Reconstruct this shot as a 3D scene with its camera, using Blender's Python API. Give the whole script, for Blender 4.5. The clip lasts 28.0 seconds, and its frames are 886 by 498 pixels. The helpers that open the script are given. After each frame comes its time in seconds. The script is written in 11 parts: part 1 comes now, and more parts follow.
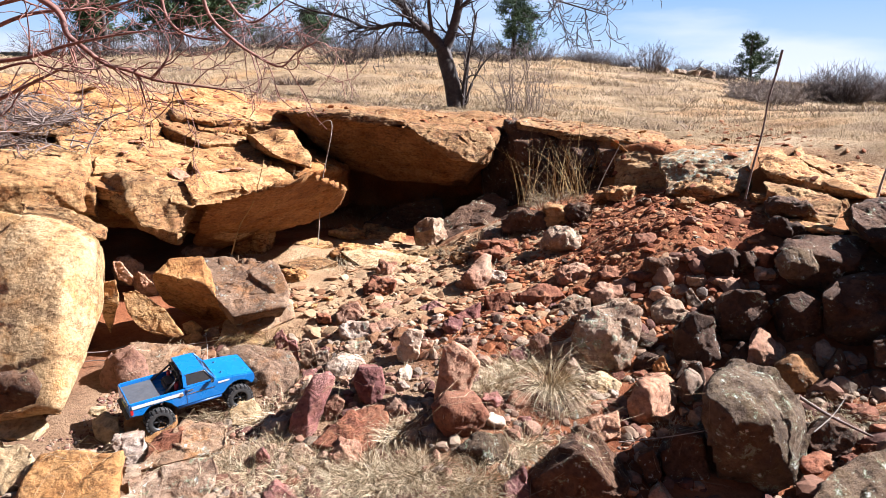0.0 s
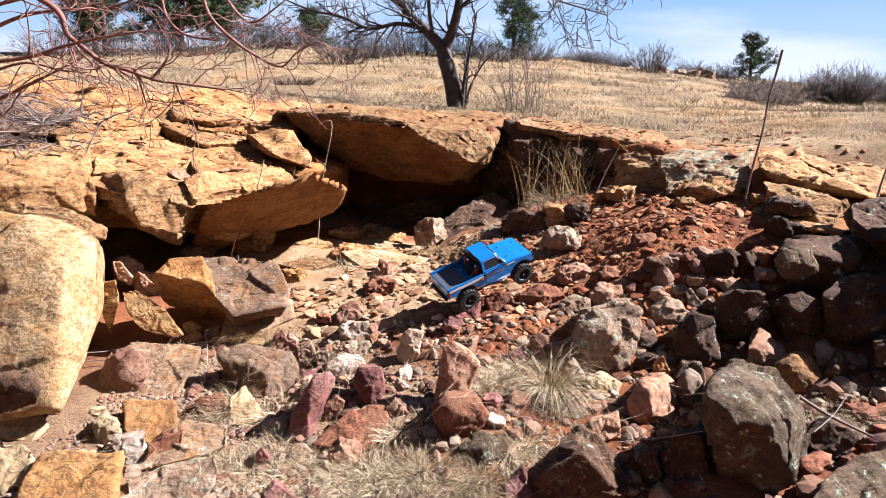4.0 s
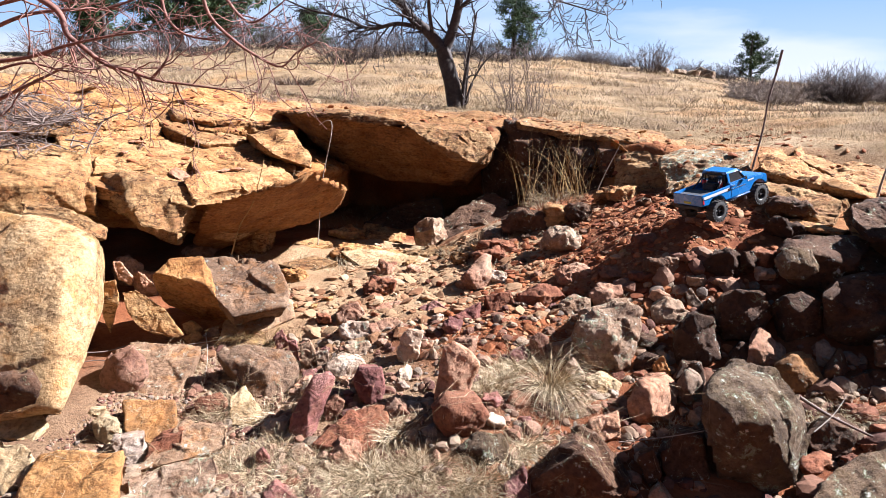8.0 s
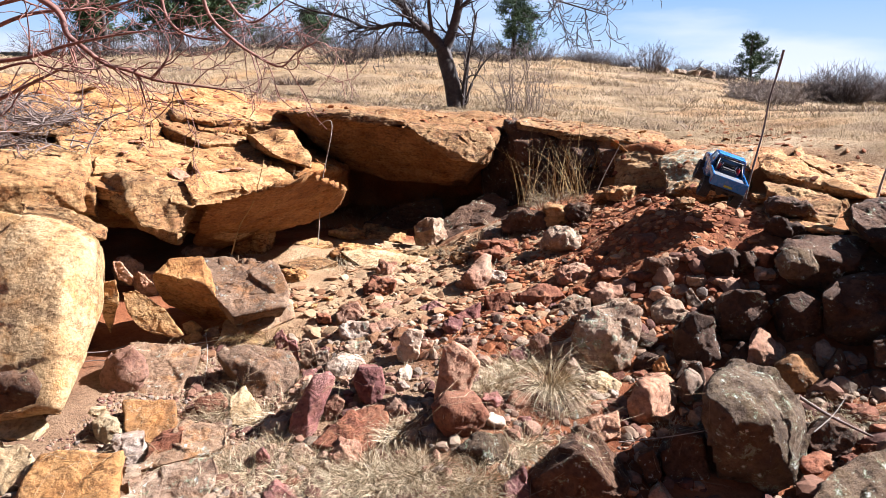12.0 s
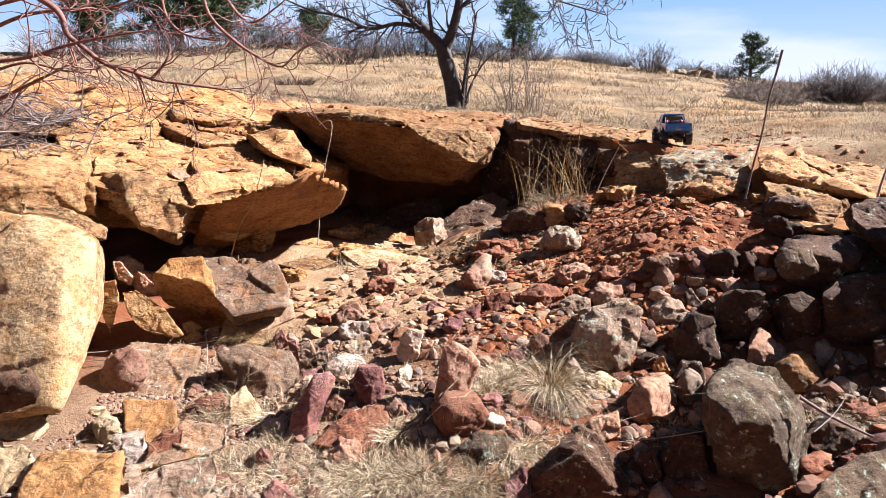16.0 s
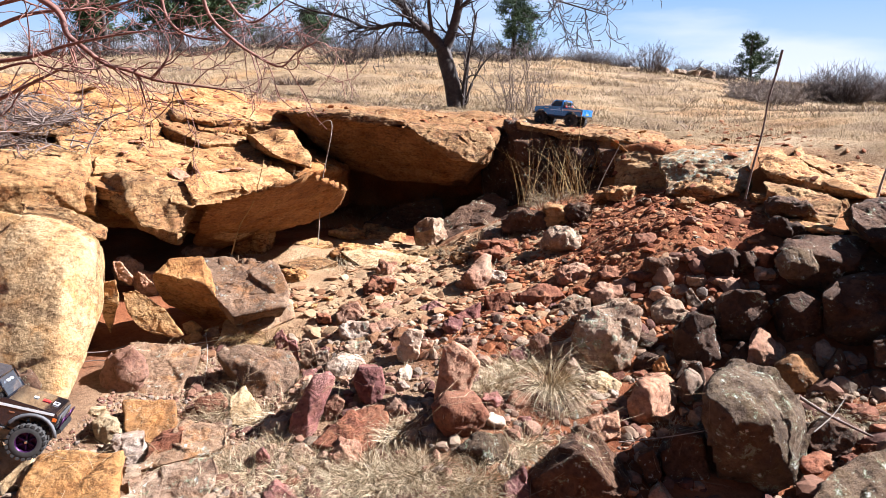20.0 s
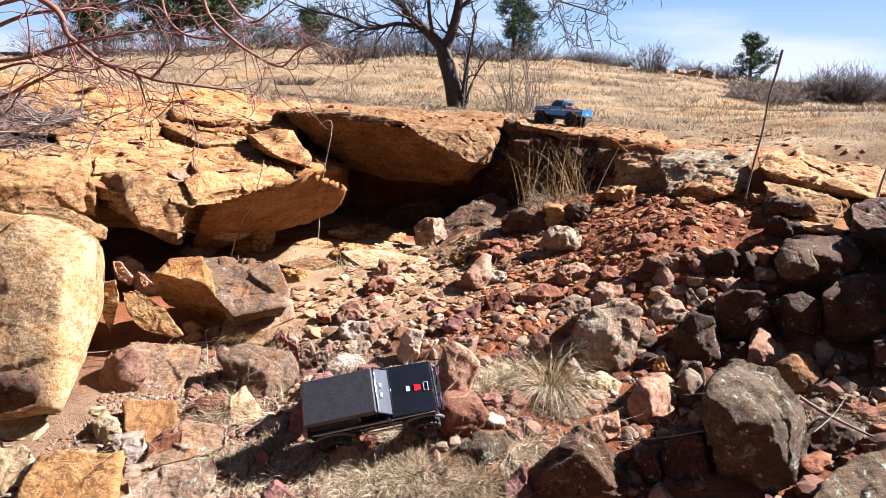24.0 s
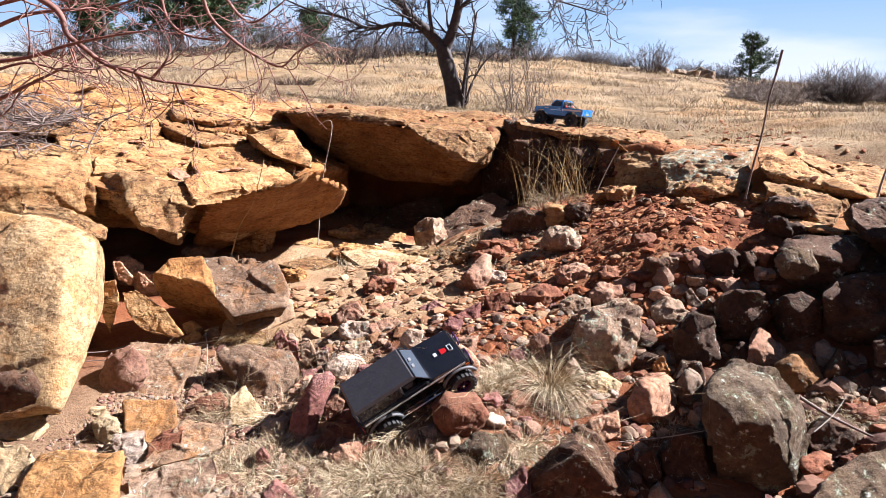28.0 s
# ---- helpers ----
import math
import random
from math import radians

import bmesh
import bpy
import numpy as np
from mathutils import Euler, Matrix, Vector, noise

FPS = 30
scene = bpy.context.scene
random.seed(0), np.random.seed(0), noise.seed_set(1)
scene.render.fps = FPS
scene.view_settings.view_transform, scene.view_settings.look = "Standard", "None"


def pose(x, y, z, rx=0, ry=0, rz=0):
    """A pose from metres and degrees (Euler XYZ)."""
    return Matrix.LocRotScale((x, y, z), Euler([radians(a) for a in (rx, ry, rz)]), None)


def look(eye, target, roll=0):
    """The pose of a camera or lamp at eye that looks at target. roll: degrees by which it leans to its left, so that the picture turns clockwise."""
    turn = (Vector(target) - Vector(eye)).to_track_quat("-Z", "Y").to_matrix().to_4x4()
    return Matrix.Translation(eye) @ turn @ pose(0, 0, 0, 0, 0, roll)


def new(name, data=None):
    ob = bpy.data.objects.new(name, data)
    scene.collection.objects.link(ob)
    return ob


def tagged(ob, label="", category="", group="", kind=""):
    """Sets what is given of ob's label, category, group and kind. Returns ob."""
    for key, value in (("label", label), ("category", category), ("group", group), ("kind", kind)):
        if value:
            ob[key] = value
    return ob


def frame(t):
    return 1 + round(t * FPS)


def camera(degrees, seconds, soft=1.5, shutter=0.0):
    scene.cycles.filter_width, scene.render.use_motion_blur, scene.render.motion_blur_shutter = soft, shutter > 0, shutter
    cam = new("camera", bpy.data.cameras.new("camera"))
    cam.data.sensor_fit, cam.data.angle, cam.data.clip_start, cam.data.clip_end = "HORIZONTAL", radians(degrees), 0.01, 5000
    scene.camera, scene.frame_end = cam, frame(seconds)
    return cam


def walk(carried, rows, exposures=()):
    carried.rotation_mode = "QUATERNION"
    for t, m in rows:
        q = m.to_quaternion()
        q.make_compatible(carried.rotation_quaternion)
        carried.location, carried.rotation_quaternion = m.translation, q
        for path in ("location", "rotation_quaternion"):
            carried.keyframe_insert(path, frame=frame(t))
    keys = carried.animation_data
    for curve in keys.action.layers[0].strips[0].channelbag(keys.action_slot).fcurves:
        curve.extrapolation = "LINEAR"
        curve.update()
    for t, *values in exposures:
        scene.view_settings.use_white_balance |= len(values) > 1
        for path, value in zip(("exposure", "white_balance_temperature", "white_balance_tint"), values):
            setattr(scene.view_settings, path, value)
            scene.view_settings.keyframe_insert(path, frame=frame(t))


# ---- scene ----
# ---------------------------------------------------------------- camera
cam = camera(66, 28.0, soft=0.8)
EYE = pose(0, 0, 1.6, 77.0, 0, 0)
walk(cam, [(0.0, EYE), (28.0, EYE)], [(0.0, 2.24, 5800, 14), (28.0, 2.24, 5800, 14)])

# ---------------------------------------------------------------- light
SUN_ELEV, SUN_AZ = 39.0, 80.0   # azimuth clockwise from +y
world = bpy.data.worlds.new("sky")
scene.world = world
world.use_nodes = True
_wn = world.node_tree
_sky = _wn.nodes.new("ShaderNodeTexSky")
_sky.sky_type = "NISHITA"
_sky.sun_disc = False
_sky.sun_elevation, _sky.sun_rotation = radians(SUN_ELEV), radians(SUN_AZ)
_sky.air_density, _sky.dust_density, _sky.ozone_density = 1.0, 0.8, 2.0
_wn.nodes["Background"].inputs["Strength"].default_value = 0.0158
# bright haze and thin white cloud low over the horizon
_dir = _wn.nodes.new("ShaderNodeTexCoord").outputs["Generated"]
_map = _wn.nodes.new("ShaderNodeMapping")
_map.inputs["Scale"].default_value = (1.6, 1.6, 7.0)
_wn.links.new(_dir, _map.inputs["Vector"])
_puff = _wn.nodes.new("ShaderNodeTexNoise")
_puff.inputs["Scale"].default_value, _puff.inputs["Detail"].default_value = 1.7, 6.0
_wn.links.new(_map.outputs[0], _puff.inputs["Vector"])
_thick = _wn.nodes.new("ShaderNodeMapRange")
_thick.inputs["From Min"].default_value, _thick.inputs["From Max"].default_value = 0.44, 0.60
_wn.links.new(_puff.outputs[0], _thick.inputs[0])
_sep = _wn.nodes.new("ShaderNodeSeparateXYZ")
_wn.links.new(_dir, _sep.inputs[0])
_low = _wn.nodes.new("ShaderNodeMapRange")
_low.inputs["From Min"].default_value, _low.inputs["From Max"].default_value = 0.22, 0.03
_wn.links.new(_sep.outputs["Z"], _low.inputs[0])
_amount = _wn.nodes.new("ShaderNodeMath")
_amount.operation = "MULTIPLY"
_wn.links.new(_thick.outputs[0], _amount.inputs[0])
_wn.links.new(_low.outputs[0], _amount.inputs[1])
_cloud = _wn.nodes.new("ShaderNodeMix")
_cloud.data_type = "RGBA"
_cloud.inputs[7].default_value = (12.6, 13.2, 14.2, 1)
_wn.links.new(_amount.outputs[0], _cloud.inputs[0])
_haze = _wn.nodes.new("ShaderNodeMix")
_haze.data_type = "RGBA"
_veil = _wn.nodes.new("ShaderNodeMapRange")
_veil.inputs["From Min"].default_value, _veil.inputs["From Max"].default_value = 0.34, 0.12
_wn.links.new(_sep.outputs["Z"], _veil.inputs[0])
_wn.links.new(_veil.outputs[0], _haze.inputs[0])
_wn.links.new(_sky.outputs[0], _haze.inputs[6])
_tone = _wn.nodes.new("ShaderNodeValToRGB")
_tone.color_ramp.elements[0].position, _tone.color_ramp.elements[0].color = 0.0, (10.5, 12.2, 13.8, 1)
_tone.color_ramp.elements[1].position, _tone.color_ramp.elements[1].color = 0.13, (5.0, 8.0, 12.0, 1)
_wn.links.new(_sep.outputs["Z"], _tone.inputs[0])
_wn.links.new(_tone.outputs[0], _haze.inputs[7])
_wn.links.new(_haze.outputs[2], _cloud.inputs[6])
_wn.links.new(_cloud.outputs[2], _wn.nodes["Background"].inputs["Color"])
sun_data = bpy.data.lights.new("sun", "SUN")
sun_data.energy, sun_data.angle, sun_data.color = 5.0, radians(0.5), (1.0, 0.95, 0.88)
sun = new("sun", sun_data)
_sd = Vector((math.cos(radians(SUN_ELEV)) * math.sin(radians(SUN_AZ)), math.cos(radians(SUN_ELEV)) * math.cos(radians(SUN_AZ)), math.sin(radians(SUN_ELEV))))
sun.matrix_world = look(_sd * 50, (0, 0, 0))


# ---------------------------------------------------------------- lie of the land
# heights of the ground at stations across (x) for each distance (y)
STATION_X = (-4.5, -2.5, -1.5, -0.8, 0.0, 0.7, 1.4, 2.2, 3.2, 4.5)
# the bowl below the ledges
BOWL = (
    # unseen banks behind the camera and far right, raised to block sky light
    (-6.0, (3.3, 3.2, 3.1, 3.0, 3.0, 3.0, 3.0, 3.1, 3.2, 3.3)),
    (-1.2, (1.3, 1.2, 1.1, 1.0, 1.0, 1.0, 1.1, 1.3, 1.6, 2.0)),
    (0.2, (0.45, 0.35, 0.22, 0.12, 0.10, 0.10, 0.14, 0.40, 0.9, 1.5)),
    (1.2, (0.40, 0.30, 0.20, 0.12, 0.10, 0.10, 0.12, 0.24, 0.75, 1.40)),
    (2.1, (0.40, 0.30, 0.22, 0.18, 0.18, 0.12, 0.16, 0.30, 0.80, 1.40)),
    (2.6, (0.40, 0.28, 0.17, 0.19, 0.32, 0.25, 0.17, 0.30, 0.80, 1.40)),
    (3.2, (0.45, 0.32, 0.20, 0.22, 0.38, 0.43, 0.40, 0.54, 0.95, 1.40)),
    (3.6, (0.48, 0.37, 0.27, 0.33, 0.42, 0.50, 0.76, 0.72, 0.85, 1.02)),
    (4.0, (0.50, 0.40, 0.32, 0.37, 0.43, 0.55, 0.88, 0.88, 0.95, 1.10)),
    (4.8, (0.60, 0.45, 0.40, 0.40, 0.42, 0.66, 0.87, 0.92, 1.00, 1.12)),
    (5.4, (0.60, 0.50, 0.42, 0.38, 0.36, 0.70, 0.85, 0.95, 1.10, 1.25)),
    (6.4, (0.60, 0.50, 0.42, 0.36, 0.32, 0.55, 0.85, 0.95, 1.10, 1.25)),
)
# the bench above them
BENCH = (
    (4.0, (1.30, 1.25, 1.22, 1.20, 1.20, 1.18, 1.12, 1.08, 1.15, 1.25)),
    (5.0, (1.45, 1.40, 1.35, 1.28, 1.22, 1.20, 1.18, 1.17, 1.22, 1.32)),
    (6.2, (1.55, 1.48, 1.40, 1.34, 1.27, 1.24, 1.19, 1.13, 1.22, 1.36)),
    (7.0, (1.62, 1.52, 1.42, 1.34, 1.28, 1.28, 1.22, 1.12, 1.24, 1.38)),
    (9.0, (1.70, 1.60, 1.50, 1.42, 1.36, 1.31, 1.27, 1.25, 1.28, 1.34)),
    (12.0, (1.74, 1.66, 1.58, 1.50, 1.44, 1.40, 1.36, 1.33, 1.32, 1.34)),
)
# where the bench breaks off: distance of the edge at stations across
BREAK = ((-4.5, 5.6), (-1.5, 6.3), (-1.1, 7.5), (0.5, 7.6), (0.78, 6.6), (1.3, 5.85), (1.6, 5.35), (1.9, 5.0), (2.2, 4.9), (2.6, 5.0), (4.5, 5.0))


def smooth(a, b, t):
    t = min(1.0, max(0.0, (t - a) / (b - a)))
    return t * t * (3 - 2 * t)


def sheet(rows, x, y):
    x = min(4.5, max(-4.5, x))
    y = min(rows[-1][0], max(rows[0][0], y))
    i = max(k for k in range(len(STATION_X) - 1) if STATION_X[k] <= x or k == 0)
    j = max(k for k in range(len(rows) - 1) if rows[k][0] <= y or k == 0)
    s = (x - STATION_X[i]) / (STATION_X[i + 1] - STATION_X[i])
    y0, a = rows[j]
    y1, b = rows[j + 1]
    t = (y - y0) / (y1 - y0)
    return (a[i] * (1 - s) + a[i + 1] * s) * (1 - t) + (b[i] * (1 - s) + b[i + 1] * s) * t


def break_line(x):
    x = min(4.49, max(-4.5, x))
    k = max(i for i in range(len(BREAK) - 1) if BREAK[i][0] <= x)
    (xa, ya), (xb, yb) = BREAK[k], BREAK[k + 1]
    return ya + (yb - ya) * (x - xa) / (xb - xa)


def near_ground(x, y):
    e = break_line(x)
    w = smooth(e, e + 0.22, y)
    return sheet(BOWL, x, y) * (1 - w) + sheet(BENCH, x, y) * w


# slope of the line of sight to the hill's crest, by bearing (x over y)
CREST = ((-0.70, 0.0525), (-0.40, 0.058), (-0.235, 0.068), (-0.15, 0.060), (0.0, 0.054), (0.18, 0.0465), (0.26, 0.035), (0.42, 0.0195), (0.65, -0.002), (1.0, -0.012))


def far_ground(x, y):
    # a gentle hill with its crest some 36 m away, then lower land to the horizon
    r = max(-0.70, min(0.99, x / max(y, 6.0)))
    k = max(i for i in range(len(CREST) - 1) if CREST[i][0] <= r)
    (ra, sa), (rb, sb) = CREST[k], CREST[k + 1]
    crest = 1.6 + 36.0 * (sa + (sb - sa) * (r - ra) / (rb - ra))
    if y < 36:
        low = 1.40 - 0.22 * smooth(0.2, 0.6, r)
        return low + (crest - low) * (max(y, 12.0) - 12.0) / 24.0
    return crest - 8.0 * smooth(36, 160, y)


def ground_height(x, y):
    w = smooth(8.0, 14.0, y)
    side = smooth(4.5, 14.0, abs(x)) * (1 - smooth(6, 14, y))
    z = near_ground(x, y) * (1 - w) + far_ground(x, y) * w
    return z + side * 0.5 - 3.0 * smooth(30, 200, max(abs(x), -y))


# ---------------------------------------------------------------- materials


def make_mat(name):
    m = bpy.data.materials.new(name)
    m.use_nodes = True
    return m, m.node_tree, m.node_tree.nodes["Principled BSDF"]


def node(nt, kind, **ins):
    n = nt.nodes.new(kind)
    for k, v in ins.items():
        n.inputs[k.replace("_", " ")].default_value = v
    return n


def noise_tex(nt, vec, scale, detail=6.0, rough=0.6):
    n = node(nt, "ShaderNodeTexNoise", Scale=scale, Detail=detail, Roughness=rough)
    if vec is not None:
        nt.links.new(vec, n.inputs["Vector"])
    return n


def ramp(nt, fac, stops):
    n = nt.nodes.new("ShaderNodeValToRGB")
    el = n.color_ramp.elements
    while len(el) < len(stops):
        el.new(0.5)
    for e, (p, c) in zip(el, stops):
        e.position = p
        e.color = (*c, 1) if len(c) == 3 else c
    nt.links.new(fac, n.inputs["Fac"])
    return n


def mix(nt, fac, a, b, mode="MIX"):
    n = nt.nodes.new("ShaderNodeMix")
    n.data_type, n.blend_type = "RGBA", mode
    for sock, v in ((n.inputs[0], fac), (n.inputs[6], a), (n.inputs[7], b)):
        if isinstance(v, (int, float)):
            sock.default_value = v
        elif isinstance(v, tuple):
            sock.default_value = (*v, 1)
        else:
            nt.links.new(v, sock)
    return n.outputs[2]


def stretched(nt, vec, sx, sy, sz):
    n = nt.nodes.new("ShaderNodeMapping")
    n.inputs["Scale"].default_value = (sx, sy, sz)
    nt.links.new(vec, n.inputs["Vector"])
    return n.outputs[0]


def place_vec(nt):
    """World place: grain runs on from stone to stone at true size."""
    return nt.nodes.new("ShaderNodeNewGeometry").outputs["Position"]


# scales every base colour down evenly, so bounced light fills shade less
ALBEDO_SCALE = 0.75


def stone(name, pale, mid, dark, stain, lichen=0.0, strata=0.0, relief=0.6, grain=1.0, vary=0.35, cracks=0.0):
    m, nt, bsdf = make_mat(name)
    vec = place_vec(nt)
    big = noise_tex(nt, vec, 5.0 * grain, 5, 0.6)
    fine = noise_tex(nt, vec, 42.0 * grain, 8, 0.7)
    col = ramp(nt, big.outputs[0], [(0.30, dark), (0.46, mid), (0.66, pale)]).outputs[0]
    spots = ramp(nt, noise_tex(nt, vec, 11.0 * grain, 6, 0.75).outputs[0], [(0.50, (0, 0, 0)), (0.64, (1, 1, 1))]).outputs[0]
    col = mix(nt, spots, col, stain)
    gr = ramp(nt, fine.outputs[0], [(0.32, (0.28, 0.25, 0.23)), (0.50, (1, 1, 1)), (0.70, (1.45, 1.40, 1.34))]).outputs[0]
    col = mix(nt, 0.7, col, gr, "MULTIPLY")
    height = fine.outputs[0]
    if strata:
        band = noise_tex(nt, stretched(nt, vec, 1.2, 1.2, 26.0), 1.6, 4, 0.6)
        lines = ramp(nt, band.outputs[0], [(0.38, (0.35, 0.27, 0.20)), (0.45, (1, 1, 1)), (0.62, (1.1, 1.05, 0.98))]).outputs[0]
        col = mix(nt, strata, col, lines, "MULTIPLY")
    if lichen:
        ln = ramp(nt, noise_tex(nt, vec, 15.0 * grain, 8, 0.8).outputs[0], [(0.60 - 0.09 * lichen, (0, 0, 0)), (0.63 - 0.09 * lichen, (1, 1, 1))]).outputs[0]
        lc = ramp(nt, noise_tex(nt, vec, 30.0, 3).outputs[0], [(0.42, (0.46, 0.46, 0.40)), (0.6, (0.20, 0.22, 0.12)), (0.72, (0.60, 0.60, 0.55))]).outputs[0]
        col = mix(nt, ln, col, lc)
    if cracks:
        # flaked bedding: thin dark seams that run along the layers, in patches
        seams = noise_tex(nt, stretched(nt, vec, 1.6, 2.6, 5.5), 1.5, 7, 0.62).outputs[0]
        line = ramp(nt, seams, [(0.472, (1, 1, 1)), (0.482, (0.16, 0.10, 0.07)), (0.496, (0.2, 0.13, 0.08)), (0.506, (1, 1, 1))]).outputs[0]
        patch = ramp(nt, noise_tex(nt, vec, 3.2, 3).outputs[0], [(0.36, (0, 0, 0)), (0.50, (cracks,) * 3)]).outputs[0]
        col = mix(nt, patch, col, line, "MULTIPLY")
        small = noise_tex(nt, stretched(nt, vec, 0.8, 1.5, 6.0), 5.0, 6, 0.6).outputs[0]
        line2 = ramp(nt, small, [(0.474, (1, 1, 1)), (0.486, (0.32, 0.22, 0.15)), (0.492, (0.35, 0.25, 0.17)), (0.504, (1, 1, 1))]).outputs[0]
        patch2 = ramp(nt, noise_tex(nt, stretched(nt, vec, 1.0, 1.0, 2.0), 4.1, 3).outputs[0], [(0.46, (0, 0, 0)), (0.58, (cracks,) * 3)]).outputs[0]
        col = mix(nt, patch2, col, line2, "MULTIPLY")
        pits = ramp(nt, noise_tex(nt, stretched(nt, vec, 1.0, 1.0, 1.8), 34.0, 3, 0.6).outputs[0], [(0.30, (0.25, 0.17, 0.11)), (0.38, (1, 1, 1))]).outputs[0]
        col = mix(nt, cracks, col, pits, "MULTIPLY")
    rnd = nt.nodes.new("ShaderNodeObjectInfo").outputs["Random"]
    tone = ramp(nt, rnd, [(0.0, (1 - vary, 1 - vary, 1 - vary * 0.9)), (0.5, (1, 1, 1)), (1.0, (1 + vary * 0.5, 1 + vary * 0.35, 1 + vary * 0.2))]).outputs[0]
    col = mix(nt, 1.0, mix(nt, 1.0, col, tone, "MULTIPLY"), (ALBEDO_SCALE,) * 3, "MULTIPLY")
    nt.links.new(col, bsdf.inputs["Base Color"])
    bsdf.inputs["Roughness"].default_value = 0.9
    bsdf.inputs["Specular IOR Level"].default_value = 0.25
    b1 = node(nt, "ShaderNodeBump", Strength=relief * 1.3, Distance=0.014)
    nt.links.new(height, b1.inputs["Height"])
    b2 = node(nt, "ShaderNodeBump", Strength=relief * 0.8, Distance=0.05)
    nt.links.new(noise_tex(nt, vec, 13.0 * grain, 8, 0.68).outputs[0], b2.inputs["Height"])
    nt.links.new(b2.outputs[0], b1.inputs["Normal"])
    nt.links.new(b1.outputs[0], bsdf.inputs["Normal"])
    return m


def plain(name, color, rough=0.6, metal=0.0, coat=0.0, wear=0.15, scale=60.0, bump=0.0, spec=0.5):
    m, nt, bsdf = make_mat(name)
    vec = nt.nodes.new("ShaderNodeTexCoord").outputs["Object"]
    n = noise_tex(nt, vec, scale, 6, 0.65)
    lo = tuple(c * ALBEDO_SCALE * (1 - wear) for c in color)
    hi = tuple(min(1, c * ALBEDO_SCALE * (1 + wear)) for c in color)
    nt.links.new(ramp(nt, n.outputs[0], [(0.35, lo), (0.65, hi)]).outputs[0], bsdf.inputs["Base Color"])
    rr = ramp(nt, noise_tex(nt, vec, scale * 0.4, 4).outputs[0], [(0.35, (rough * 0.8,) * 3), (0.7, (min(1, rough * 1.25),) * 3)])
    nt.links.new(rr.outputs[0], bsdf.inputs["Roughness"])
    bsdf.inputs["Metallic"].default_value = metal
    bsdf.inputs["Coat Weight"].default_value = coat
    bsdf.inputs["Specular IOR Level"].default_value = spec
    if bump:
        b = node(nt, "ShaderNodeBump", Strength=bump, Distance=0.003)
        nt.links.new(n.outputs[0], b.inputs["Height"])
        nt.links.new(b.outputs[0], bsdf.inputs["Normal"])
    return m


def blades(name, a, b, c):
    m, nt, bsdf = make_mat(name)
    rnd = nt.nodes.new("ShaderNodeNewGeometry").outputs["Random Per Island"]
    nt.links.new(ramp(nt, rnd, [(p, tuple(ALBEDO_SCALE * u for u in q)) for p, q in ((0.0, a), (0.5, b), (1.0, c))]).outputs[0], bsdf.inputs["Base Color"])
    bsdf.inputs["Roughness"].default_value = 0.75
    bsdf.inputs["Specular IOR Level"].default_value = 0.2
    return m


TAN = stone("tan_sandstone", (0.44, 0.28, 0.13), (0.375, 0.205, 0.08), (0.215, 0.098, 0.036), (0.32, 0.14, 0.048), strata=0.4, lichen=0.0, cracks=0.75)
YELLOW_TAN = stone("yellow_sandstone", (0.50, 0.355, 0.195), (0.44, 0.285, 0.14), (0.31, 0.165, 0.066), (0.40, 0.215, 0.08), strata=0.1, cracks=0.45)
DEEP_ORANGE = stone("deep_orange_sandstone", (0.44, 0.225, 0.08), (0.37, 0.16, 0.048), (0.22, 0.085, 0.025), (0.30, 0.12, 0.033), strata=0.15, cracks=0.3)
CREAM = stone("cream_sandstone", (0.50, 0.40, 0.25), (0.42, 0.30, 0.165), (0.27, 0.17, 0.085), (0.36, 0.23, 0.11), strata=0.1, lichen=0.0)
RUST = stone("rusty_flagstone", (0.40, 0.21, 0.085), (0.29, 0.14, 0.05), (0.13, 0.065, 0.03), (0.32, 0.14, 0.04), lichen=0.1, grain=0.8)
ORANGE = stone("orange_sandstone", (0.43, 0.245, 0.10), (0.35, 0.17, 0.056), (0.20, 0.085, 0.028), (0.27, 0.118, 0.037), strata=0.15, cracks=0.5)
RED = stone("red_sandstone", (0.31, 0.14, 0.075), (0.205, 0.073, 0.037), (0.10, 0.034, 0.019), (0.24, 0.10, 0.05))
PURPLE = stone("purple_sandstone", (0.33, 0.165, 0.14), (0.22, 0.088, 0.074), (0.115, 0.043, 0.038), (0.27, 0.12, 0.085))
PALE = stone("pale_stone", (0.58, 0.47, 0.37), (0.48, 0.35, 0.255), (0.31, 0.195, 0.13), (0.42, 0.29, 0.20), lichen=0.1)
GREY = stone("grey_stone", (0.38, 0.28, 0.20), (0.27, 0.175, 0.115), (0.125, 0.073, 0.046), (0.22, 0.125, 0.072), lichen=0.5)
# brown stone, set extra dark to carry shade of wall, cave and bank
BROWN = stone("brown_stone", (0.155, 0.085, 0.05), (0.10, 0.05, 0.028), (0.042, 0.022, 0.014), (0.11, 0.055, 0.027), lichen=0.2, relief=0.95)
PINK = stone("pink_stone", (0.46, 0.29, 0.195), (0.36, 0.185, 0.115), (0.20, 0.085, 0.05), (0.32, 0.17, 0.095))
SLATE = stone("brown_flagstone", (0.36, 0.235, 0.145), (0.25, 0.15, 0.088), (0.14, 0.083, 0.05), (0.32, 0.155, 0.062), lichen=0.12, grain=0.8)
MOSSY = stone("mossy_stone", (0.19, 0.13, 0.08), (0.115, 0.072, 0.042), (0.05, 0.03, 0.018), (0.11, 0.07, 0.03), lichen=0.45, relief=0.9)
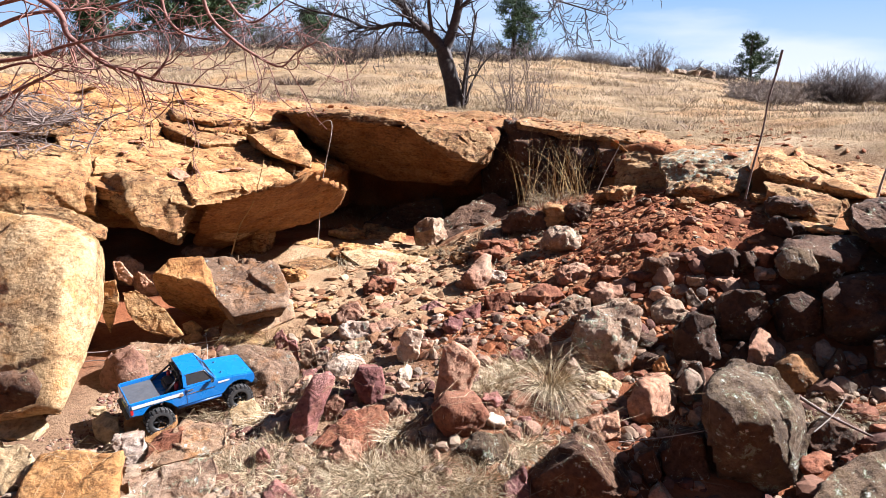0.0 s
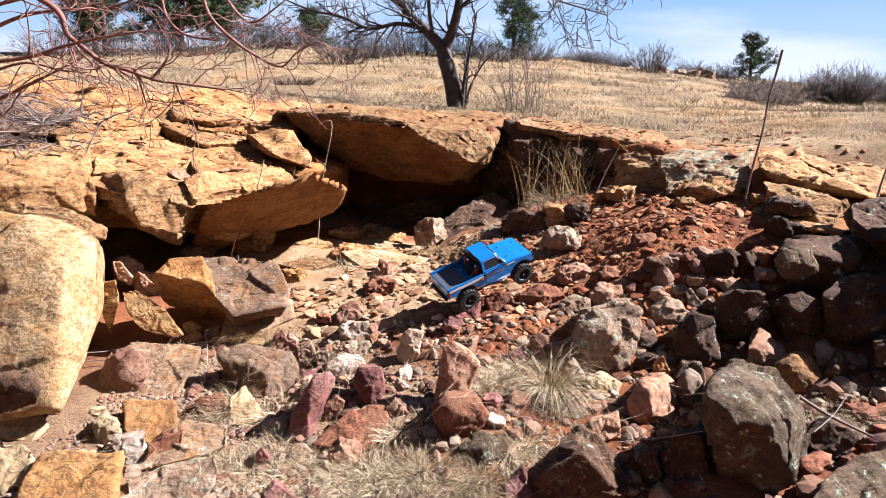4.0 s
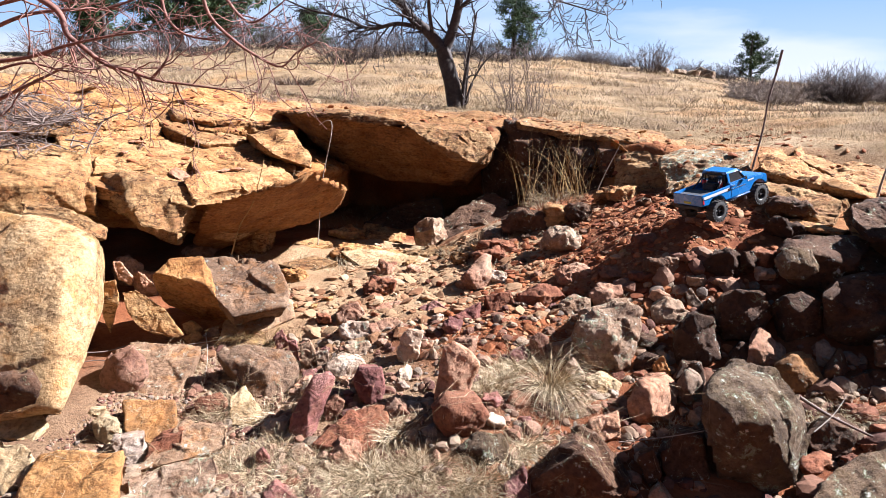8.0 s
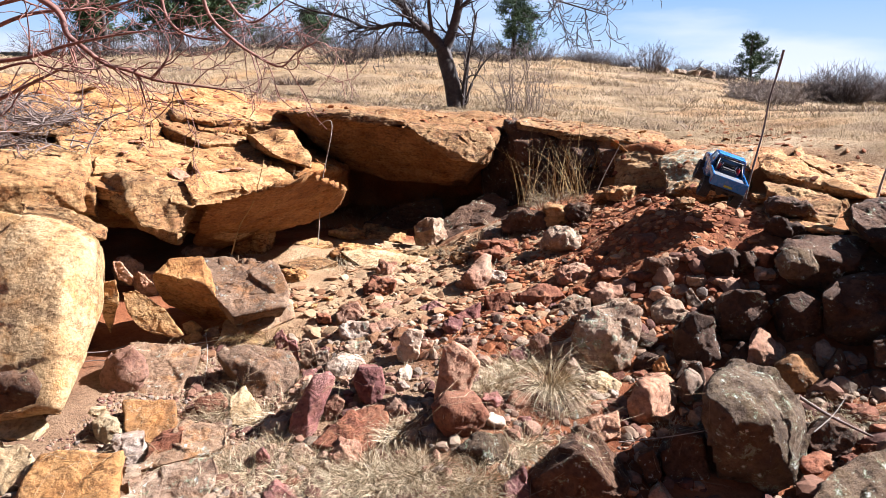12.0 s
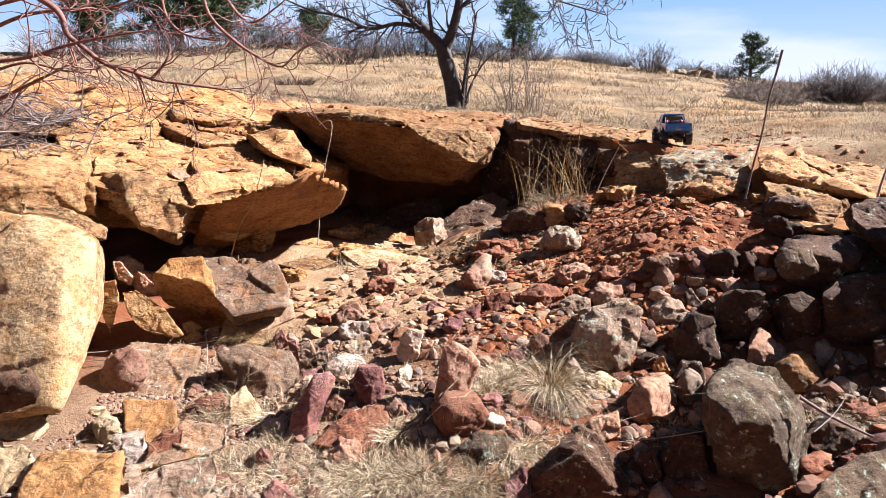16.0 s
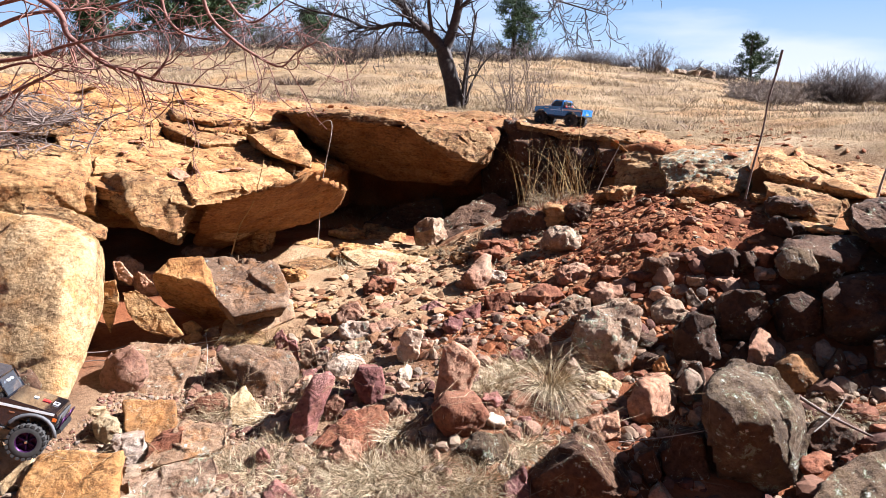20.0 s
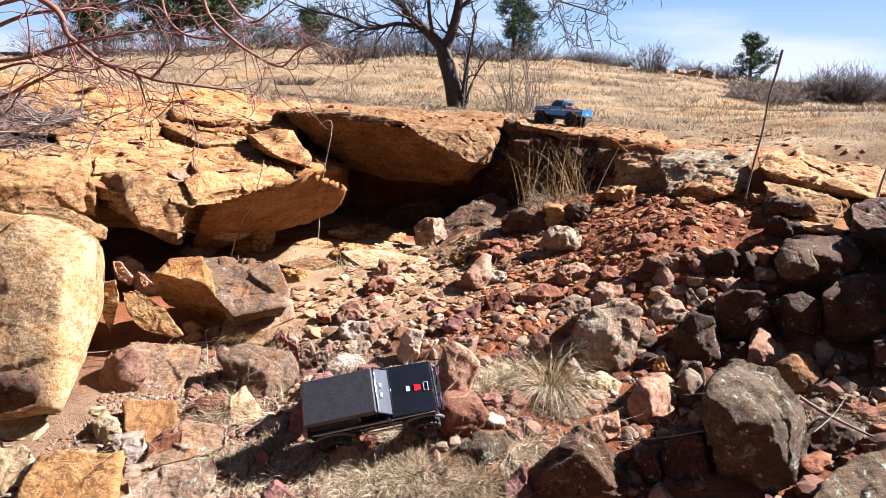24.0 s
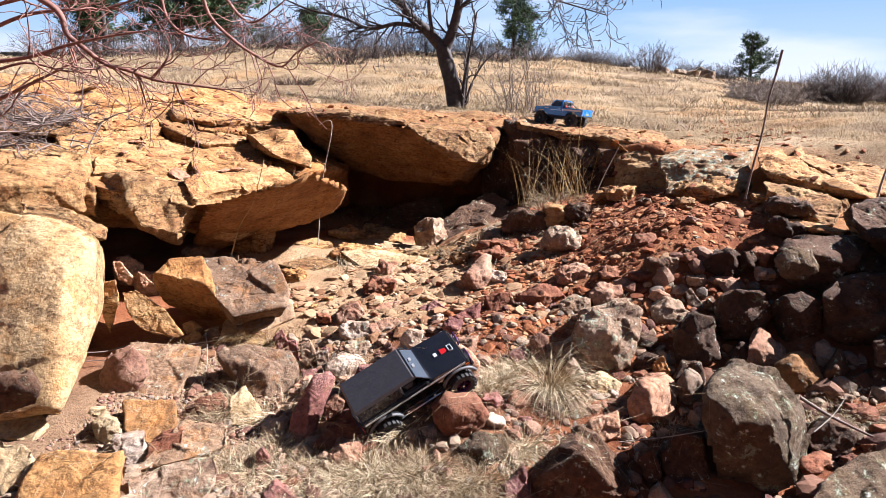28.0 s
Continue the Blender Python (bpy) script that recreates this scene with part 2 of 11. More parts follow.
LICHEN = stone("lichened_sandstone", (0.37, 0.26, 0.155), (0.27, 0.165, 0.085), (0.14, 0.075, 0.036), (0.25, 0.13, 0.06), strata=0.2, lichen=0.9, cracks=0.5)


def soil():
    """Red dirt near the ledges, straw-coloured ground on the hill."""
    m, nt, bsdf = make_mat("soil")
    vec = place_vec(nt)
    sep = nt.nodes.new("ShaderNodeSeparateXYZ")
    nt.links.new(vec, sep.inputs[0])
    big = noise_tex(nt, vec, 2.2, 5, 0.6).outputs[0]
    fine = noise_tex(nt, vec, 55.0, 8, 0.75).outputs[0]
    red = ramp(nt, big, [(0.35, (0.15, 0.046, 0.019)), (0.55, (0.25, 0.088, 0.036)), (0.72, (0.33, 0.15, 0.07))]).outputs[0]
    straw = ramp(nt, noise_tex(nt, vec, 1.1, 6, 0.7).outputs[0], [(0.33, (0.16, 0.10, 0.052)), (0.5, (0.27, 0.185, 0.10)), (0.68, (0.40, 0.29, 0.18))]).outputs[0]
    worn = ramp(nt, noise_tex(nt, vec, 0.33, 5, 0.65).outputs[0], [(0.40, (0.62, 0.58, 0.58)), (0.52, (1, 1, 1)), (0.64, (1.12, 0.92, 0.72))]).outputs[0]
    straw = mix(nt, 0.9, straw, worn, "MULTIPLY")
    rock = ramp(nt, big, [(0.35, (0.27, 0.10, 0.038)), (0.6, (0.40, 0.20, 0.085))]).outputs[0]
    edge = noise_tex(nt, vec, 1.5, 5).outputs[0]
    # pale sand before the cave mouth
    gap = nt.nodes.new("ShaderNodeVectorMath")
    gap.operation = "DISTANCE"
    nt.links.new(stretched(nt, vec, 1.0, 1.0, 0.0), gap.inputs[0])
    gap.inputs[1].default_value = (-0.45, 4.55, 0.0)
    reach = node(nt, "ShaderNodeMath")
    reach.operation = "MULTIPLY_ADD"
    nt.links.new(edge, reach.inputs[0])
    reach.inputs[1].default_value = 1.4
    nt.links.new(gap.outputs["Value"], reach.inputs[2])
    sandy = node(nt, "ShaderNodeMapRange", From_Min=1.6, From_Max=1.95, To_Min=0.92, To_Max=0.0)
    nt.links.new(reach.outputs[0], sandy.inputs[0])
    # dusty tan dirt between the near flagstones
    gap2 = nt.nodes.new("ShaderNodeVectorMath")
    gap2.operation = "DISTANCE"
    nt.links.new(stretched(nt, vec, 1.0, 1.0, 0.0), gap2.inputs[0])
    gap2.inputs[1].default_value = (-1.0, 2.5, 0.0)
    reach2 = node(nt, "ShaderNodeMath")
    reach2.operation = "MULTIPLY_ADD"
    nt.links.new(edge, reach2.inputs[0])
    reach2.inputs[1].default_value = 1.2
    nt.links.new(gap2.outputs["Value"], reach2.inputs[2])
    dusty = node(nt, "ShaderNodeMapRange", From_Min=1.45, From_Max=1.95, To_Min=0.9, To_Max=0.0)
    nt.links.new(reach2.outputs[0], dusty.inputs[0])
    red = mix(nt, dusty.outputs[0], red, ramp(nt, big, [(0.35, (0.17, 0.098, 0.055)), (0.6, (0.30, 0.20, 0.12))]).outputs[0])
    red = mix(nt, sandy.outputs[0], red, ramp(nt, big, [(0.35, (0.29, 0.17, 0.088)), (0.6, (0.43, 0.29, 0.165))]).outputs[0])
    wob = node(nt, "ShaderNodeMath")
    wob.operation = "MULTIPLY_ADD"
    nt.links.new(edge, wob.inputs[0])
    wob.inputs[1].default_value = 3.0
    right = node(nt, "ShaderNodeMapRange", From_Min=1.0, From_Max=2.6, To_Max=3.5)
    nt.links.new(sep.outputs["X"], right.inputs[0])
    along = node(nt, "ShaderNodeMath")
    nt.links.new(sep.outputs["Y"], along.inputs[0])
    nt.links.new(right.outputs[0], along.inputs[1])
    nt.links.new(along.outputs[0], wob.inputs[2])
    f1 = node(nt, "ShaderNodeMapRange", From_Min=7.4, From_Max=8.0)
    nt.links.new(wob.outputs[0], f1.inputs[0])
    f2 = node(nt, "ShaderNodeMapRange", From_Min=9.2, From_Max=10.4)
    nt.links.new(wob.outputs[0], f2.inputs[0])
    col = mix(nt, f1.outputs[0], red, rock)
    col = mix(nt, f2.outputs[0], col, straw)
    gr = ramp(nt, fine, [(0.3, (0.45, 0.42, 0.4)), (0.5, (1, 1, 1)), (0.72, (1.3, 1.25, 1.2))]).outputs[0]
    col = mix(nt, 1.0, mix(nt, 0.8, col, gr, "MULTIPLY"), (ALBEDO_SCALE,) * 3, "MULTIPLY")
    nt.links.new(col, bsdf.inputs["Base Color"])
    bsdf.inputs["Roughness"].default_value = 0.95
    bsdf.inputs["Specular IOR Level"].default_value = 0.15
    b = node(nt, "ShaderNodeBump", Strength=0.9, Distance=0.02)
    nt.links.new(fine, b.inputs["Height"])
    nt.links.new(b.outputs[0], bsdf.inputs["Normal"])
    return m


SOIL = soil()
STRAW = blades("dry_grass", (0.20, 0.135, 0.072), (0.34, 0.245, 0.14), (0.48, 0.38, 0.25))
PALE_STRAW = blades("bleached_grass", (0.40, 0.29, 0.165), (0.55, 0.43, 0.27), (0.72, 0.62, 0.43))
REED = blades("dry_reed", (0.25, 0.14, 0.05), (0.36, 0.23, 0.09), (0.46, 0.33, 0.16))
BARK_RED = plain("red_bark", (0.19, 0.078, 0.055), 0.7, wear=0.4, scale=30, bump=0.4)
BARK = plain("dark_bark", (0.040, 0.027, 0.024), 0.85, wear=0.45, scale=22, bump=0.8)
BARK_GREY = plain("grey_twig", (0.17, 0.125, 0.105), 0.85, wear=0.35, scale=30)
DEADWOOD = plain("bleached_wood", (0.36, 0.295, 0.24), 0.85, wear=0.3, scale=40, bump=0.4)
NEEDLES = blades("pine_needles", (0.022, 0.042, 0.016), (0.045, 0.08, 0.028), (0.085, 0.12, 0.048))
BRUSH = blades("bare_brush", (0.055, 0.038, 0.034), (0.09, 0.065, 0.058), (0.15, 0.11, 0.095))
BRUSH_PALE = blades("pale_brush", (0.13, 0.095, 0.078), (0.19, 0.145, 0.12), (0.27, 0.21, 0.17))


# ---------------------------------------------------------------- makers of meshes


def mesh_from(name, verts, faces, material, smooth_shade=True):
    me = bpy.data.meshes.new(name)
    me.from_pydata([tuple(v) for v in verts], [], [tuple(f) for f in faces])
    me.materials.append(material)
    if smooth_shade:
        me.polygons.foreach_set("use_smooth", [True] * len(me.polygons))
    me.update()
    return me


BALLS = {}


def ball(level):
    """Directions and triangles of an evenly divided sphere."""
    if level not in BALLS:
        bm = bmesh.new()
        bmesh.ops.create_icosphere(bm, subdivisions=level, radius=1.0)
        v = np.array([p.co[:] for p in bm.verts])
        v /= np.linalg.norm(v, axis=1)[:, None]
        f = np.array([[p.index for p in q.verts] for q in bm.faces])
        bm.free()
        BALLS[level] = (v, f)
    return BALLS[level]


def lattice(i, j, k, seed):
    h = (i * 374761393 + j * 668265263 + k * 1440662683 + seed * 1274126177) & 0xFFFFFFFF
    h = ((h ^ (h >> 13)) * 1274126177) & 0xFFFFFFFF
    return ((h ^ (h >> 16)) & 0xFFFF) / 32768.0 - 1.0


def lumps(p, seed):
    """Smooth noise, -1 to 1, for many points at once."""
    q = np.floor(p).astype(np.int64)
    f = p - q
    f = f * f * f * (f * (f * 6 - 15) + 10)
    out = np.zeros(len(p))
    for c in range(8):
        o = np.array([c & 1, (c >> 1) & 1, (c >> 2) & 1])
        w = np.prod(np.where(o == 1, f, 1 - f), axis=1)
        out += w * lattice(q[:, 0] + o[0], q[:, 1] + o[1], q[:, 2] + o[2], seed)
    return out


def fractal(p, seed, octaves=4):
    out, amp = np.zeros(len(p)), 1.0
    for k in range(octaves):
        out += amp * lumps(p * 2.1 ** k, seed + k)
        amp *= 0.52
    return out


def broken(pts, size, seed, count, step, slant):
    """Fracture faces: each patch of the surface is a plane of its own, set in or out and slanted."""
    rng = np.random.RandomState(seed % 9973 + count)
    c = pts[rng.randint(len(pts), size=count)]
    out, best = np.zeros(len(pts)), np.full(len(pts), 1e9)
    warp = 0.10 * size * np.stack([lumps(pts / size * 2.3 + 9.1 * k, seed % 89 + k) for k in range(3)], 1)
    for k in range(count):
        rel = pts + warp - c[k]
        d2 = (rel * rel).sum(1)
        near = d2 < best
        plane = rng.uniform(-step, step * 0.6) * size + rel @ (rng.normal(0, slant, 3))
        out[near] = np.clip(plane[near], -2.2 * step * size, 1.4 * step * size)
        best[near] = d2[near]
    return out


def roughen(pts, normals, size, amount, seed, strata, crag=1.0):
    """Weather a stone: lumps, chips, grit and, for bedded stone, proud and worn layers."""
    q = pts / size + seed * 0.37
    d = fractal(q * 1.7, seed, 5) * 0.11
    d -= np.abs(lumps(q * 4.3, seed + 11)) * 0.09
    d += np.floor(lumps(q * 2.6, seed + 23) * 2.5) * 0.022
    d *= amount * size
    d += crag * (broken(pts, size, seed, 16, 0.075, 0.16) * (0.4 + amount) + broken(pts, size, seed + 1, 70, 0.03, 0.16) * (0.3 + amount))
    if strata:
        lay = fractal(pts * np.array([1.7, 2.1, 5.0]) + seed, seed, 3) * 4.0
        fl = np.floor(lay)
        d += strata * 0.045 * size * (fl + np.clip((lay - fl - 0.85) / 0.15, 0, 1))
        seam = lumps(pts * np.array([2.3, 3.1, 6.0]) + 0.25 * fractal(pts * 4.0, seed + 3, 2)[:, None] + seed, seed + 7)
        d -= strata * 0.06 * size * np.exp(-(seam / 0.03) ** 2)
    return pts + normals * d[:, None]


def hull_planes(points):
    bm = bmesh.new()
    for p in points:
        bm.verts.new(p)
    bmesh.ops.convex_hull(bm, input=bm.verts)
    bm.normal_update()
    planes = [(np.array(f.normal[:]), f.normal.dot(f.verts[0].co)) for f in bm.faces]
    bm.free()
    return planes


def shaped(planes, level, sharp):
    dirs, faces = ball(level)
    acc = np.zeros(len(dirs))
    for n, d in planes:
        acc += np.maximum(dirs @ n, 0.0) ** sharp / max(d, 0.05) ** sharp
    return dirs / (acc ** (1.0 / sharp))[:, None], faces


def vertex_normals(v, f):
    n = np.zeros_like(v)
    fn = np.cross(v[f[:, 1]] - v[f[:, 0]], v[f[:, 2]] - v[f[:, 0]])
    for k in range(3):
        np.add.at(n, f[:, k], fn)
    return n / np.maximum(np.linalg.norm(n, axis=1), 1e-12)[:, None]


def random_planes(rng, boxy):
    planes = []
    for ax in range(3):
        for s in (-1, 1):
            n = np.zeros(3)
            n[ax] = s
            n += rng.normal(0, 0.22, 3)
            planes.append((n / np.linalg.norm(n), rng.uniform(0.78, 0.98)))
    for _ in range(13):
        n = rng.normal(0, 1, 3)
        planes.append((n / np.linalg.norm(n), rng.uniform(boxy + 0.06, 1.2)))
    return planes


def rock(x, y, z, sx, sy, sz, turn, tilt, lean, seed, material, label, name="rock", level=0):
    """One loose stone: half sizes sx, sy, sz; turned and tilted in degrees."""
    rng = np.random.RandomState(seed)
    level = level or (6 if max(sx, sz) > 0.2 else 5 if max(sx, sz) > 0.09 else 4)
    v, f = shaped(random_planes(rng, 0.72), level, 65.0)
    v = v * np.array([sx, sy, sz]) * 1.08
    v = roughen(v, vertex_normals(v, f), (sx * sy * sz) ** (1 / 3) + 0.25 * sx, 0.6, seed % 97, 0)
    ob = new(name, mesh_from(name, v, f, material))
    ob.matrix_world = pose(x, y, z, tilt, lean, turn)
    return tagged(ob, label, "boulder" if name == "boulder" else "rock", "loose rocks on the slope", "thing")


def hewn(name, base, corners, material, label, seed, level=5, sharp=70.0, amount=0.35, strata=1.0, category="rock ledge", parent=None, group="", chips=5, crag=0.4):
    """A large block or ledge, roughed out from its corners round a middle point, its edges struck off, then weathered."""
    c = np.array(corners)
    mid = c.mean(axis=0)
    half = (c.max(axis=0) - c.min(axis=0)) / 2
    unit = (c - mid) / half
    planes = hull_planes([tuple(p) for p in unit])
    rng = np.random.RandomState(seed + 5000)
    for _ in range(chips):
        n = rng.normal(0, 1, 3)
        n /= np.linalg.norm(n)
        planes.append((n, (unit @ n).max() * rng.uniform(0.90, 0.985)))
    v, f = shaped(planes, level, sharp)
    v = v * half + mid
    v = roughen(v, vertex_normals(v, f), min(0.5, half.mean()), amount, seed, strata, crag)
    ob = new(name, mesh_from(name, v, f, material))
    ob.location = base
    if parent:
        ob.parent = parent
        return tagged(ob, label)
    return tagged(ob, label, category, group, "thing")


LOOSE = "loose rocks on the slope"


# ---------------------------------------------------------------- the ground, one sheet to the horizon


def spread(lo, hi, step, far, growth):
    mid = list(np.arange(lo, hi + step * 0.5, step))
    up, s = [], step
    while (up[-1] if up else hi) < far:
        s *= growth
        up.append((up[-1] if up else hi) + s)
    dn, s = [], step
    while (dn[-1] if dn else lo) > -far:
        s *= growth
        dn.append((dn[-1] if dn else lo) - s)
    return dn[::-1] + mid + up


def make_ground():
    xs = spread(-4.0, 4.0, 0.045, 2500, 1.13)
    ys = spread(1.2, 9.0, 0.045, 2500, 1.10)
    verts = []
    for y in ys:
        for x in xs:
            z = ground_height(x, y)
            if -30 < x < 30 and -4 < y < 40:
                q = Vector((x, y, 0))
                z += noise.fractal(q * 2.2, 1.0, 2.0, 3) * 0.035 + noise.fractal(q * 11.0, 1.0, 2.0, 3) * 0.012
                if y > 10:
                    z += noise.fractal(q * 0.35, 1.0, 2.0, 3) * 0.10 * smooth(10, 18, y)
            verts.append((x, y, z))
    n = len(xs)
    faces = [(j * n + i, j * n + i + 1, (j + 1) * n + i + 1, (j + 1) * n + i) for j in range(len(ys) - 1) for i in range(n - 1)]
    ob = new("ground", mesh_from("ground", verts, faces, SOIL))
    return tagged(ob, "red dirt and dry straw-coloured hillside ground", "ground", "", "structure")


make_ground()


# ---------------------------------------------------------------- ledges and rocks
hewn("left_boulder", (-1.99, 3.32, 0.56), [(-0.404, -0.153, 0.551), (-0.047, -0.219, 0.529), (0.193, -0.196, 0.473), (0.385, -0.222, 0.387), (0.404, -0.250, 0.253), (0.440, -0.357, 0.055), (0.427, -0.447, -0.067), (0.423, -0.590, -0.192), (0.427, -0.745, -0.287), (0.357, -0.766, -0.256), (-0.102, -0.770, -0.330), (0.367, -0.573, 0.114), (0.324, -0.430, 0.299), (-0.962, 0.797, 0.250), (-0.570, 0.731, 0.232), (-0.294, 0.754, 0.183), (-0.080, 0.728, 0.109), (-0.062, 0.700, -0.006), (-0.038, 0.593, -0.176), (-0.067, 0.503, -0.281), (-0.095, 0.360, -0.389), (-0.120, 0.205, -0.470), (-0.208, 0.184, -0.444), (-0.757, 0.180, -0.507)], YELLOW_TAN, "huge tan sandstone boulder with flaking yellow face", 728, level=7, sharp=45, amount=0.12, crag=0.3, strata=0, category="boulder")
ledge = tagged(new("sandstone_ledge"), "broad tan sandstone ledge of cracked bedded slabs", "rock ledge", "", "thing")
hewn("slab", (-3.07, 5.67, 1.51), [(-0.59, -0.29, 0.14), (-0.59, -0.24, 0.02), (-0.28, 0.29, 0.16), (-0.28, 0.34, 0.04), (0.31, 0.68, 0.09), (0.31, 0.73, -0.03), (0.50, 0.32, -0.00), (0.50, 0.37, -0.12), (0.20, -0.17, -0.00), (0.20, -0.12, -0.12), (-0.16, -0.96, -0.04), (-0.16, -0.91, -0.16)], ORANGE, "", 13, level=6, sharp=70, amount=0.3, strata=0.6, parent=ledge)
hewn("slab", (-1.88, 6.31, 1.35), [(-0.51, -0.21, 0.13), (-0.51, -0.16, 0.04), (-0.13, 0.49, 0.14), (-0.13, 0.54, 0.05), (0.44, 0.45, 0.02), (0.44, 0.50, -0.07), (0.53, -0.03, -0.07), (0.53, 0.02, -0.16), (0.00, -0.31, 0.00), (0.00, -0.26, -0.09), (-0.36, -0.53, 0.05), (-0.36, -0.48, -0.04)], TAN, "", 14, level=6, sharp=70, amount=0.3, strata=0.6, parent=ledge)
hewn("slab", (-1.92, 6.00, 1.29), [(-0.28, 0.09, 0.10), (-0.28, 0.14, 0.04), (0.11, 0.28, 0.05), (0.11, 0.33, -0.01), (0.27, -0.15, -0.04), (0.27, -0.10, -0.10), (-0.10, -0.31, 0.01), (-0.10, -0.26, -0.05)], ORANGE, "", 20, level=6, sharp=70, amount=0.3, strata=0.6, parent=ledge)
hewn("block", (-2.49, 5.43, 1.09), [(-1.91, -0.83, 0.53), (-1.96, -0.58, 0.18), (-1.41, 1.17, 0.72), (-1.46, 1.42, 0.37), (0.09, 1.57, 0.43), (0.04, 1.82, 0.08), (1.14, 0.57, 0.03), (1.09, 0.82, -0.32), (1.39, -0.18, -0.15), (1.34, 0.07, -0.50), (1.04, -0.98, -0.19), (0.99, -0.73, -0.54), (0.29, -1.18, -0.05), (0.24, -0.93, -0.40), (-0.41, -1.13, 0.12), (-0.46, -0.88, -0.23)], TAN, "", 727, level=7, sharp=90, amount=0.16, strata=0.4, crag=0.4, parent=ledge)
hewn("slab", (-2.09, 4.85, 1.11), [(-0.248, -0.265, 0.086), (-0.248, -0.225, -0.044), (-0.224, 0.017, 0.125), (-0.224, 0.057, -0.005), (-0.159, 0.414, 0.172), (-0.159, 0.454, 0.042), (0.201, 0.450, 0.093), (0.201, 0.490, -0.037), (0.290, 0.120, 0.020), (0.290, 0.160, -0.110), (0.228, -0.283, -0.029), (0.228, -0.243, -0.159), (-0.116, -0.583, 0.006), (-0.116, -0.543, -0.124)], TAN, "", 711, level=6, sharp=90, amount=0.16, strata=0.3, crag=0.45, parent=ledge)
hewn("slab", (-1.65, 5.22, 1.07), [(-0.295, 0.141, 0.146), (-0.295, 0.181, 0.046), (-0.153, 0.845, 0.223), (-0.153, 0.885, 0.123), (0.317, 0.123, -0.002), (0.317, 0.163, -0.102), (0.298, -0.248, -0.055), (0.298, -0.208, -0.155), (0.000, -0.587, -0.038), (0.000, -0.547, -0.138), (-0.139, -0.390, 0.026), (-0.139, -0.350, -0.074)], ORANGE, "", 712, level=6, sharp=90, amount=0.16, strata=0.3, crag=0.45, parent=ledge)
hewn("slab", (-2.43, 5.19, 1.25), [(-0.229, -0.459, 0.045), (-0.229, -0.419, -0.075), (-0.153, 0.126, 0.119), (-0.153, 0.166, -0.001), (-0.008, 0.549, 0.151), (-0.008, 0.589, 0.031), (0.179, 0.539, 0.106), (0.179, 0.579, -0.014), (0.181, 0.074, 0.032), (0.181, 0.114, -0.088), (0.111, -0.311, -0.012), (0.111, -0.271, -0.132), (-0.074, -0.675, -0.025), (-0.074, -0.635, -0.145)], TAN, "", 713, level=6, sharp=90, amount=0.16, strata=0.3, crag=0.45, parent=ledge)
hewn("slab", (-2.59, 5.74, 1.39), [(-0.099, -0.963, -0.070), (-0.099, -0.923, -0.190), (-0.321, -0.072, 0.122), (-0.321, -0.032, 0.002), (-0.129, 0.660, 0.192), (-0.129, 0.700, 0.072), (0.187, 0.683, 0.121), (0.187, 0.723, 0.001), (0.329, 0.020, -0.017), (0.329, 0.060, -0.137), (0.015, -0.422, -0.012), (0.015, -0.382, -0.132)], ORANGE, "", 714, level=6, sharp=90, amount=0.16, strata=0.3, crag=0.45, parent=ledge)
hewn("slab", (-2.45, 4.17, 1.07), [(-0.417, -0.039, 0.200), (-0.417, 0.001, 0.000), (-0.143, 0.424, 0.208), (-0.143, 0.464, 0.008), (0.073, 0.433, 0.159), (0.073, 0.473, -0.041), (0.227, 0.153, 0.078), (0.227, 0.193, -0.122), (0.298, -0.164, 0.012), (0.298, -0.124, -0.188), (0.070, -0.417, 0.026), (0.070, -0.377, -0.174), (-0.085, -0.563, 0.039), (-0.085, -0.523, -0.161)], TAN, "", 715, level=6, sharp=90, amount=0.16, strata=0.3, crag=0.45, parent=ledge)
hewn("slab", (-1.86, 6.33, 1.38), [(-0.382, -0.563, 0.030), (-0.382, -0.523, -0.030), (-0.517, -0.273, 0.107), (-0.517, -0.233, 0.047), (-0.028, 0.444, 0.104), (-0.028, 0.484, 0.044), (0.376, 0.643, 0.040), (0.376, 0.683, -0.020), (0.446, 0.298, -0.031), (0.446, 0.338, -0.091), (0.153, -0.208, -0.041), (0.153, -0.168, -0.101), (-0.070, -0.471, -0.030), (-0.070, -0.431, -0.090)], TAN, "", 716, level=6, sharp=90, amount=0.16, strata=0.3, crag=0.45, parent=ledge)
hewn("slab", (-2.92, 5.87, 1.55), [(-0.269, -0.190, 0.069), (-0.269, -0.150, 0.009), (-0.218, 0.133, 0.108), (-0.218, 0.173, 0.048), (0.182, 0.438, 0.062), (0.182, 0.478, 0.002), (0.301, 0.217, -0.001), (0.301, 0.257, -0.061), (0.124, -0.249, -0.033), (0.124, -0.209, -0.093), (-0.124, -0.466, -0.008), (-0.124, -0.426, -0.068)], ORANGE, "", 717, level=6, sharp=90, amount=0.16, strata=0.3, crag=0.45, parent=ledge)
hewn("slab", (-2.21, 5.87, 1.32), [(-0.400, 0.158, 0.167), (-0.400, 0.198, 0.087), (-0.240, 0.373, 0.163), (-0.240, 0.413, 0.083), (-0.019, 0.028, 0.057), (-0.019, 0.068, -0.023), (0.418, 0.159, -0.025), (0.418, 0.199, -0.105), (0.293, -0.486, -0.097), (0.293, -0.446, -0.177), (-0.027, -0.325, 0.004), (-0.027, -0.285, -0.076)], ORANGE, "", 718, level=6, sharp=90, amount=0.16, strata=0.3, crag=0.45, parent=ledge)
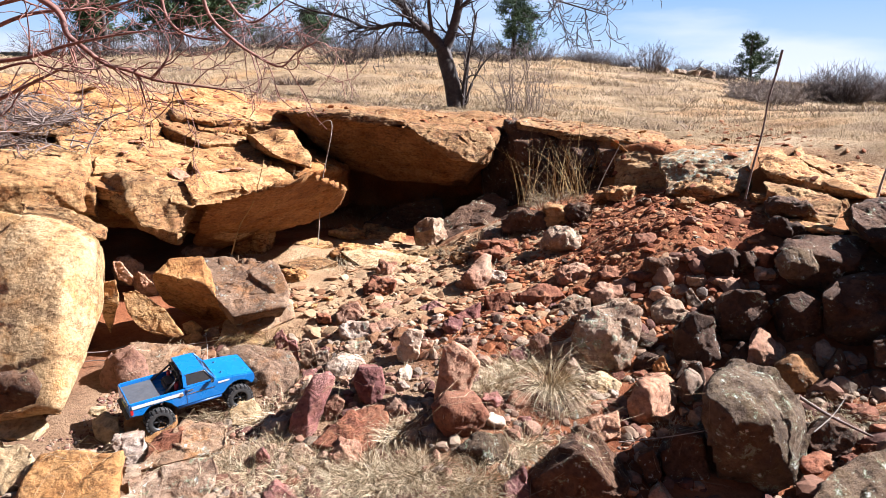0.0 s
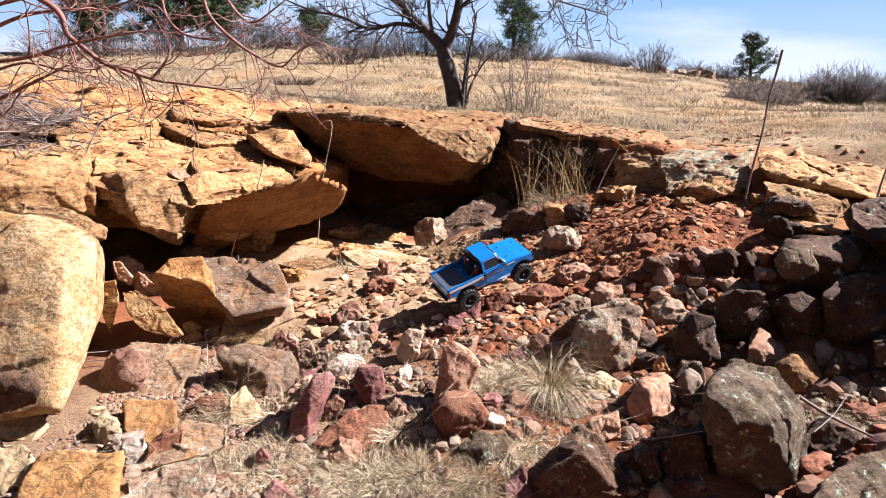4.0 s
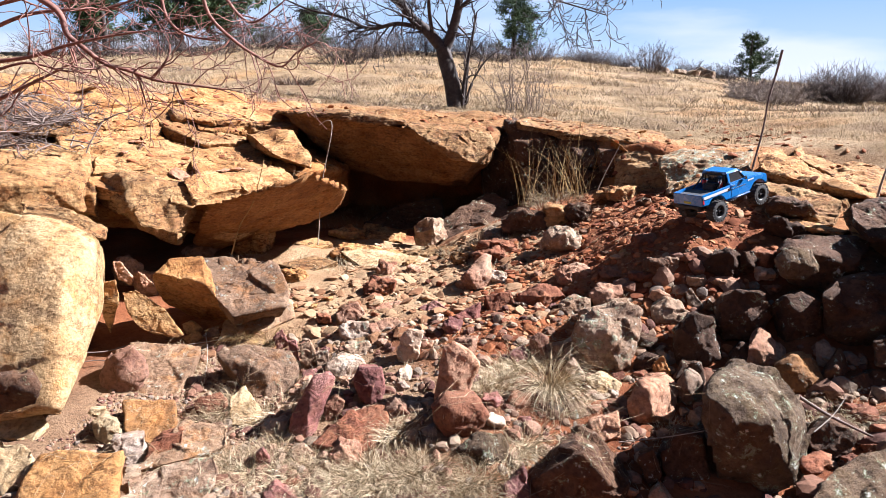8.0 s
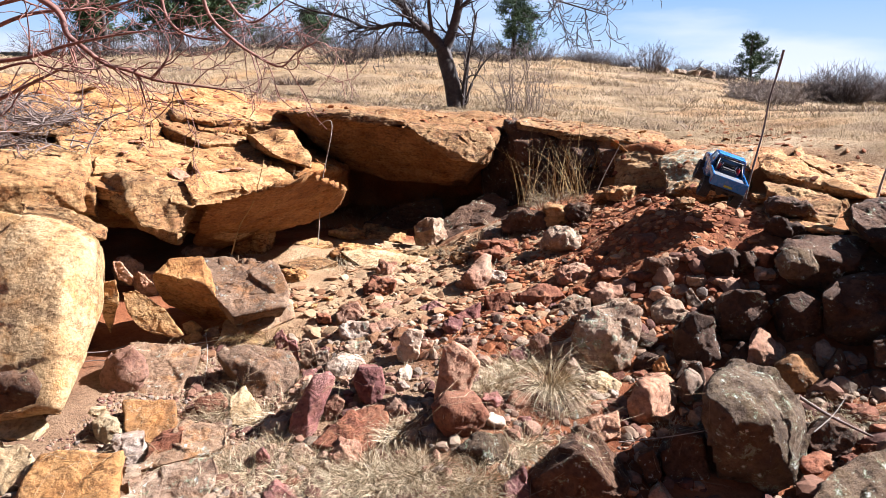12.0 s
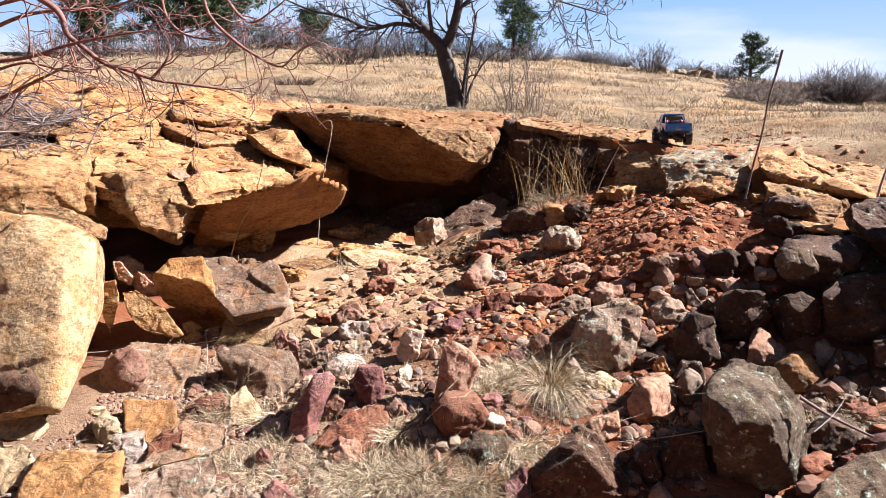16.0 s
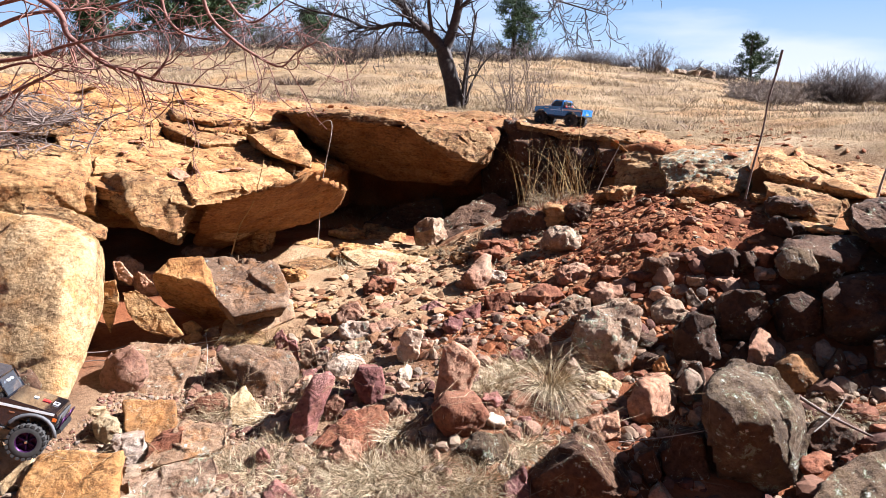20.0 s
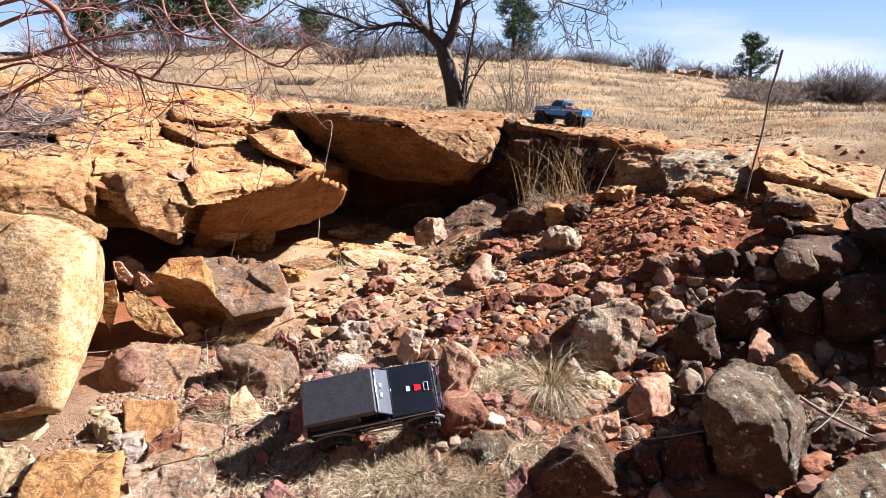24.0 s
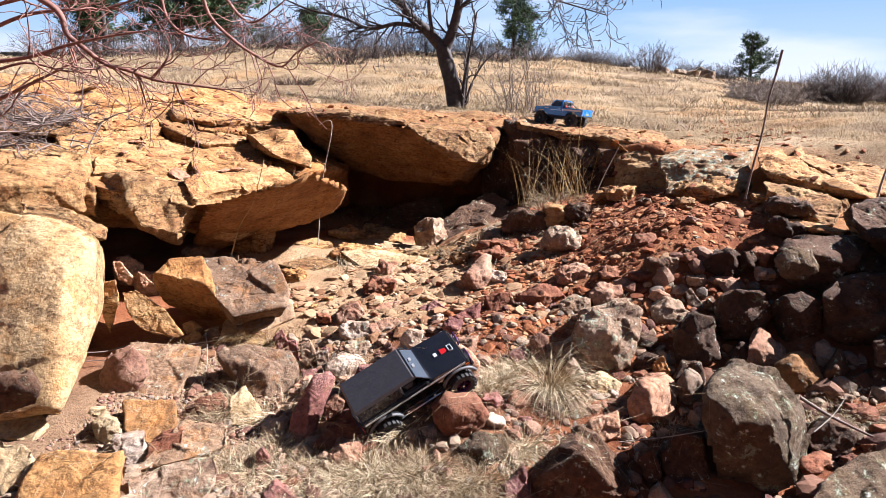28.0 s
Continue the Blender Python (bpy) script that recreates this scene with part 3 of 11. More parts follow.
hewn("slab", (-1.94, 4.41, 0.99), [(-0.331, -0.049, 0.126), (-0.331, -0.009, 0.026), (0.072, 0.248, 0.077), (0.072, 0.288, -0.023), (0.234, 0.274, 0.043), (0.234, 0.314, -0.057), (0.274, -0.008, -0.011), (0.274, 0.032, -0.111), (-0.010, -0.303, 0.010), (-0.010, -0.263, -0.090), (-0.235, -0.272, 0.068), (-0.235, -0.232, -0.032)], TAN, "", 719, level=6, sharp=90, amount=0.16, strata=0.3, crag=0.45, parent=ledge)
hewn("slab", (-3.03, 4.99, 1.32), [(-0.256, -0.214, 0.080), (-0.256, -0.174, -0.020), (-0.162, 0.443, 0.161), (-0.162, 0.483, 0.061), (0.067, 0.500, 0.116), (0.067, 0.540, 0.016), (0.304, -0.157, -0.043), (0.304, -0.117, -0.143), (0.042, -0.684, -0.064), (0.042, -0.644, -0.164)], ORANGE, "", 720, level=6, sharp=90, amount=0.16, strata=0.3, crag=0.45, parent=ledge)
hewn("slab", (-1.32, 7.07, 1.38), [(-0.533, -0.424, 0.096), (-0.533, -0.384, 0.036), (-0.297, 0.222, 0.141), (-0.297, 0.262, 0.081), (0.431, 0.528, 0.018), (0.431, 0.568, -0.042), (0.486, 0.041, -0.072), (0.486, 0.081, -0.132), (-0.103, -0.446, -0.009), (-0.103, -0.406, -0.069)], TAN, "", 721, level=6, sharp=90, amount=0.16, strata=0.3, crag=0.45, parent=ledge)
hewn("block", (-1.96, 4.53, 0.83), [(-0.472, 0.048, 0.147), (-0.328, -0.076, 0.231), (-0.004, -0.367, 0.287), (0.336, -0.221, 0.234), (0.416, -0.274, 0.112), (0.400, -0.405, -0.043), (0.385, -0.550, -0.125), (0.337, -0.540, -0.054), (0.172, -0.600, -0.042), (0.087, -0.554, 0.109), (-0.722, 0.748, -0.036), (-0.587, 0.624, 0.036), (-0.282, 0.333, 0.084), (0.070, 0.479, 0.038), (0.147, 0.426, -0.066), (0.125, 0.295, -0.200), (0.100, 0.150, -0.270), (0.052, 0.160, -0.210), (-0.120, 0.100, -0.199), (-0.204, 0.146, -0.070)], TAN, "", 722, level=6, sharp=45, amount=0.2, crag=0.6, strata=0.45, parent=ledge)
hewn("block", (-1.39, 4.9, 0.93), [(-0.248, -0.665, 0.158), (0.083, -0.100, 0.137), (0.118, 0.162, 0.150), (0.286, 0.078, 0.043), (0.292, -0.021, -0.010), (0.065, -0.418, -0.007), (-0.150, -0.780, -0.015), (-0.378, -0.165, 0.020), (-0.043, 0.400, 0.002), (-0.002, 0.662, 0.013), (0.155, 0.578, -0.079), (0.159, 0.479, -0.124), (-0.069, 0.082, -0.122), (-0.289, -0.280, -0.129)], TAN, "", 723, level=6, sharp=45, amount=0.2, crag=0.6, strata=0.45, parent=ledge)
hewn("block", (-2.31, 4.34, 0.9), [(-0.032, -0.267, 0.022), (0.077, -0.207, 0.169), (0.194, -0.207, 0.169), (0.232, -0.290, -0.036), (0.148, -0.280, -0.010), (-0.269, 0.233, -0.097), (-0.159, 0.293, 0.029), (-0.046, 0.293, 0.029), (-0.014, 0.210, -0.147), (-0.095, 0.220, -0.125)], TAN, "squared grey-tan end block", 724, level=6, sharp=45, amount=0.2, crag=0.6, strata=0.45, parent=ledge)
hewn("block", (-2.52, 4.26, 0.98), [(-0.038, -0.233, 0.146), (0.355, -0.239, 0.113), (0.238, -0.260, -0.008), (-0.002, -0.257, 0.008), (-0.299, 0.267, 0.010), (0.083, 0.261, -0.018), (-0.033, 0.240, -0.123), (-0.266, 0.243, -0.109)], GREY, "lichen-stained end block", 725, level=6, sharp=45, amount=0.2, crag=0.6, strata=0.45, parent=ledge)
hewn("block", (-2.85, 4.23, 1.01), [(-0.050, -0.169, 0.173), (0.270, -0.177, 0.140), (0.305, -0.218, -0.023), (-0.047, -0.230, -0.072), (-0.283, 0.231, 0.056), (0.019, 0.223, 0.028), (0.051, 0.182, -0.112), (-0.284, 0.170, -0.154)], TAN, "", 726, level=6, sharp=45, amount=0.2, crag=0.6, strata=0.45, parent=ledge)
undercut = tagged(new("sandstone_wall"), "smooth orange sandstone wall under the ledge", "rock ledge", "", "thing")
hewn("block", (-1.22, 4.78, 0.76), [(-0.631, 0.021, -0.247), (-0.194, -0.781, 0.188), (0.037, -0.662, 0.225), (0.262, -0.504, 0.244), (0.448, -0.580, 0.367), (0.578, -0.019, 0.185), (0.440, 0.324, -0.044), (-0.052, 0.101, -0.105), (-0.468, 0.320, -0.351), (-0.675, 0.421, -0.306), (-0.287, -0.381, 0.069), (-0.065, -0.262, 0.100), (0.151, -0.104, 0.117), (0.325, -0.180, 0.222), (0.455, 0.381, 0.066), (0.330, 0.724, -0.130), (-0.132, 0.501, -0.183), (-0.515, 0.720, -0.395)], DEEP_ORANGE, "", 730, level=6, sharp=26, amount=0.15, crag=0.5, strata=0, parent=undercut)
hewn("block", (-1.21, 6.15, 0.78), [(-0.11, -0.94, 0.11), (0.20, -0.69, 0.21), (0.39, 0.11, 0.12), (0.27, 0.61, -0.29), (-0.31, -0.09, -0.41), (-0.38, -0.19, -0.31), (-0.28, 0.41, 0.37), (0.18, 0.81, 0.18)], DEEP_ORANGE, "", 22, level=6, sharp=70, amount=0.2, strata=0.3, category="rock ledge", parent=undercut)
hewn("ledge_slab", (-1.30, 5.47, 1.16), [(-0.30, 0.03, 0.13), (0.11, 0.03, 0.16), (0.27, -0.17, -0.04), (0.32, -0.27, -0.15), (0.04, -0.27, -0.05), (-0.01, -0.27, -0.01), (-0.22, -0.07, 0.11), (0.17, 0.13, -0.18), (-0.39, 0.33, -0.02), (0.03, 0.53, 0.02)], TAN, "pale broken sandstone slab resting on the ledge", 23, level=5, sharp=70, amount=0.35, strata=0.4, category="rock ledge")
roof = tagged(new("cave_roof"), "overhanging orange sandstone roof of a shallow cave", "rock ledge", "", "thing")
hewn("block", (-0.40, 6.65, 1.13), [(-0.88, -0.70, 0.29), (-0.38, -0.80, 0.26), (0.10, -0.95, 0.18), (0.81, -0.85, 0.09), (0.80, -0.80, -0.04), (0.62, -0.75, -0.19), (0.48, -0.45, -0.38), (-0.05, -0.25, -0.39), (-0.48, -0.15, -0.22), (-0.83, -0.35, 0.09), (-1.78, 0.95, 0.32), (-1.11, 1.65, 0.30), (1.18, 1.65, 0.24), (1.05, 0.25, 0.12), (0.87, 0.75, -0.35), (-0.48, 0.75, -0.35)], ORANGE, "", 24, level=7, sharp=70, amount=0.35, strata=0.4, category="rock ledge", parent=roof)
hewn("lip_slab", (-0.80, 6.14, 1.39), [(-0.49, -0.24, 0.06), (0.03, -0.34, 0.04), (0.51, -0.49, -0.02), (0.51, -0.51, -0.08), (0.03, -0.36, -0.02), (-0.46, -0.26, 0.02), (-0.55, 0.66, 0.06), (0.45, 0.66, -0.02), (0.46, 0.46, -0.09), (-0.51, 0.46, 0.01)], TAN, "", 25, level=6, sharp=70, amount=0.35, strata=0.4, category="rock ledge", parent=roof)
hewn("lip_slab", (0.11, 5.84, 1.21), [(-0.42, -0.22, 0.14), (-0.04, -0.14, 0.12), (0.30, -0.14, 0.05), (0.33, -0.19, -0.05), (0.17, -0.34, -0.18), (-0.04, -0.29, -0.15), (-0.08, -0.29, -0.05), (-0.37, -0.26, 0.08), (0.30, 0.76, 0.02), (-0.35, 0.76, 0.13), (0.23, 0.36, -0.15)], TAN, "pale sunlit lip", 26, level=6, sharp=70, amount=0.35, strata=0.4, category="rock ledge", parent=roof)
hewn("slab", (-2.74, 5.39, 1.40), [(0.15, 0.15, 0.00), (0.15, 0.20, -0.03), (0.13, -0.11, -0.03), (0.13, -0.06, -0.06), (0.06, -0.20, -0.03), (0.06, -0.15, -0.06), (-0.06, -0.22, -0.00), (-0.06, -0.17, -0.03), (-0.15, -0.06, 0.04), (-0.15, -0.01, 0.01), (-0.14, 0.08, 0.05), (-0.14, 0.13, 0.02), (-0.01, 0.20, 0.04), (-0.01, 0.25, 0.01)], TAN, "", 29, level=6, sharp=70, amount=0.3, strata=0.6, parent=ledge)
hewn("slab", (-1.81, 5.51, 1.23), [(0.23, 0.19, -0.01), (0.23, 0.24, -0.04), (0.16, -0.07, -0.03), (0.16, -0.02, -0.06), (-0.02, -0.27, -0.02), (-0.02, -0.22, -0.05), (-0.12, -0.23, 0.01), (-0.12, -0.18, -0.02), (-0.17, -0.08, 0.04), (-0.17, -0.03, 0.01), (-0.12, 0.04, 0.04), (-0.12, 0.09, 0.01), (0.04, 0.23, 0.04), (0.04, 0.28, 0.01)], TAN, "", 31, level=6, sharp=70, amount=0.3, strata=0.6, parent=ledge)
hewn("slab", (-2.97, 4.75, 1.36), [(0.11, 0.10, 0.01), (0.11, 0.15, -0.02), (0.12, -0.04, -0.01), (0.12, 0.01, -0.04), (0.03, -0.20, -0.02), (0.03, -0.15, -0.05), (-0.05, -0.17, 0.00), (-0.05, -0.12, -0.03), (-0.13, -0.09, 0.03), (-0.13, -0.04, 0.00), (-0.11, 0.04, 0.04), (-0.11, 0.09, 0.01), (0.03, 0.16, 0.03), (0.03, 0.21, 0.00)], ORANGE, "", 34, level=6, sharp=70, amount=0.3, strata=0.6, parent=ledge)
hewn("slab", (-2.35, 7.03, 1.53), [(0.28, 0.33, 0.01), (0.28, 0.38, -0.02), (0.30, -0.02, -0.05), (0.30, 0.03, -0.08), (0.08, -0.59, -0.08), (0.08, -0.54, -0.11), (-0.22, -0.54, -0.01), (-0.22, -0.49, -0.04), (-0.26, -0.28, 0.04), (-0.26, -0.23, 0.01), (-0.23, 0.37, 0.12), (-0.23, 0.42, 0.09), (0.05, 0.58, 0.09), (0.05, 0.63, 0.06)], ORANGE, "", 35, level=6, sharp=70, amount=0.3, strata=0.6, parent=ledge)
hewn("slab", (-2.75, 4.87, 1.33), [(0.11, 0.11, 0.01), (0.11, 0.16, -0.02), (0.12, -0.07, -0.02), (0.12, -0.02, -0.05), (0.03, -0.16, -0.01), (0.03, -0.11, -0.04), (-0.05, -0.21, -0.00), (-0.05, -0.16, -0.03), (-0.12, -0.09, 0.03), (-0.12, -0.04, -0.00), (-0.08, 0.09, 0.04), (-0.08, 0.14, 0.01), (0.02, 0.17, 0.03), (0.02, 0.22, 0.00)], TAN, "", 41, level=6, sharp=70, amount=0.3, strata=0.6, parent=ledge)
hewn("slab", (-2.97, 5.13, 1.43), [(0.08, 0.09, 0.01), (0.08, 0.14, -0.02), (0.16, -0.08, -0.03), (0.16, -0.03, -0.06), (0.10, -0.29, -0.04), (0.10, -0.24, -0.07), (-0.05, -0.25, -0.01), (-0.05, -0.20, -0.04), (-0.12, -0.07, 0.03), (-0.12, -0.02, 0.00), (-0.15, 0.17, 0.07), (-0.15, 0.22, 0.04), (-0.02, 0.22, 0.05), (-0.02, 0.27, 0.02)], TAN, "", 42, level=6, sharp=70, amount=0.3, strata=0.6, parent=ledge)
# wall blocks take dark brown stone to carry shade; the cap keeps tan
wall = tagged(new("ledge_wall"), "sandstone ledge wall beside the cave, its shade put into dark stone", "rock ledge", "", "thing")
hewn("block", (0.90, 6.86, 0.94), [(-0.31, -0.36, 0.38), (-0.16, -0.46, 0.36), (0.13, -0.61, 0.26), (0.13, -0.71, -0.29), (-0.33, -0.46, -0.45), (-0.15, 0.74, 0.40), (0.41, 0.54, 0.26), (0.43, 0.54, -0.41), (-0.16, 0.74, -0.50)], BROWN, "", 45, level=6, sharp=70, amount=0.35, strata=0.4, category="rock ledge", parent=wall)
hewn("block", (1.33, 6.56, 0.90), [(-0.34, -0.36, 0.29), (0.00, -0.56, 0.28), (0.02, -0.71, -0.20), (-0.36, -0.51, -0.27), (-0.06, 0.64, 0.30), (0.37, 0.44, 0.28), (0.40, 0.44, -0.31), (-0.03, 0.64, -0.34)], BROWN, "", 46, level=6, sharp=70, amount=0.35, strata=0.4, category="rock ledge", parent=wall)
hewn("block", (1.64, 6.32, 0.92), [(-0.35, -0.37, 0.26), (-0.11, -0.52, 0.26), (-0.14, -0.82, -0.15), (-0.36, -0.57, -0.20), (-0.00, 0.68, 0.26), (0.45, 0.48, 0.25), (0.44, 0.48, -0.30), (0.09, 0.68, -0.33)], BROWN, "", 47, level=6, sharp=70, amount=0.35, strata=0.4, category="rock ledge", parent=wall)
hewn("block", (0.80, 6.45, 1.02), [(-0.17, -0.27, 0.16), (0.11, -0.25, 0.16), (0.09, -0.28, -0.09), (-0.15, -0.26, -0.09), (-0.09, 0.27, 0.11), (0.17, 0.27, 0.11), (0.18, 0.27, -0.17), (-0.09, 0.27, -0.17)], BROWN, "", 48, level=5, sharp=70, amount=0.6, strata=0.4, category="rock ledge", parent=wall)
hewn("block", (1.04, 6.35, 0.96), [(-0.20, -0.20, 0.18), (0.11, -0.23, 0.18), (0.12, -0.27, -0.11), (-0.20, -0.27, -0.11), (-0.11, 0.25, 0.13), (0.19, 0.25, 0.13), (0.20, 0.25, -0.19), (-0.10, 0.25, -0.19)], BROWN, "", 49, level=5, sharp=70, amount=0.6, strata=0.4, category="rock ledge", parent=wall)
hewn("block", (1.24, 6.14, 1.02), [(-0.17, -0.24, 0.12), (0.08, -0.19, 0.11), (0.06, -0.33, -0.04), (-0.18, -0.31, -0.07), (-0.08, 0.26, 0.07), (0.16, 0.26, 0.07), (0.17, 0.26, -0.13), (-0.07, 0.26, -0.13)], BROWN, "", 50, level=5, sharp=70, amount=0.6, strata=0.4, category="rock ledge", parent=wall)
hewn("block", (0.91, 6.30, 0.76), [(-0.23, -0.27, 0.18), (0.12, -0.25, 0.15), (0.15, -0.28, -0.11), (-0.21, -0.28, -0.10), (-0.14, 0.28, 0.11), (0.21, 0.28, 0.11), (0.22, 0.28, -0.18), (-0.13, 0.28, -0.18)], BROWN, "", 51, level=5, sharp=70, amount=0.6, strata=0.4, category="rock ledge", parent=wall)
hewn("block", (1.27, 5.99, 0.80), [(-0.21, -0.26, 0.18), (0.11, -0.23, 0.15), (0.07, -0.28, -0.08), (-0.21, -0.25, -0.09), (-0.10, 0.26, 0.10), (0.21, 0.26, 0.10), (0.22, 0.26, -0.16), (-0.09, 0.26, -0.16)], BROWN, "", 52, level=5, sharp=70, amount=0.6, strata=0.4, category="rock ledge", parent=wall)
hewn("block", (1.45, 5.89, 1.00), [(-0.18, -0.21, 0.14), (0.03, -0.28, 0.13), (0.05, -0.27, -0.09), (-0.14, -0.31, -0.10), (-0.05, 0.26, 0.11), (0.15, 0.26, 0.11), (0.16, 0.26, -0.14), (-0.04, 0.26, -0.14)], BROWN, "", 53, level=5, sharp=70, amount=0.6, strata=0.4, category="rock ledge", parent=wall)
hewn("cap_slab", (1.31, 6.36, 1.22), [(-0.68, 0.09, 0.12), (-0.48, -0.06, 0.03), (-0.22, -0.21, -0.03), (0.13, -0.51, -0.03), (0.32, -0.66, -0.02), (0.31, -0.68, -0.05), (-0.22, -0.24, -0.07), (-0.68, 0.04, 0.06), (-0.35, 1.24, 0.10), (0.93, 0.54, -0.03), (0.90, 0.44, -0.07)], TAN, "", 55, level=6, sharp=70, amount=0.35, strata=0.3, category="rock ledge", parent=wall)
hewn("ledge_block", (1.74, 5.80, 0.97), [(-0.33, -0.10, 0.22), (0.01, -0.50, 0.17), (-0.09, -0.80, -0.11), (-0.39, -0.50, -0.17), (0.08, 0.80, 0.22), (0.48, 0.40, 0.19), (0.34, 0.20, -0.24), (-0.08, 0.50, -0.28)], TAN, "blocky sandstone ledge with flat sunlit top", 56, level=6, sharp=70, amount=0.35, strata=0.4, category="rock ledge")
hewn("ledge_block", (2.02, 5.20, 1.01), [(-0.45, -0.20, 0.10), (-0.15, -0.10, 0.14), (0.18, -0.30, 0.14), (0.04, -0.60, -0.04), (-0.19, -0.60, -0.06), (-0.49, -0.50, -0.11), (-0.05, 0.70, 0.13), (0.56, 0.50, 0.12), (0.57, 0.50, -0.19), (-0.06, 0.60, -0.20)], LICHEN, "lichen-covered sandstone block at the ledge corner", 57, level=6, sharp=70, amount=0.35, strata=0.4, category="rock ledge")
hewn("slab", (2.51, 4.61, 1.04), [(-0.33, 0.19, 0.15), (-0.21, -0.01, 0.11), (-0.07, -0.46, -0.03), (0.08, -0.56, -0.07), (-0.39, -0.11, -0.01), (-0.43, -0.11, 0.06), (-0.07, -0.41, -0.08), (0.22, 0.79, 0.13), (0.74, 0.29, -0.11), (0.48, 0.39, -0.16)], TAN, "long tilted tan sandstone slab on the ledge", 58, level=6, sharp=70, amount=0.35, strata=0.4, category="rock ledge")
hewn("slab", (2.19, 4.18, 0.93), [(-0.18, 0.12, 0.13), (0.06, 0.22, 0.10), (0.19, -0.18, 0.05), (0.04, -0.38, -0.08), (-0.18, -0.08, 0.06), (-0.20, 0.02, 0.08), (-0.15, 0.07, -0.06), (-0.06, -0.33, -0.10), (0.40, 0.12, -0.10), (0.11, 0.42, -0.11)], TAN, "pale tilted sandstone slab with shaded underside", 59, level=6, sharp=70, amount=0.35, strata=0.4, category="rock ledge")
hewn("slab", (2.10, 3.83, 0.85), [(-0.21, 0.07, 0.04), (-0.01, 0.07, 0.04), (0.08, -0.23, 0.03), (0.05, -0.28, 0.00), (-0.22, -0.03, 0.02), (-0.13, 0.07, -0.06), (0.17, 0.27, -0.03), (0.29, 0.07, -0.05)], TAN, "thin flat sandstone slab", 60, level=5, sharp=70, amount=0.35, strata=0.4, category="rock ledge")
# two boulders out of view, added to cast shade over the right bank
hewn("boulder", (2.80, 3.36, 0.72), [(-0.50, -0.20, -0.6), (-0.46, 0.20, -0.6), (0.5, -0.3, -0.6), (0.5, 0.3, -0.6), (-0.42, -0.16, 0.30), (-0.40, 0.16, 0.42), (-0.1, -0.22, 0.55), (0.1, 0.2, 0.62), (0.45, -0.2, 0.45), (0.5, 0.2, 0.4)], BROWN, "unseen dark boulder right of view, added to shade the bank", 77, level=5, sharp=70, amount=0.5, strata=0, category="boulder")
hewn("boulder", (3.47, 3.39, 1.19), [(-0.60, -0.09, 0.23), (-0.18, 0.01, 0.36), (0.34, -0.09, 0.26), (0.18, -0.39, -0.44), (-0.58, -0.39, -0.49), (-0.73, -0.29, -0.20), (0.34, 0.61, 0.19), (1.18, 0.61, 0.10)], BROWN, "unseen dark boulder farther right, added to cast shade on the bank", 63, level=6, sharp=70, amount=0.35, strata=0, category="boulder")
fallen = tagged(new("fallen_slab"), "big fallen slab with grey top and orange broken side", "slab", "", "thing")
hewn("top", (-1.12, 3.72, 0.48), [(-0.300, 0.152, 0.175), (0.151, 0.144, 0.171), (0.278, -0.104, 0.039), (0.270, -0.193, -0.008), (0.003, -0.270, -0.049), (-0.080, -0.120, 0.030), (-0.215, -0.045, 0.070), (-0.295, 0.272, 0.045), (0.105, 0.264, 0.041), (0.216, 0.016, -0.072), (0.208, -0.073, -0.113), (-0.030, -0.150, -0.148), (-0.103, 0.000, -0.079), (-0.222, 0.075, -0.045)], SLATE, "grey worn upper face", 731, level=6, sharp=80, amount=0.2, crag=0.6, strata=0, parent=fallen)
hewn("broken_side", (-1.43, 3.68, 0.49), [(-0.127, -0.171, 0.177), (-0.051, -0.077, 0.234), (0.120, -0.071, 0.239), (0.190, -0.233, 0.125), (0.225, 0.020, -0.158), (-0.030, 0.146, -0.166), (-0.099, -0.152, 0.115), (-0.169, -0.011, 0.011), (-0.098, 0.083, 0.061), (0.055, 0.089, 0.065), (0.116, -0.073, -0.033), (0.151, 0.180, -0.276), (-0.076, 0.306, -0.283), (-0.143, 0.008, -0.042)], ORANGE, "orange broken side", 732, level=6, sharp=80, amount=0.2, crag=0.6, strata=0, parent=fallen)
hewn("slab", (-2.01, 3.58, 0.92), [(-0.31, 0.12, 0.11), (-0.11, 0.12, 0.08), (0.25, -0.08, -0.02), (0.29, -0.18, -0.06), (0.11, -0.28, 0.04), (-0.06, -0.28, 0.06), (-0.24, 0.32, -0.08), (0.07, 0.22, -0.13)], TAN, "flat tan slab wedged behind the boulder", 77, level=6, sharp=70, amount=0.35, strata=0.4, category="slab")
hewn("slab", (2.89, 4.90, 1.04), [(-0.33, 0.20, 0.16), (0.21, -0.20, 0.05), (-0.01, -0.60, -0.09), (-0.16, -0.60, -0.08), (-0.35, -0.30, 0.04), (-0.40, 0.00, 0.12), (-0.05, 0.00, -0.11), (0.78, 0.50, -0.22), (0.34, 1.00, 0.09)], TAN, "long sandstone step running up the slope", 78, level=6, sharp=70, amount=0.35, strata=0.4, category="slab")
hewn("slab", (3.34, 5.42, 1.07), [(-0.18, 0.18, 0.10), (0.31, 0.08, 0.03), (-0.00, -0.42, -0.05), (-0.32, -0.32, 0.01), (-0.30, -0.12, 0.05), (0.51, 0.58, -0.14)], TAN, "sandstone slab high on the slope", 79, level=6, sharp=70, amount=0.35, strata=0.4, category="slab")
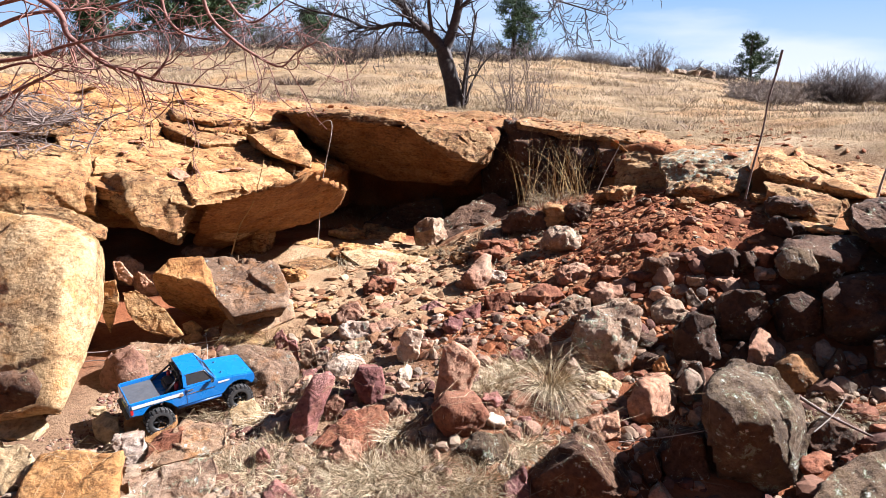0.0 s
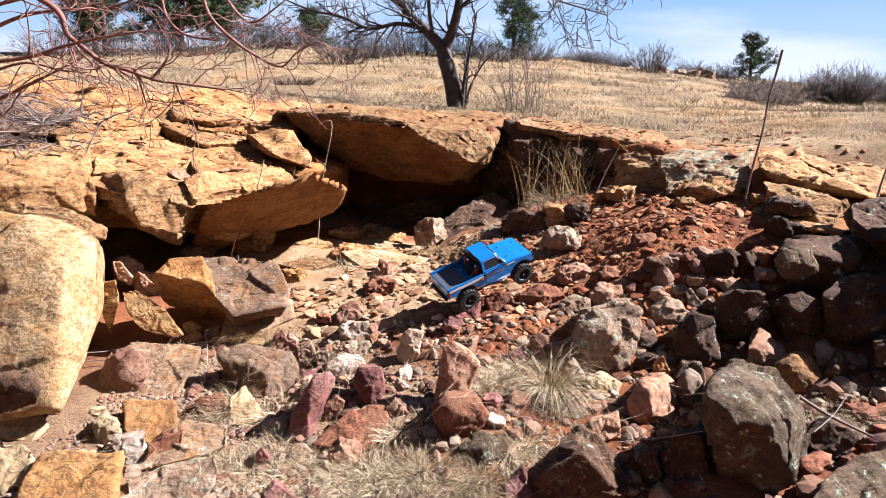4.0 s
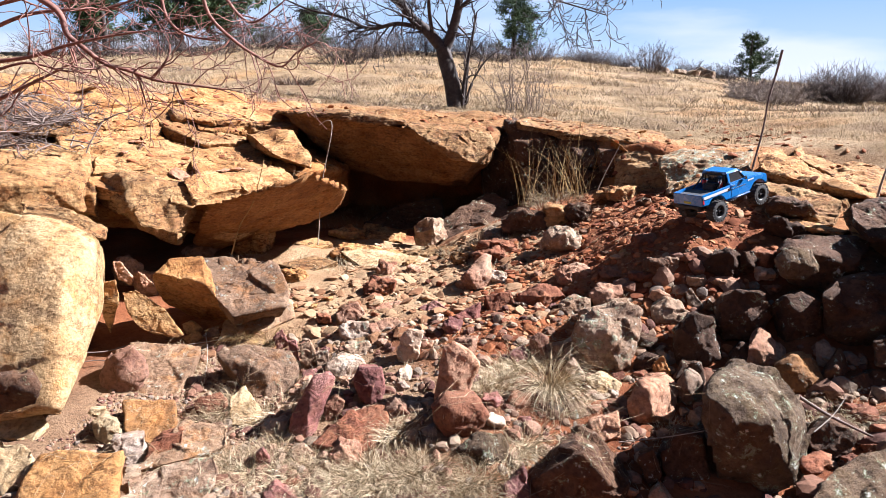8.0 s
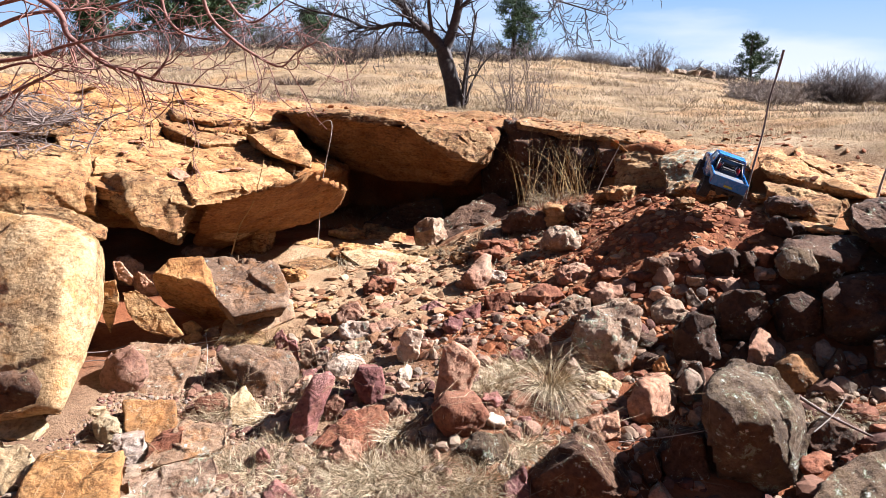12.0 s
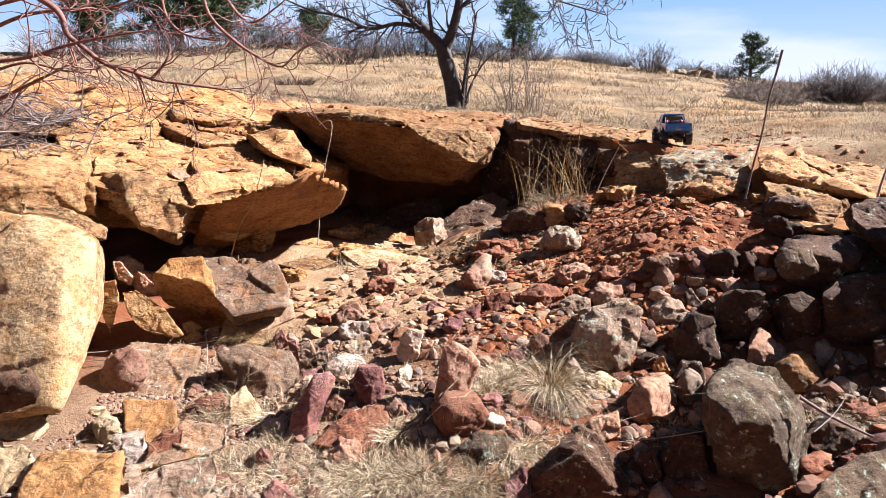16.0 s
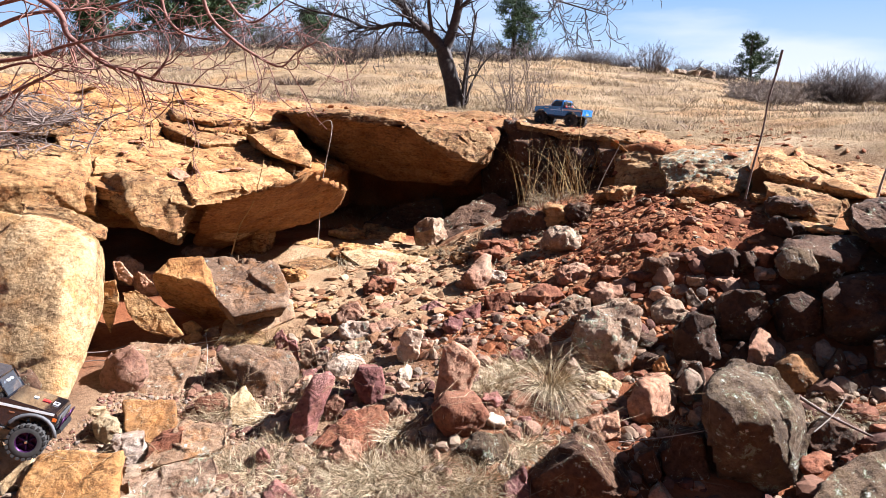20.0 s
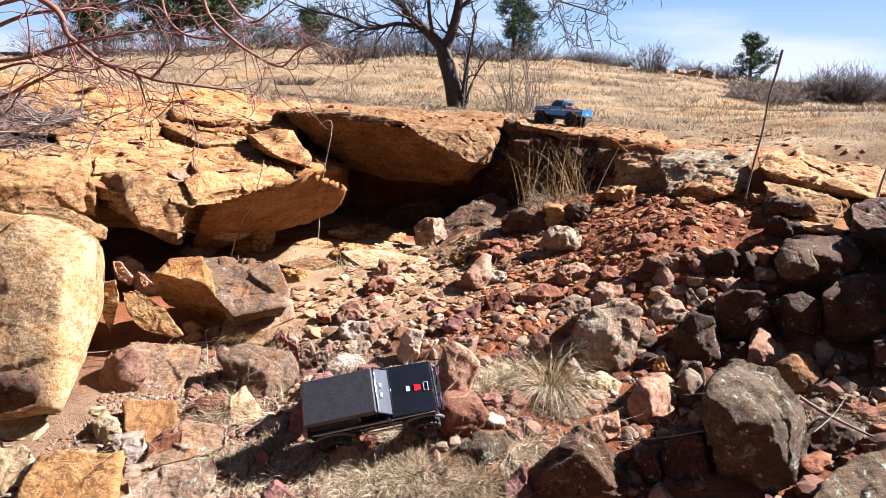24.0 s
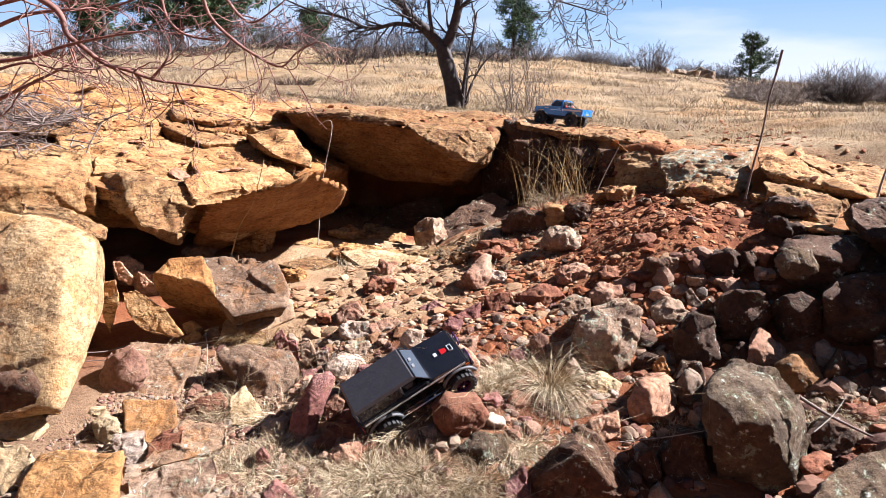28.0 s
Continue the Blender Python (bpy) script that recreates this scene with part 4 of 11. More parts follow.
hewn("boulder", (2.40, 3.66, 0.92), [(-0.18, 0.04, 0.08), (0.00, 0.14, 0.09), (0.19, 0.04, 0.10), (0.00, -0.36, -0.08), (-0.25, -0.26, -0.06), (-0.27, -0.16, -0.00), (0.49, 0.54, -0.14)], BROWN, "dark boulder with thin sunlit rim", 80, level=6, sharp=70, amount=0.35, strata=0, category="boulder")
# stands out of view; raised so that it shades the rocks left of it
hewn("boulder", (2.44, 3.20, 0.94), [(-0.19, 0.13, 0.08), (0.01, 0.13, 0.19), (0.19, -0.07, 0.17), (0.02, -0.37, -0.16), (-0.30, -0.27, -0.20), (-0.33, -0.17, -0.07), (0.59, 0.63, -0.03)], BROWN, "tall dark unseen boulder right of view, raised to shade the bank", 81, level=6, sharp=70, amount=0.35, strata=0, category="boulder")
hewn("slab", (2.23, 3.67, 0.92), [(-0.02, 0.08, 0.10), (0.01, 0.08, 0.11), (0.00, -0.02, 0.01), (-0.00, -0.12, -0.09), (-0.03, -0.12, -0.10), (-0.05, -0.02, -0.00), (0.08, 0.13, -0.06)], TAN, "narrow upright sandstone flake", 82, level=6, sharp=70, amount=0.35, strata=0.4, category="slab")
# three stones added to darken the cave; their brown carries its shade
hewn("boulder", (0.29, 5.99, 0.49), [(-0.36, -0.24, 0.01), (0.10, 0.11, 0.25), (0.32, 0.01, 0.19), (0.20, -0.49, -0.06), (-0.22, -0.49, -0.15), (0.19, 0.61, -0.07), (-0.26, 0.51, -0.16)], BROWN, "boulder in the cave, shade put into its dark stone colour", 83, level=6, sharp=70, amount=0.35, strata=0, category="boulder")
hewn("boulder", (-0.34, 6.69, 0.39), [(-0.44, -0.29, -0.01), (-0.12, -0.09, 0.15), (0.32, 0.01, 0.19), (0.37, -0.39, -0.05), (-0.36, -0.49, -0.08), (-0.18, 0.61, -0.09), (0.38, 0.61, -0.09)], BROWN, "dark block added at the back to darken the cave", 84, level=6, sharp=70, amount=0.35, strata=0, category="boulder")
hewn("boulder", (0.54, 6.78, 0.84), [(-0.18, -0.18, 0.24), (0.11, -0.18, 0.43), (0.14, -0.58, -0.29), (-0.18, -0.28, -0.29), (0.16, 0.62, 0.30), (-0.07, 0.62, -0.37)], BROWN, "dark wall stone added inside to darken the cave", 85, level=6, sharp=70, amount=0.35, strata=0, category="boulder")
rock(0.602, 4.832, 0.685, 0.161, 0.137, 0.087, -6, 3, 5, 160, BROWN, "large brown weathered boulder lying in the rubble", "boulder")
rock(0.793, 4.764, 0.741, 0.088, 0.075, 0.083, 0, -6, 3, 161, TAN, "mid-sized tan sandstone rock lying in the rubble", "rock")
rock(0.785, 4.288, 0.670, 0.115, 0.098, 0.073, -8, 8, 3, 162, GREY, "mid-sized grey lichen-spotted rock lying in the rubble", "rock")
rock(0.452, 4.594, 0.563, 0.183, 0.129, 0.035, 1, 4, 9, 163, RED, "large dark red sandstone slab lying in the rubble", "boulder")
rock(0.308, 4.409, 0.533, 0.097, 0.082, 0.049, 17, 0, -10, 164, RED, "mid-sized dark red sandstone rock lying in the rubble", "rock")
rock(0.112, 4.512, 0.485, 0.058, 0.049, 0.050, -6, -3, 8, 165, TAN, "small tan sandstone rock lying in the rubble", "rock")
rock(0.762, 3.809, 0.573, 0.112, 0.095, 0.042, 10, -3, -3, 166, PINK, "mid-sized pinkish red rock lying in the rubble", "rock")
rock(0.201, 3.965, 0.493, 0.085, 0.072, 0.051, 11, 3, 2, 172, PINK, "mid-sized pinkish red rock lying in the rubble", "rock")
rock(1.066, 3.565, 0.623, 0.059, 0.050, 0.030, 5, -8, 1, 174, RED, "small dark red sandstone rock lying in the rubble", "rock")
rock(0.951, 3.686, 0.613, 0.084, 0.068, 0.025, 7, 14, -2, 175, RED, "mid-sized dark red sandstone slab lying in the rubble", "rock")
rock(1.151, 3.581, 0.674, 0.067, 0.057, 0.053, 8, -5, 7, 176, BROWN, "mid-sized brown weathered rock lying in the rubble", "rock")
rock(1.079, 3.822, 0.688, 0.072, 0.063, 0.022, 5, 12, -9, 177, TAN, "mid-sized tan sandstone slab lying in the rubble", "rock")
rock(1.165, 3.859, 0.756, 0.072, 0.061, 0.042, 17, 1, -7, 178, RED, "mid-sized dark red sandstone rock lying in the rubble", "rock")
rock(1.301, 4.928, 0.874, 0.112, 0.095, 0.056, 0, 3, -6, 180, TAN, "mid-sized tan sandstone rock lying in the rubble", "rock")
rock(1.176, 5.007, 0.831, 0.071, 0.060, 0.049, 8, 5, 8, 181, TAN, "mid-sized tan sandstone rock lying in the rubble", "rock")
rock(0.949, 4.710, 0.773, 0.094, 0.080, 0.068, 16, 3, 4, 182, BROWN, "mid-sized brown weathered rock lying in the rubble", "rock")
rock(1.820, 4.651, 0.940, 0.193, 0.164, 0.067, 6, 7, -4, 184, TAN, "pale sandstone boulder at the foot of the ledge", "boulder")
rock(1.545, 4.328, 0.900, 0.063, 0.054, 0.041, -10, -6, 1, 185, TAN, "small tan sandstone rock lying in the rubble", "rock")
rock(1.482, 3.510, 0.707, 0.089, 0.076, 0.081, -18, 4, -7, 186, BROWN, "mid-sized brown weathered rock lying in the rubble", "rock")
rock(1.614, 3.520, 0.712, 0.063, 0.053, 0.062, 2, -4, 0, 187, BROWN, "small brown weathered rock lying in the rubble", "rock")
rock(1.726, 3.543, 0.729, 0.051, 0.044, 0.056, 18, 4, 3, 188, RED, "small dark red sandstone rock lying in the rubble", "rock")
rock(1.696, 3.479, 0.661, 0.058, 0.049, 0.031, 9, -1, 5, 189, PALE, "small pale cream rock lying in the rubble", "rock")
rock(1.491, 3.442, 0.617, 0.101, 0.037, 0.030, 0, 34, 5, 190, PINK, "mid-sized pinkish red slab lying in the rubble", "rock")
rock(1.955, 3.784, 0.820, 0.117, 0.100, 0.051, 0, -4, 5, 195, BROWN, "mid-sized brown weathered rock lying in the rubble", "rock")
rock(1.897, 3.501, 0.693, 0.102, 0.087, 0.064, -17, -5, 9, 196, GREY, "mid-sized grey lichen-spotted rock lying in the rubble", "rock")
rock(2.088, 4.414, 0.917, 0.073, 0.062, 0.040, 10, -1, -1, 197, TAN, "mid-sized tan sandstone rock lying in the rubble", "rock")
rock(2.055, 3.992, 0.914, 0.141, 0.120, 0.080, -16, -4, 2, 198, BROWN, "mid-sized brown weathered boulder lying in the rubble", "boulder")
rock(-2.045, 4.250, 0.460, 0.071, 0.060, 0.106, -18, 7, 7, 199, PINK, "mid-sized pinkish red rock lying in the rubble", "rock")
rock(-1.855, 4.149, 0.424, 0.085, 0.072, 0.090, 17, 0, -3, 200, PINK, "mid-sized pinkish red rock lying in the rubble", "rock")
rock(-1.811, 4.911, 0.444, 0.114, 0.097, 0.043, 13, 0, -6, 202, PINK, "mid-sized pinkish red rock lying in the rubble", "rock")
rock(-2.455, 4.089, 1.047, 0.209, 0.178, 0.083, -11, -8, -6, 205, TAN, "large tan sandstone boulder lying in the rubble", "boulder")
rock(-1.452, 5.132, 0.496, 0.138, 0.117, 0.118, 1, 1, 7, 206, TAN, "mid-sized tan sandstone boulder lying in the rubble", "boulder")
rock(-0.982, 4.386, 0.405, 0.093, 0.079, 0.047, 3, 1, 6, 207, ORANGE, "mid-sized orange sandstone rock lying in the rubble", "rock")
rock(-0.810, 5.665, 0.418, 0.128, 0.109, 0.062, -17, 6, 1, 208, TAN, "mid-sized tan sandstone rock lying in the rubble", "rock")
rock(-0.513, 5.888, 0.373, 0.205, 0.296, 0.035, 5, 0, 8, 209, TAN, "large tan sandstone slab lying in the rubble", "boulder")
rock(-0.120, 5.542, 0.450, 0.119, 0.101, 0.121, -10, -7, -10, 210, GREY, "mid-sized grey lichen-spotted rock lying in the rubble", "rock")
rock(-0.571, 4.971, 0.413, 0.211, 0.134, 0.035, -2, 0, 7, 211, TAN, "large tan sandstone slab lying in the rubble", "boulder")
rock(-0.163, 4.898, 0.426, 0.225, 0.115, 0.035, 11, 0, -7, 212, TAN, "large tan sandstone slab lying in the rubble", "boulder")
rock(-0.389, 3.995, 0.430, 0.106, 0.090, 0.049, 16, -2, -10, 213, RED, "mid-sized dark red sandstone rock lying in the rubble", "rock")
rock(-0.397, 4.456, 0.434, 0.057, 0.048, 0.048, 12, 4, 5, 216, PINK, "small pinkish red rock lying in the rubble", "rock")
rock(0.375, 4.869, 0.583, 0.102, 0.087, 0.055, 7, -2, -1, 217, GREY, "mid-sized grey lichen-spotted rock lying in the rubble", "rock")

hewn("slab", (-1.38, 3.14, 0.21), [(-0.250, 0.165, 0.142), (0.155, 0.151, 0.135), (0.145, -0.016, 0.061), (0.121, -0.189, -0.016), (-0.133, -0.189, -0.016), (-0.259, 0.265, 0.035), (0.100, 0.251, 0.030), (0.090, 0.084, -0.034), (0.067, -0.089, -0.100), (-0.159, -0.089, -0.100), (0.121, -0.164, -0.056), (-0.133, -0.164, -0.056), (0.145, 0.009, 0.021)], SLATE, "broad flat brown flagstone set in dirt", 600, level=6, sharp=80, amount=0.3, strata=0.15, crag=0.35, category="slab", group=LOOSE)
hewn("slab", (-1.26, 2.7, 0.18), [(-0.160, 0.071, 0.105), (0.087, 0.076, 0.108), (0.127, -0.030, 0.051), (0.111, -0.108, 0.010), (0.039, -0.130, -0.002), (-0.078, -0.072, 0.029), (-0.181, 0.171, 0.002), (0.039, 0.176, 0.005), (0.074, 0.070, -0.044), (0.058, -0.008, -0.080), (-0.007, -0.030, -0.089), (-0.110, 0.028, -0.063), (0.039, -0.105, -0.042), (0.111, -0.083, -0.030), (-0.078, -0.047, -0.011)], RUST, "flat orange-brown flagstone set in dirt", 601, level=5, sharp=80, amount=0.3, strata=0.15, crag=0.35, category="slab", group=LOOSE)
hewn("rock", (-1.56, 3.1, 0.26), [(-0.008, -0.036, 0.131), (0.077, -0.029, 0.149), (0.138, -0.054, 0.087), (0.159, -0.080, 0.023), (0.110, -0.103, -0.036), (0.013, -0.116, -0.067), (-0.060, -0.108, -0.048), (-0.071, -0.082, 0.018), (-0.045, -0.054, 0.087), (0.082, -0.119, 0.071), (-0.085, 0.144, 0.073), (-0.007, 0.151, 0.088), (0.048, 0.126, 0.035), (0.067, 0.100, -0.020), (0.021, 0.077, -0.070), (-0.068, 0.064, -0.097), (-0.135, 0.072, -0.081), (-0.144, 0.098, -0.024), (-0.119, 0.126, 0.035), (0.013, -0.071, -0.117), (-0.060, -0.063, -0.098), (0.110, -0.058, -0.086)], PINK, "rounded pinkish boulder resting on a flagstone", 602, level=5, sharp=80, amount=0.3, strata=0, crag=0.85, category="rock", group=LOOSE)
hewn("boulder", (-1.65, 2.45, 0.48), [(-0.059, -0.088, 0.081), (0.120, -0.087, 0.094), (0.153, -0.091, 0.037), (0.132, -0.096, -0.024), (-0.077, -0.100, -0.084), (0.103, -0.121, 0.051), (-0.174, 0.112, 0.023), (-0.006, 0.113, 0.034), (0.025, 0.109, -0.015), (0.005, 0.104, -0.068), (-0.191, 0.100, -0.120)], BROWN, "dark lichened block leaning on the big boulder", 603, level=5, sharp=80, amount=0.3, strata=0, crag=0.85, category="boulder", group=LOOSE)
hewn("rock", (-1.13, 2.49, 0.21), [(-0.030, -0.047, 0.024), (0.017, -0.019, 0.058), (0.102, -0.006, 0.073), (0.103, -0.044, 0.027), (0.000, -0.081, -0.016), (-0.034, -0.086, -0.022), (-0.073, 0.073, -0.006), (-0.030, 0.101, 0.023), (0.046, 0.114, 0.036), (0.047, 0.076, -0.003), (-0.047, 0.039, -0.040), (-0.077, 0.034, -0.046), (-0.034, -0.056, -0.070), (0.000, -0.051, -0.064), (-0.030, -0.017, -0.024)], RED, "broken reddish rock lying against the flagstone", 604, level=5, sharp=80, amount=0.3, strata=0, crag=0.85, category="rock", group=LOOSE)
hewn("rock", (-1.26, 2.48, 0.2), [(-0.054, -0.026, 0.062), (0.083, -0.015, 0.073), (0.084, -0.058, 0.026), (0.038, -0.092, -0.012), (0.003, -0.081, 0.000), (-0.034, -0.051, 0.034), (-0.101, 0.094, 0.028), (0.023, 0.105, 0.037), (0.022, 0.062, -0.003), (-0.020, 0.028, -0.036), (-0.051, 0.039, -0.025), (-0.084, 0.069, 0.004), (0.038, -0.062, -0.060), (0.003, -0.051, -0.048), (0.084, -0.028, -0.022)], PALE, "pale cream angular rock in the dirt", 605, level=5, sharp=80, amount=0.3, strata=0, crag=0.85, category="rock", group=LOOSE)
hewn("rock", (-1.42, 2.64, 0.2), [(-0.050, -0.019, 0.049), (-0.005, -0.004, 0.075), (0.060, -0.016, 0.055), (0.075, -0.042, 0.010), (0.026, -0.063, -0.026), (-0.029, -0.051, -0.006), (0.023, -0.051, 0.040), (-0.092, 0.081, 0.021), (-0.051, 0.096, 0.043), (0.007, 0.084, 0.026), (0.019, 0.058, -0.013), (-0.024, 0.037, -0.044), (-0.073, 0.049, -0.027), (0.026, -0.038, -0.066), (-0.029, -0.026, -0.046), (0.075, -0.017, -0.030)], CREAM, "rounded cream sandstone cobble", 606, level=5, sharp=80, amount=0.3, strata=0, crag=0.85, category="rock", group=LOOSE)
hewn("rock", (-1.55, 2.79, 0.2), [(-0.039, -0.028, 0.003), (-0.012, -0.005, 0.030), (0.057, -0.002, 0.034), (0.061, -0.028, 0.003), (0.003, -0.047, -0.019), (-0.062, 0.032, -0.011), (-0.039, 0.055, 0.012), (0.022, 0.058, 0.016), (0.025, 0.032, -0.011), (-0.026, 0.013, -0.030), (0.003, -0.032, -0.043), (-0.039, -0.013, -0.021), (0.061, -0.013, -0.021)], CREAM, "small cream sandstone cobble", 607, level=5, sharp=80, amount=0.3, strata=0, crag=0.85, category="rock", group=LOOSE)
hewn("boulder", (-1.34, 2.24, 0.18), [(-0.116, -0.047, 0.158), (-0.036, -0.021, 0.175), (0.196, -0.023, 0.174), (0.213, -0.123, 0.111), (0.247, -0.240, 0.038), (-0.109, -0.240, 0.038), (-0.234, 0.193, -0.076), (-0.156, 0.219, -0.062), (0.066, 0.217, -0.063), (0.077, 0.117, -0.116), (0.103, 0.000, -0.179), (-0.241, 0.000, -0.179)], ORANGE, "flat-topped orange sandstone block", 608, level=6, sharp=80, amount=0.3, strata=0, crag=0.35, category="boulder", group=LOOSE)
hewn("rock", (-1.47, 2.26, 0.19), [(-0.044, -0.015, 0.096), (0.007, -0.001, 0.110), (0.089, -0.068, 0.044), (0.068, -0.094, 0.017), (0.001, -0.077, 0.034), (-0.107, 0.105, -0.023), (-0.060, 0.119, -0.011), (0.012, 0.052, -0.068), (-0.008, 0.026, -0.091), (-0.069, 0.043, -0.076), (0.068, -0.064, -0.031), (0.001, -0.047, -0.014), (0.089, -0.038, -0.004)], PINK, "pinkish worn rock beside the orange block", 609, level=5, sharp=80, amount=0.3, strata=0, crag=0.85, category="rock", group=LOOSE)
hewn("rock", (-1.59, 2.25, 0.23), [(-0.092, 0.025, 0.136), (0.057, 0.017, 0.130), (0.117, -0.016, 0.103), (0.124, -0.081, 0.047), (0.038, -0.146, -0.007), (-0.021, -0.109, 0.024), (-0.167, 0.165, -0.006), (-0.031, 0.157, -0.011), (0.023, 0.124, -0.035), (0.027, 0.059, -0.082), (-0.056, -0.006, -0.129), (-0.108, 0.031, -0.102), (0.038, -0.111, -0.057), (-0.021, -0.074, -0.026), (0.124, -0.046, -0.003)], CREAM, "pale cream slab at the foot of the bank", 610, level=5, sharp=80, amount=0.3, strata=0, crag=0.85, category="rock", group=LOOSE)
hewn("rock", (-1.8, 2.67, 0.17), [(-0.130, -0.008, 0.084), (0.075, 0.024, 0.102), (0.133, -0.025, 0.074), (0.111, -0.113, 0.023), (-0.085, -0.088, 0.038), (-0.187, 0.112, -0.033), (-0.001, 0.144, -0.017), (0.049, 0.095, -0.041), (0.027, 0.007, -0.085), (-0.149, 0.032, -0.073), (0.111, -0.083, -0.025), (-0.085, -0.058, -0.010), (0.133, 0.005, 0.026)], CREAM, "flat cream slab beside the boulder foot", 611, level=5, sharp=80, amount=0.3, strata=0, crag=0.35, category="rock", group=LOOSE)
hewn("rock", (-1.72, 2.77, 0.22), [(-0.030, -0.008, 0.046), (0.019, 0.010, 0.077), (0.053, -0.032, 0.004), (0.018, -0.048, -0.023), (-0.018, -0.041, -0.011), (-0.059, 0.052, 0.027), (-0.016, 0.070, 0.054), (0.014, 0.028, -0.009), (-0.017, 0.012, -0.032), (-0.049, 0.019, -0.022), (0.018, -0.033, -0.047), (-0.018, -0.026, -0.035), (0.053, -0.017, -0.020)], TAN, "small tan rock at the boulder foot", 612, level=5, sharp=80, amount=0.3, strata=0, crag=0.85, category="rock", group=LOOSE)
hewn("slab", (-0.96, 2.25, 0.16), [(-0.192, -0.023, 0.082), (0.007, 0.046, 0.119), (0.104, 0.059, 0.126), (0.141, 0.001, 0.095), (0.112, -0.082, 0.051), (0.106, -0.171, 0.003), (-0.126, -0.171, 0.003), (-0.228, 0.117, -0.053), (-0.044, 0.186, -0.021), (0.046, 0.199, -0.015), (0.079, 0.141, -0.042), (0.050, 0.058, -0.080), (0.042, -0.031, -0.121), (-0.171, -0.031, -0.121), (0.106, -0.136, -0.047), (-0.126, -0.136, -0.047), (0.112, -0.047, 0.001)], GREY, "grey flat slab among dry grass", 613, level=6, sharp=80, amount=0.3, strata=0.15, crag=0.35, category="slab", group=LOOSE)
hewn("slab", (-1.02, 2.48, 0.19), [(-0.165, -0.145, 0.000), (-0.048, 0.106, 0.102), (0.140, 0.068, 0.087), (0.170, -0.022, 0.050), (0.107, -0.065, 0.033), (-0.035, -0.102, 0.018), (-0.184, -0.045, -0.088), (-0.074, 0.206, -0.000), (0.093, 0.168, -0.014), (0.119, 0.078, -0.045), (0.062, 0.035, -0.060), (-0.066, -0.002, -0.073), (-0.165, -0.120, -0.040), (-0.035, -0.077, -0.022), (0.107, -0.040, -0.007)], SLATE, "long brown slab half under dry grass", 614, level=6, sharp=80, amount=0.3, strata=0.15, crag=0.35, category="slab", group=LOOSE)
hewn("boulder", (-0.87, 3.09, 0.21), [(-0.237, 0.020, 0.155), (-0.113, 0.072, 0.190), (0.128, 0.044, 0.171), (0.191, -0.047, 0.109), (0.139, -0.155, 0.037), (0.081, -0.218, -0.006), (0.002, -0.189, 0.014), (-0.121, -0.060, 0.101), (0.046, -0.136, 0.105), (-0.267, 0.220, -0.044), (-0.152, 0.272, -0.013), (0.069, 0.244, -0.029), (0.125, 0.153, -0.082), (0.076, 0.045, -0.145), (0.021, -0.018, -0.182), (-0.051, 0.011, -0.165), (-0.162, 0.140, -0.090), (0.081, -0.168, -0.056), (0.002, -0.139, -0.036), (0.139, -0.105, -0.013)], SLATE, "mossy brown boulder half buried in dirt", 615, level=6, sharp=80, amount=0.3, strata=0, crag=0.35, category="boulder", group=LOOSE)
hewn("rock", (-1.05, 2.86, 0.19), [(-0.076, -0.016, 0.055), (0.050, 0.018, 0.089), (0.081, -0.034, 0.036), (0.014, -0.069, 0.002), (-0.060, -0.049, 0.022), (-0.090, 0.054, -0.013), (0.022, 0.088, 0.016), (0.048, 0.036, -0.029), (-0.011, 0.001, -0.059), (-0.076, 0.021, -0.042), (0.014, -0.052, -0.026), (-0.060, -0.032, -0.006), (0.081, -0.017, 0.008)], RED, "small brick-red rock on a slab", 616, level=5, sharp=80, amount=0.3, strata=0, crag=0.85, category="rock", group=LOOSE)
hewn("slab", (-0.89, 2.81, 0.18), [(-0.087, 0.072, 0.069), (-0.032, 0.147, 0.091), (0.115, -0.052, 0.034), (0.059, -0.126, 0.013), (-0.037, -0.103, 0.019), (-0.099, 0.152, -0.010), (-0.050, 0.227, 0.008), (0.079, 0.028, -0.041), (0.029, -0.046, -0.059), (-0.056, -0.023, -0.053), (0.059, -0.106, -0.019), (-0.037, -0.083, -0.013), (0.115, -0.032, 0.002)], CREAM, "cream slab half under grass", 617, level=5, sharp=80, amount=0.3, strata=0.15, crag=0.35, category="slab", group=LOOSE)
hewn("slab", (-1.55, 3.43, 0.45), [(-0.162, 0.045, 0.117), (-0.083, 0.054, 0.130), (0.082, -0.005, 0.042), (0.212, -0.088, -0.081), (0.195, -0.100, -0.098), (0.033, -0.085, -0.076), (-0.051, -0.058, -0.036), (-0.111, -0.014, 0.029), (-0.164, 0.105, 0.086), (-0.095, 0.114, 0.097), (0.050, 0.055, 0.022), (0.163, -0.028, -0.084), (0.147, -0.040, -0.099), (0.006, -0.025, -0.080), (-0.068, 0.002, -0.046), (-0.120, 0.046, 0.011)], TAN, "tilted tan slab leaning on the boulder", 618, level=6, sharp=80, amount=0.3, strata=0.15, crag=0.35, category="slab", group=LOOSE)
hewn("slab", (-1.78, 3.49, 0.5), [(-0.022, -0.033, 0.122), (0.059, -0.029, 0.139), (0.082, -0.052, 0.034), (0.030, -0.090, -0.146), (-0.017, -0.071, -0.059), (-0.071, 0.087, 0.077), (0.000, 0.091, 0.092), (0.021, 0.068, 0.002), (-0.027, 0.030, -0.153), (-0.068, 0.049, -0.078)], TAN, "narrow tan slab standing beside the boulder", 619, level=5, sharp=80, amount=0.3, strata=0.15, crag=0.35, category="slab", group=LOOSE)
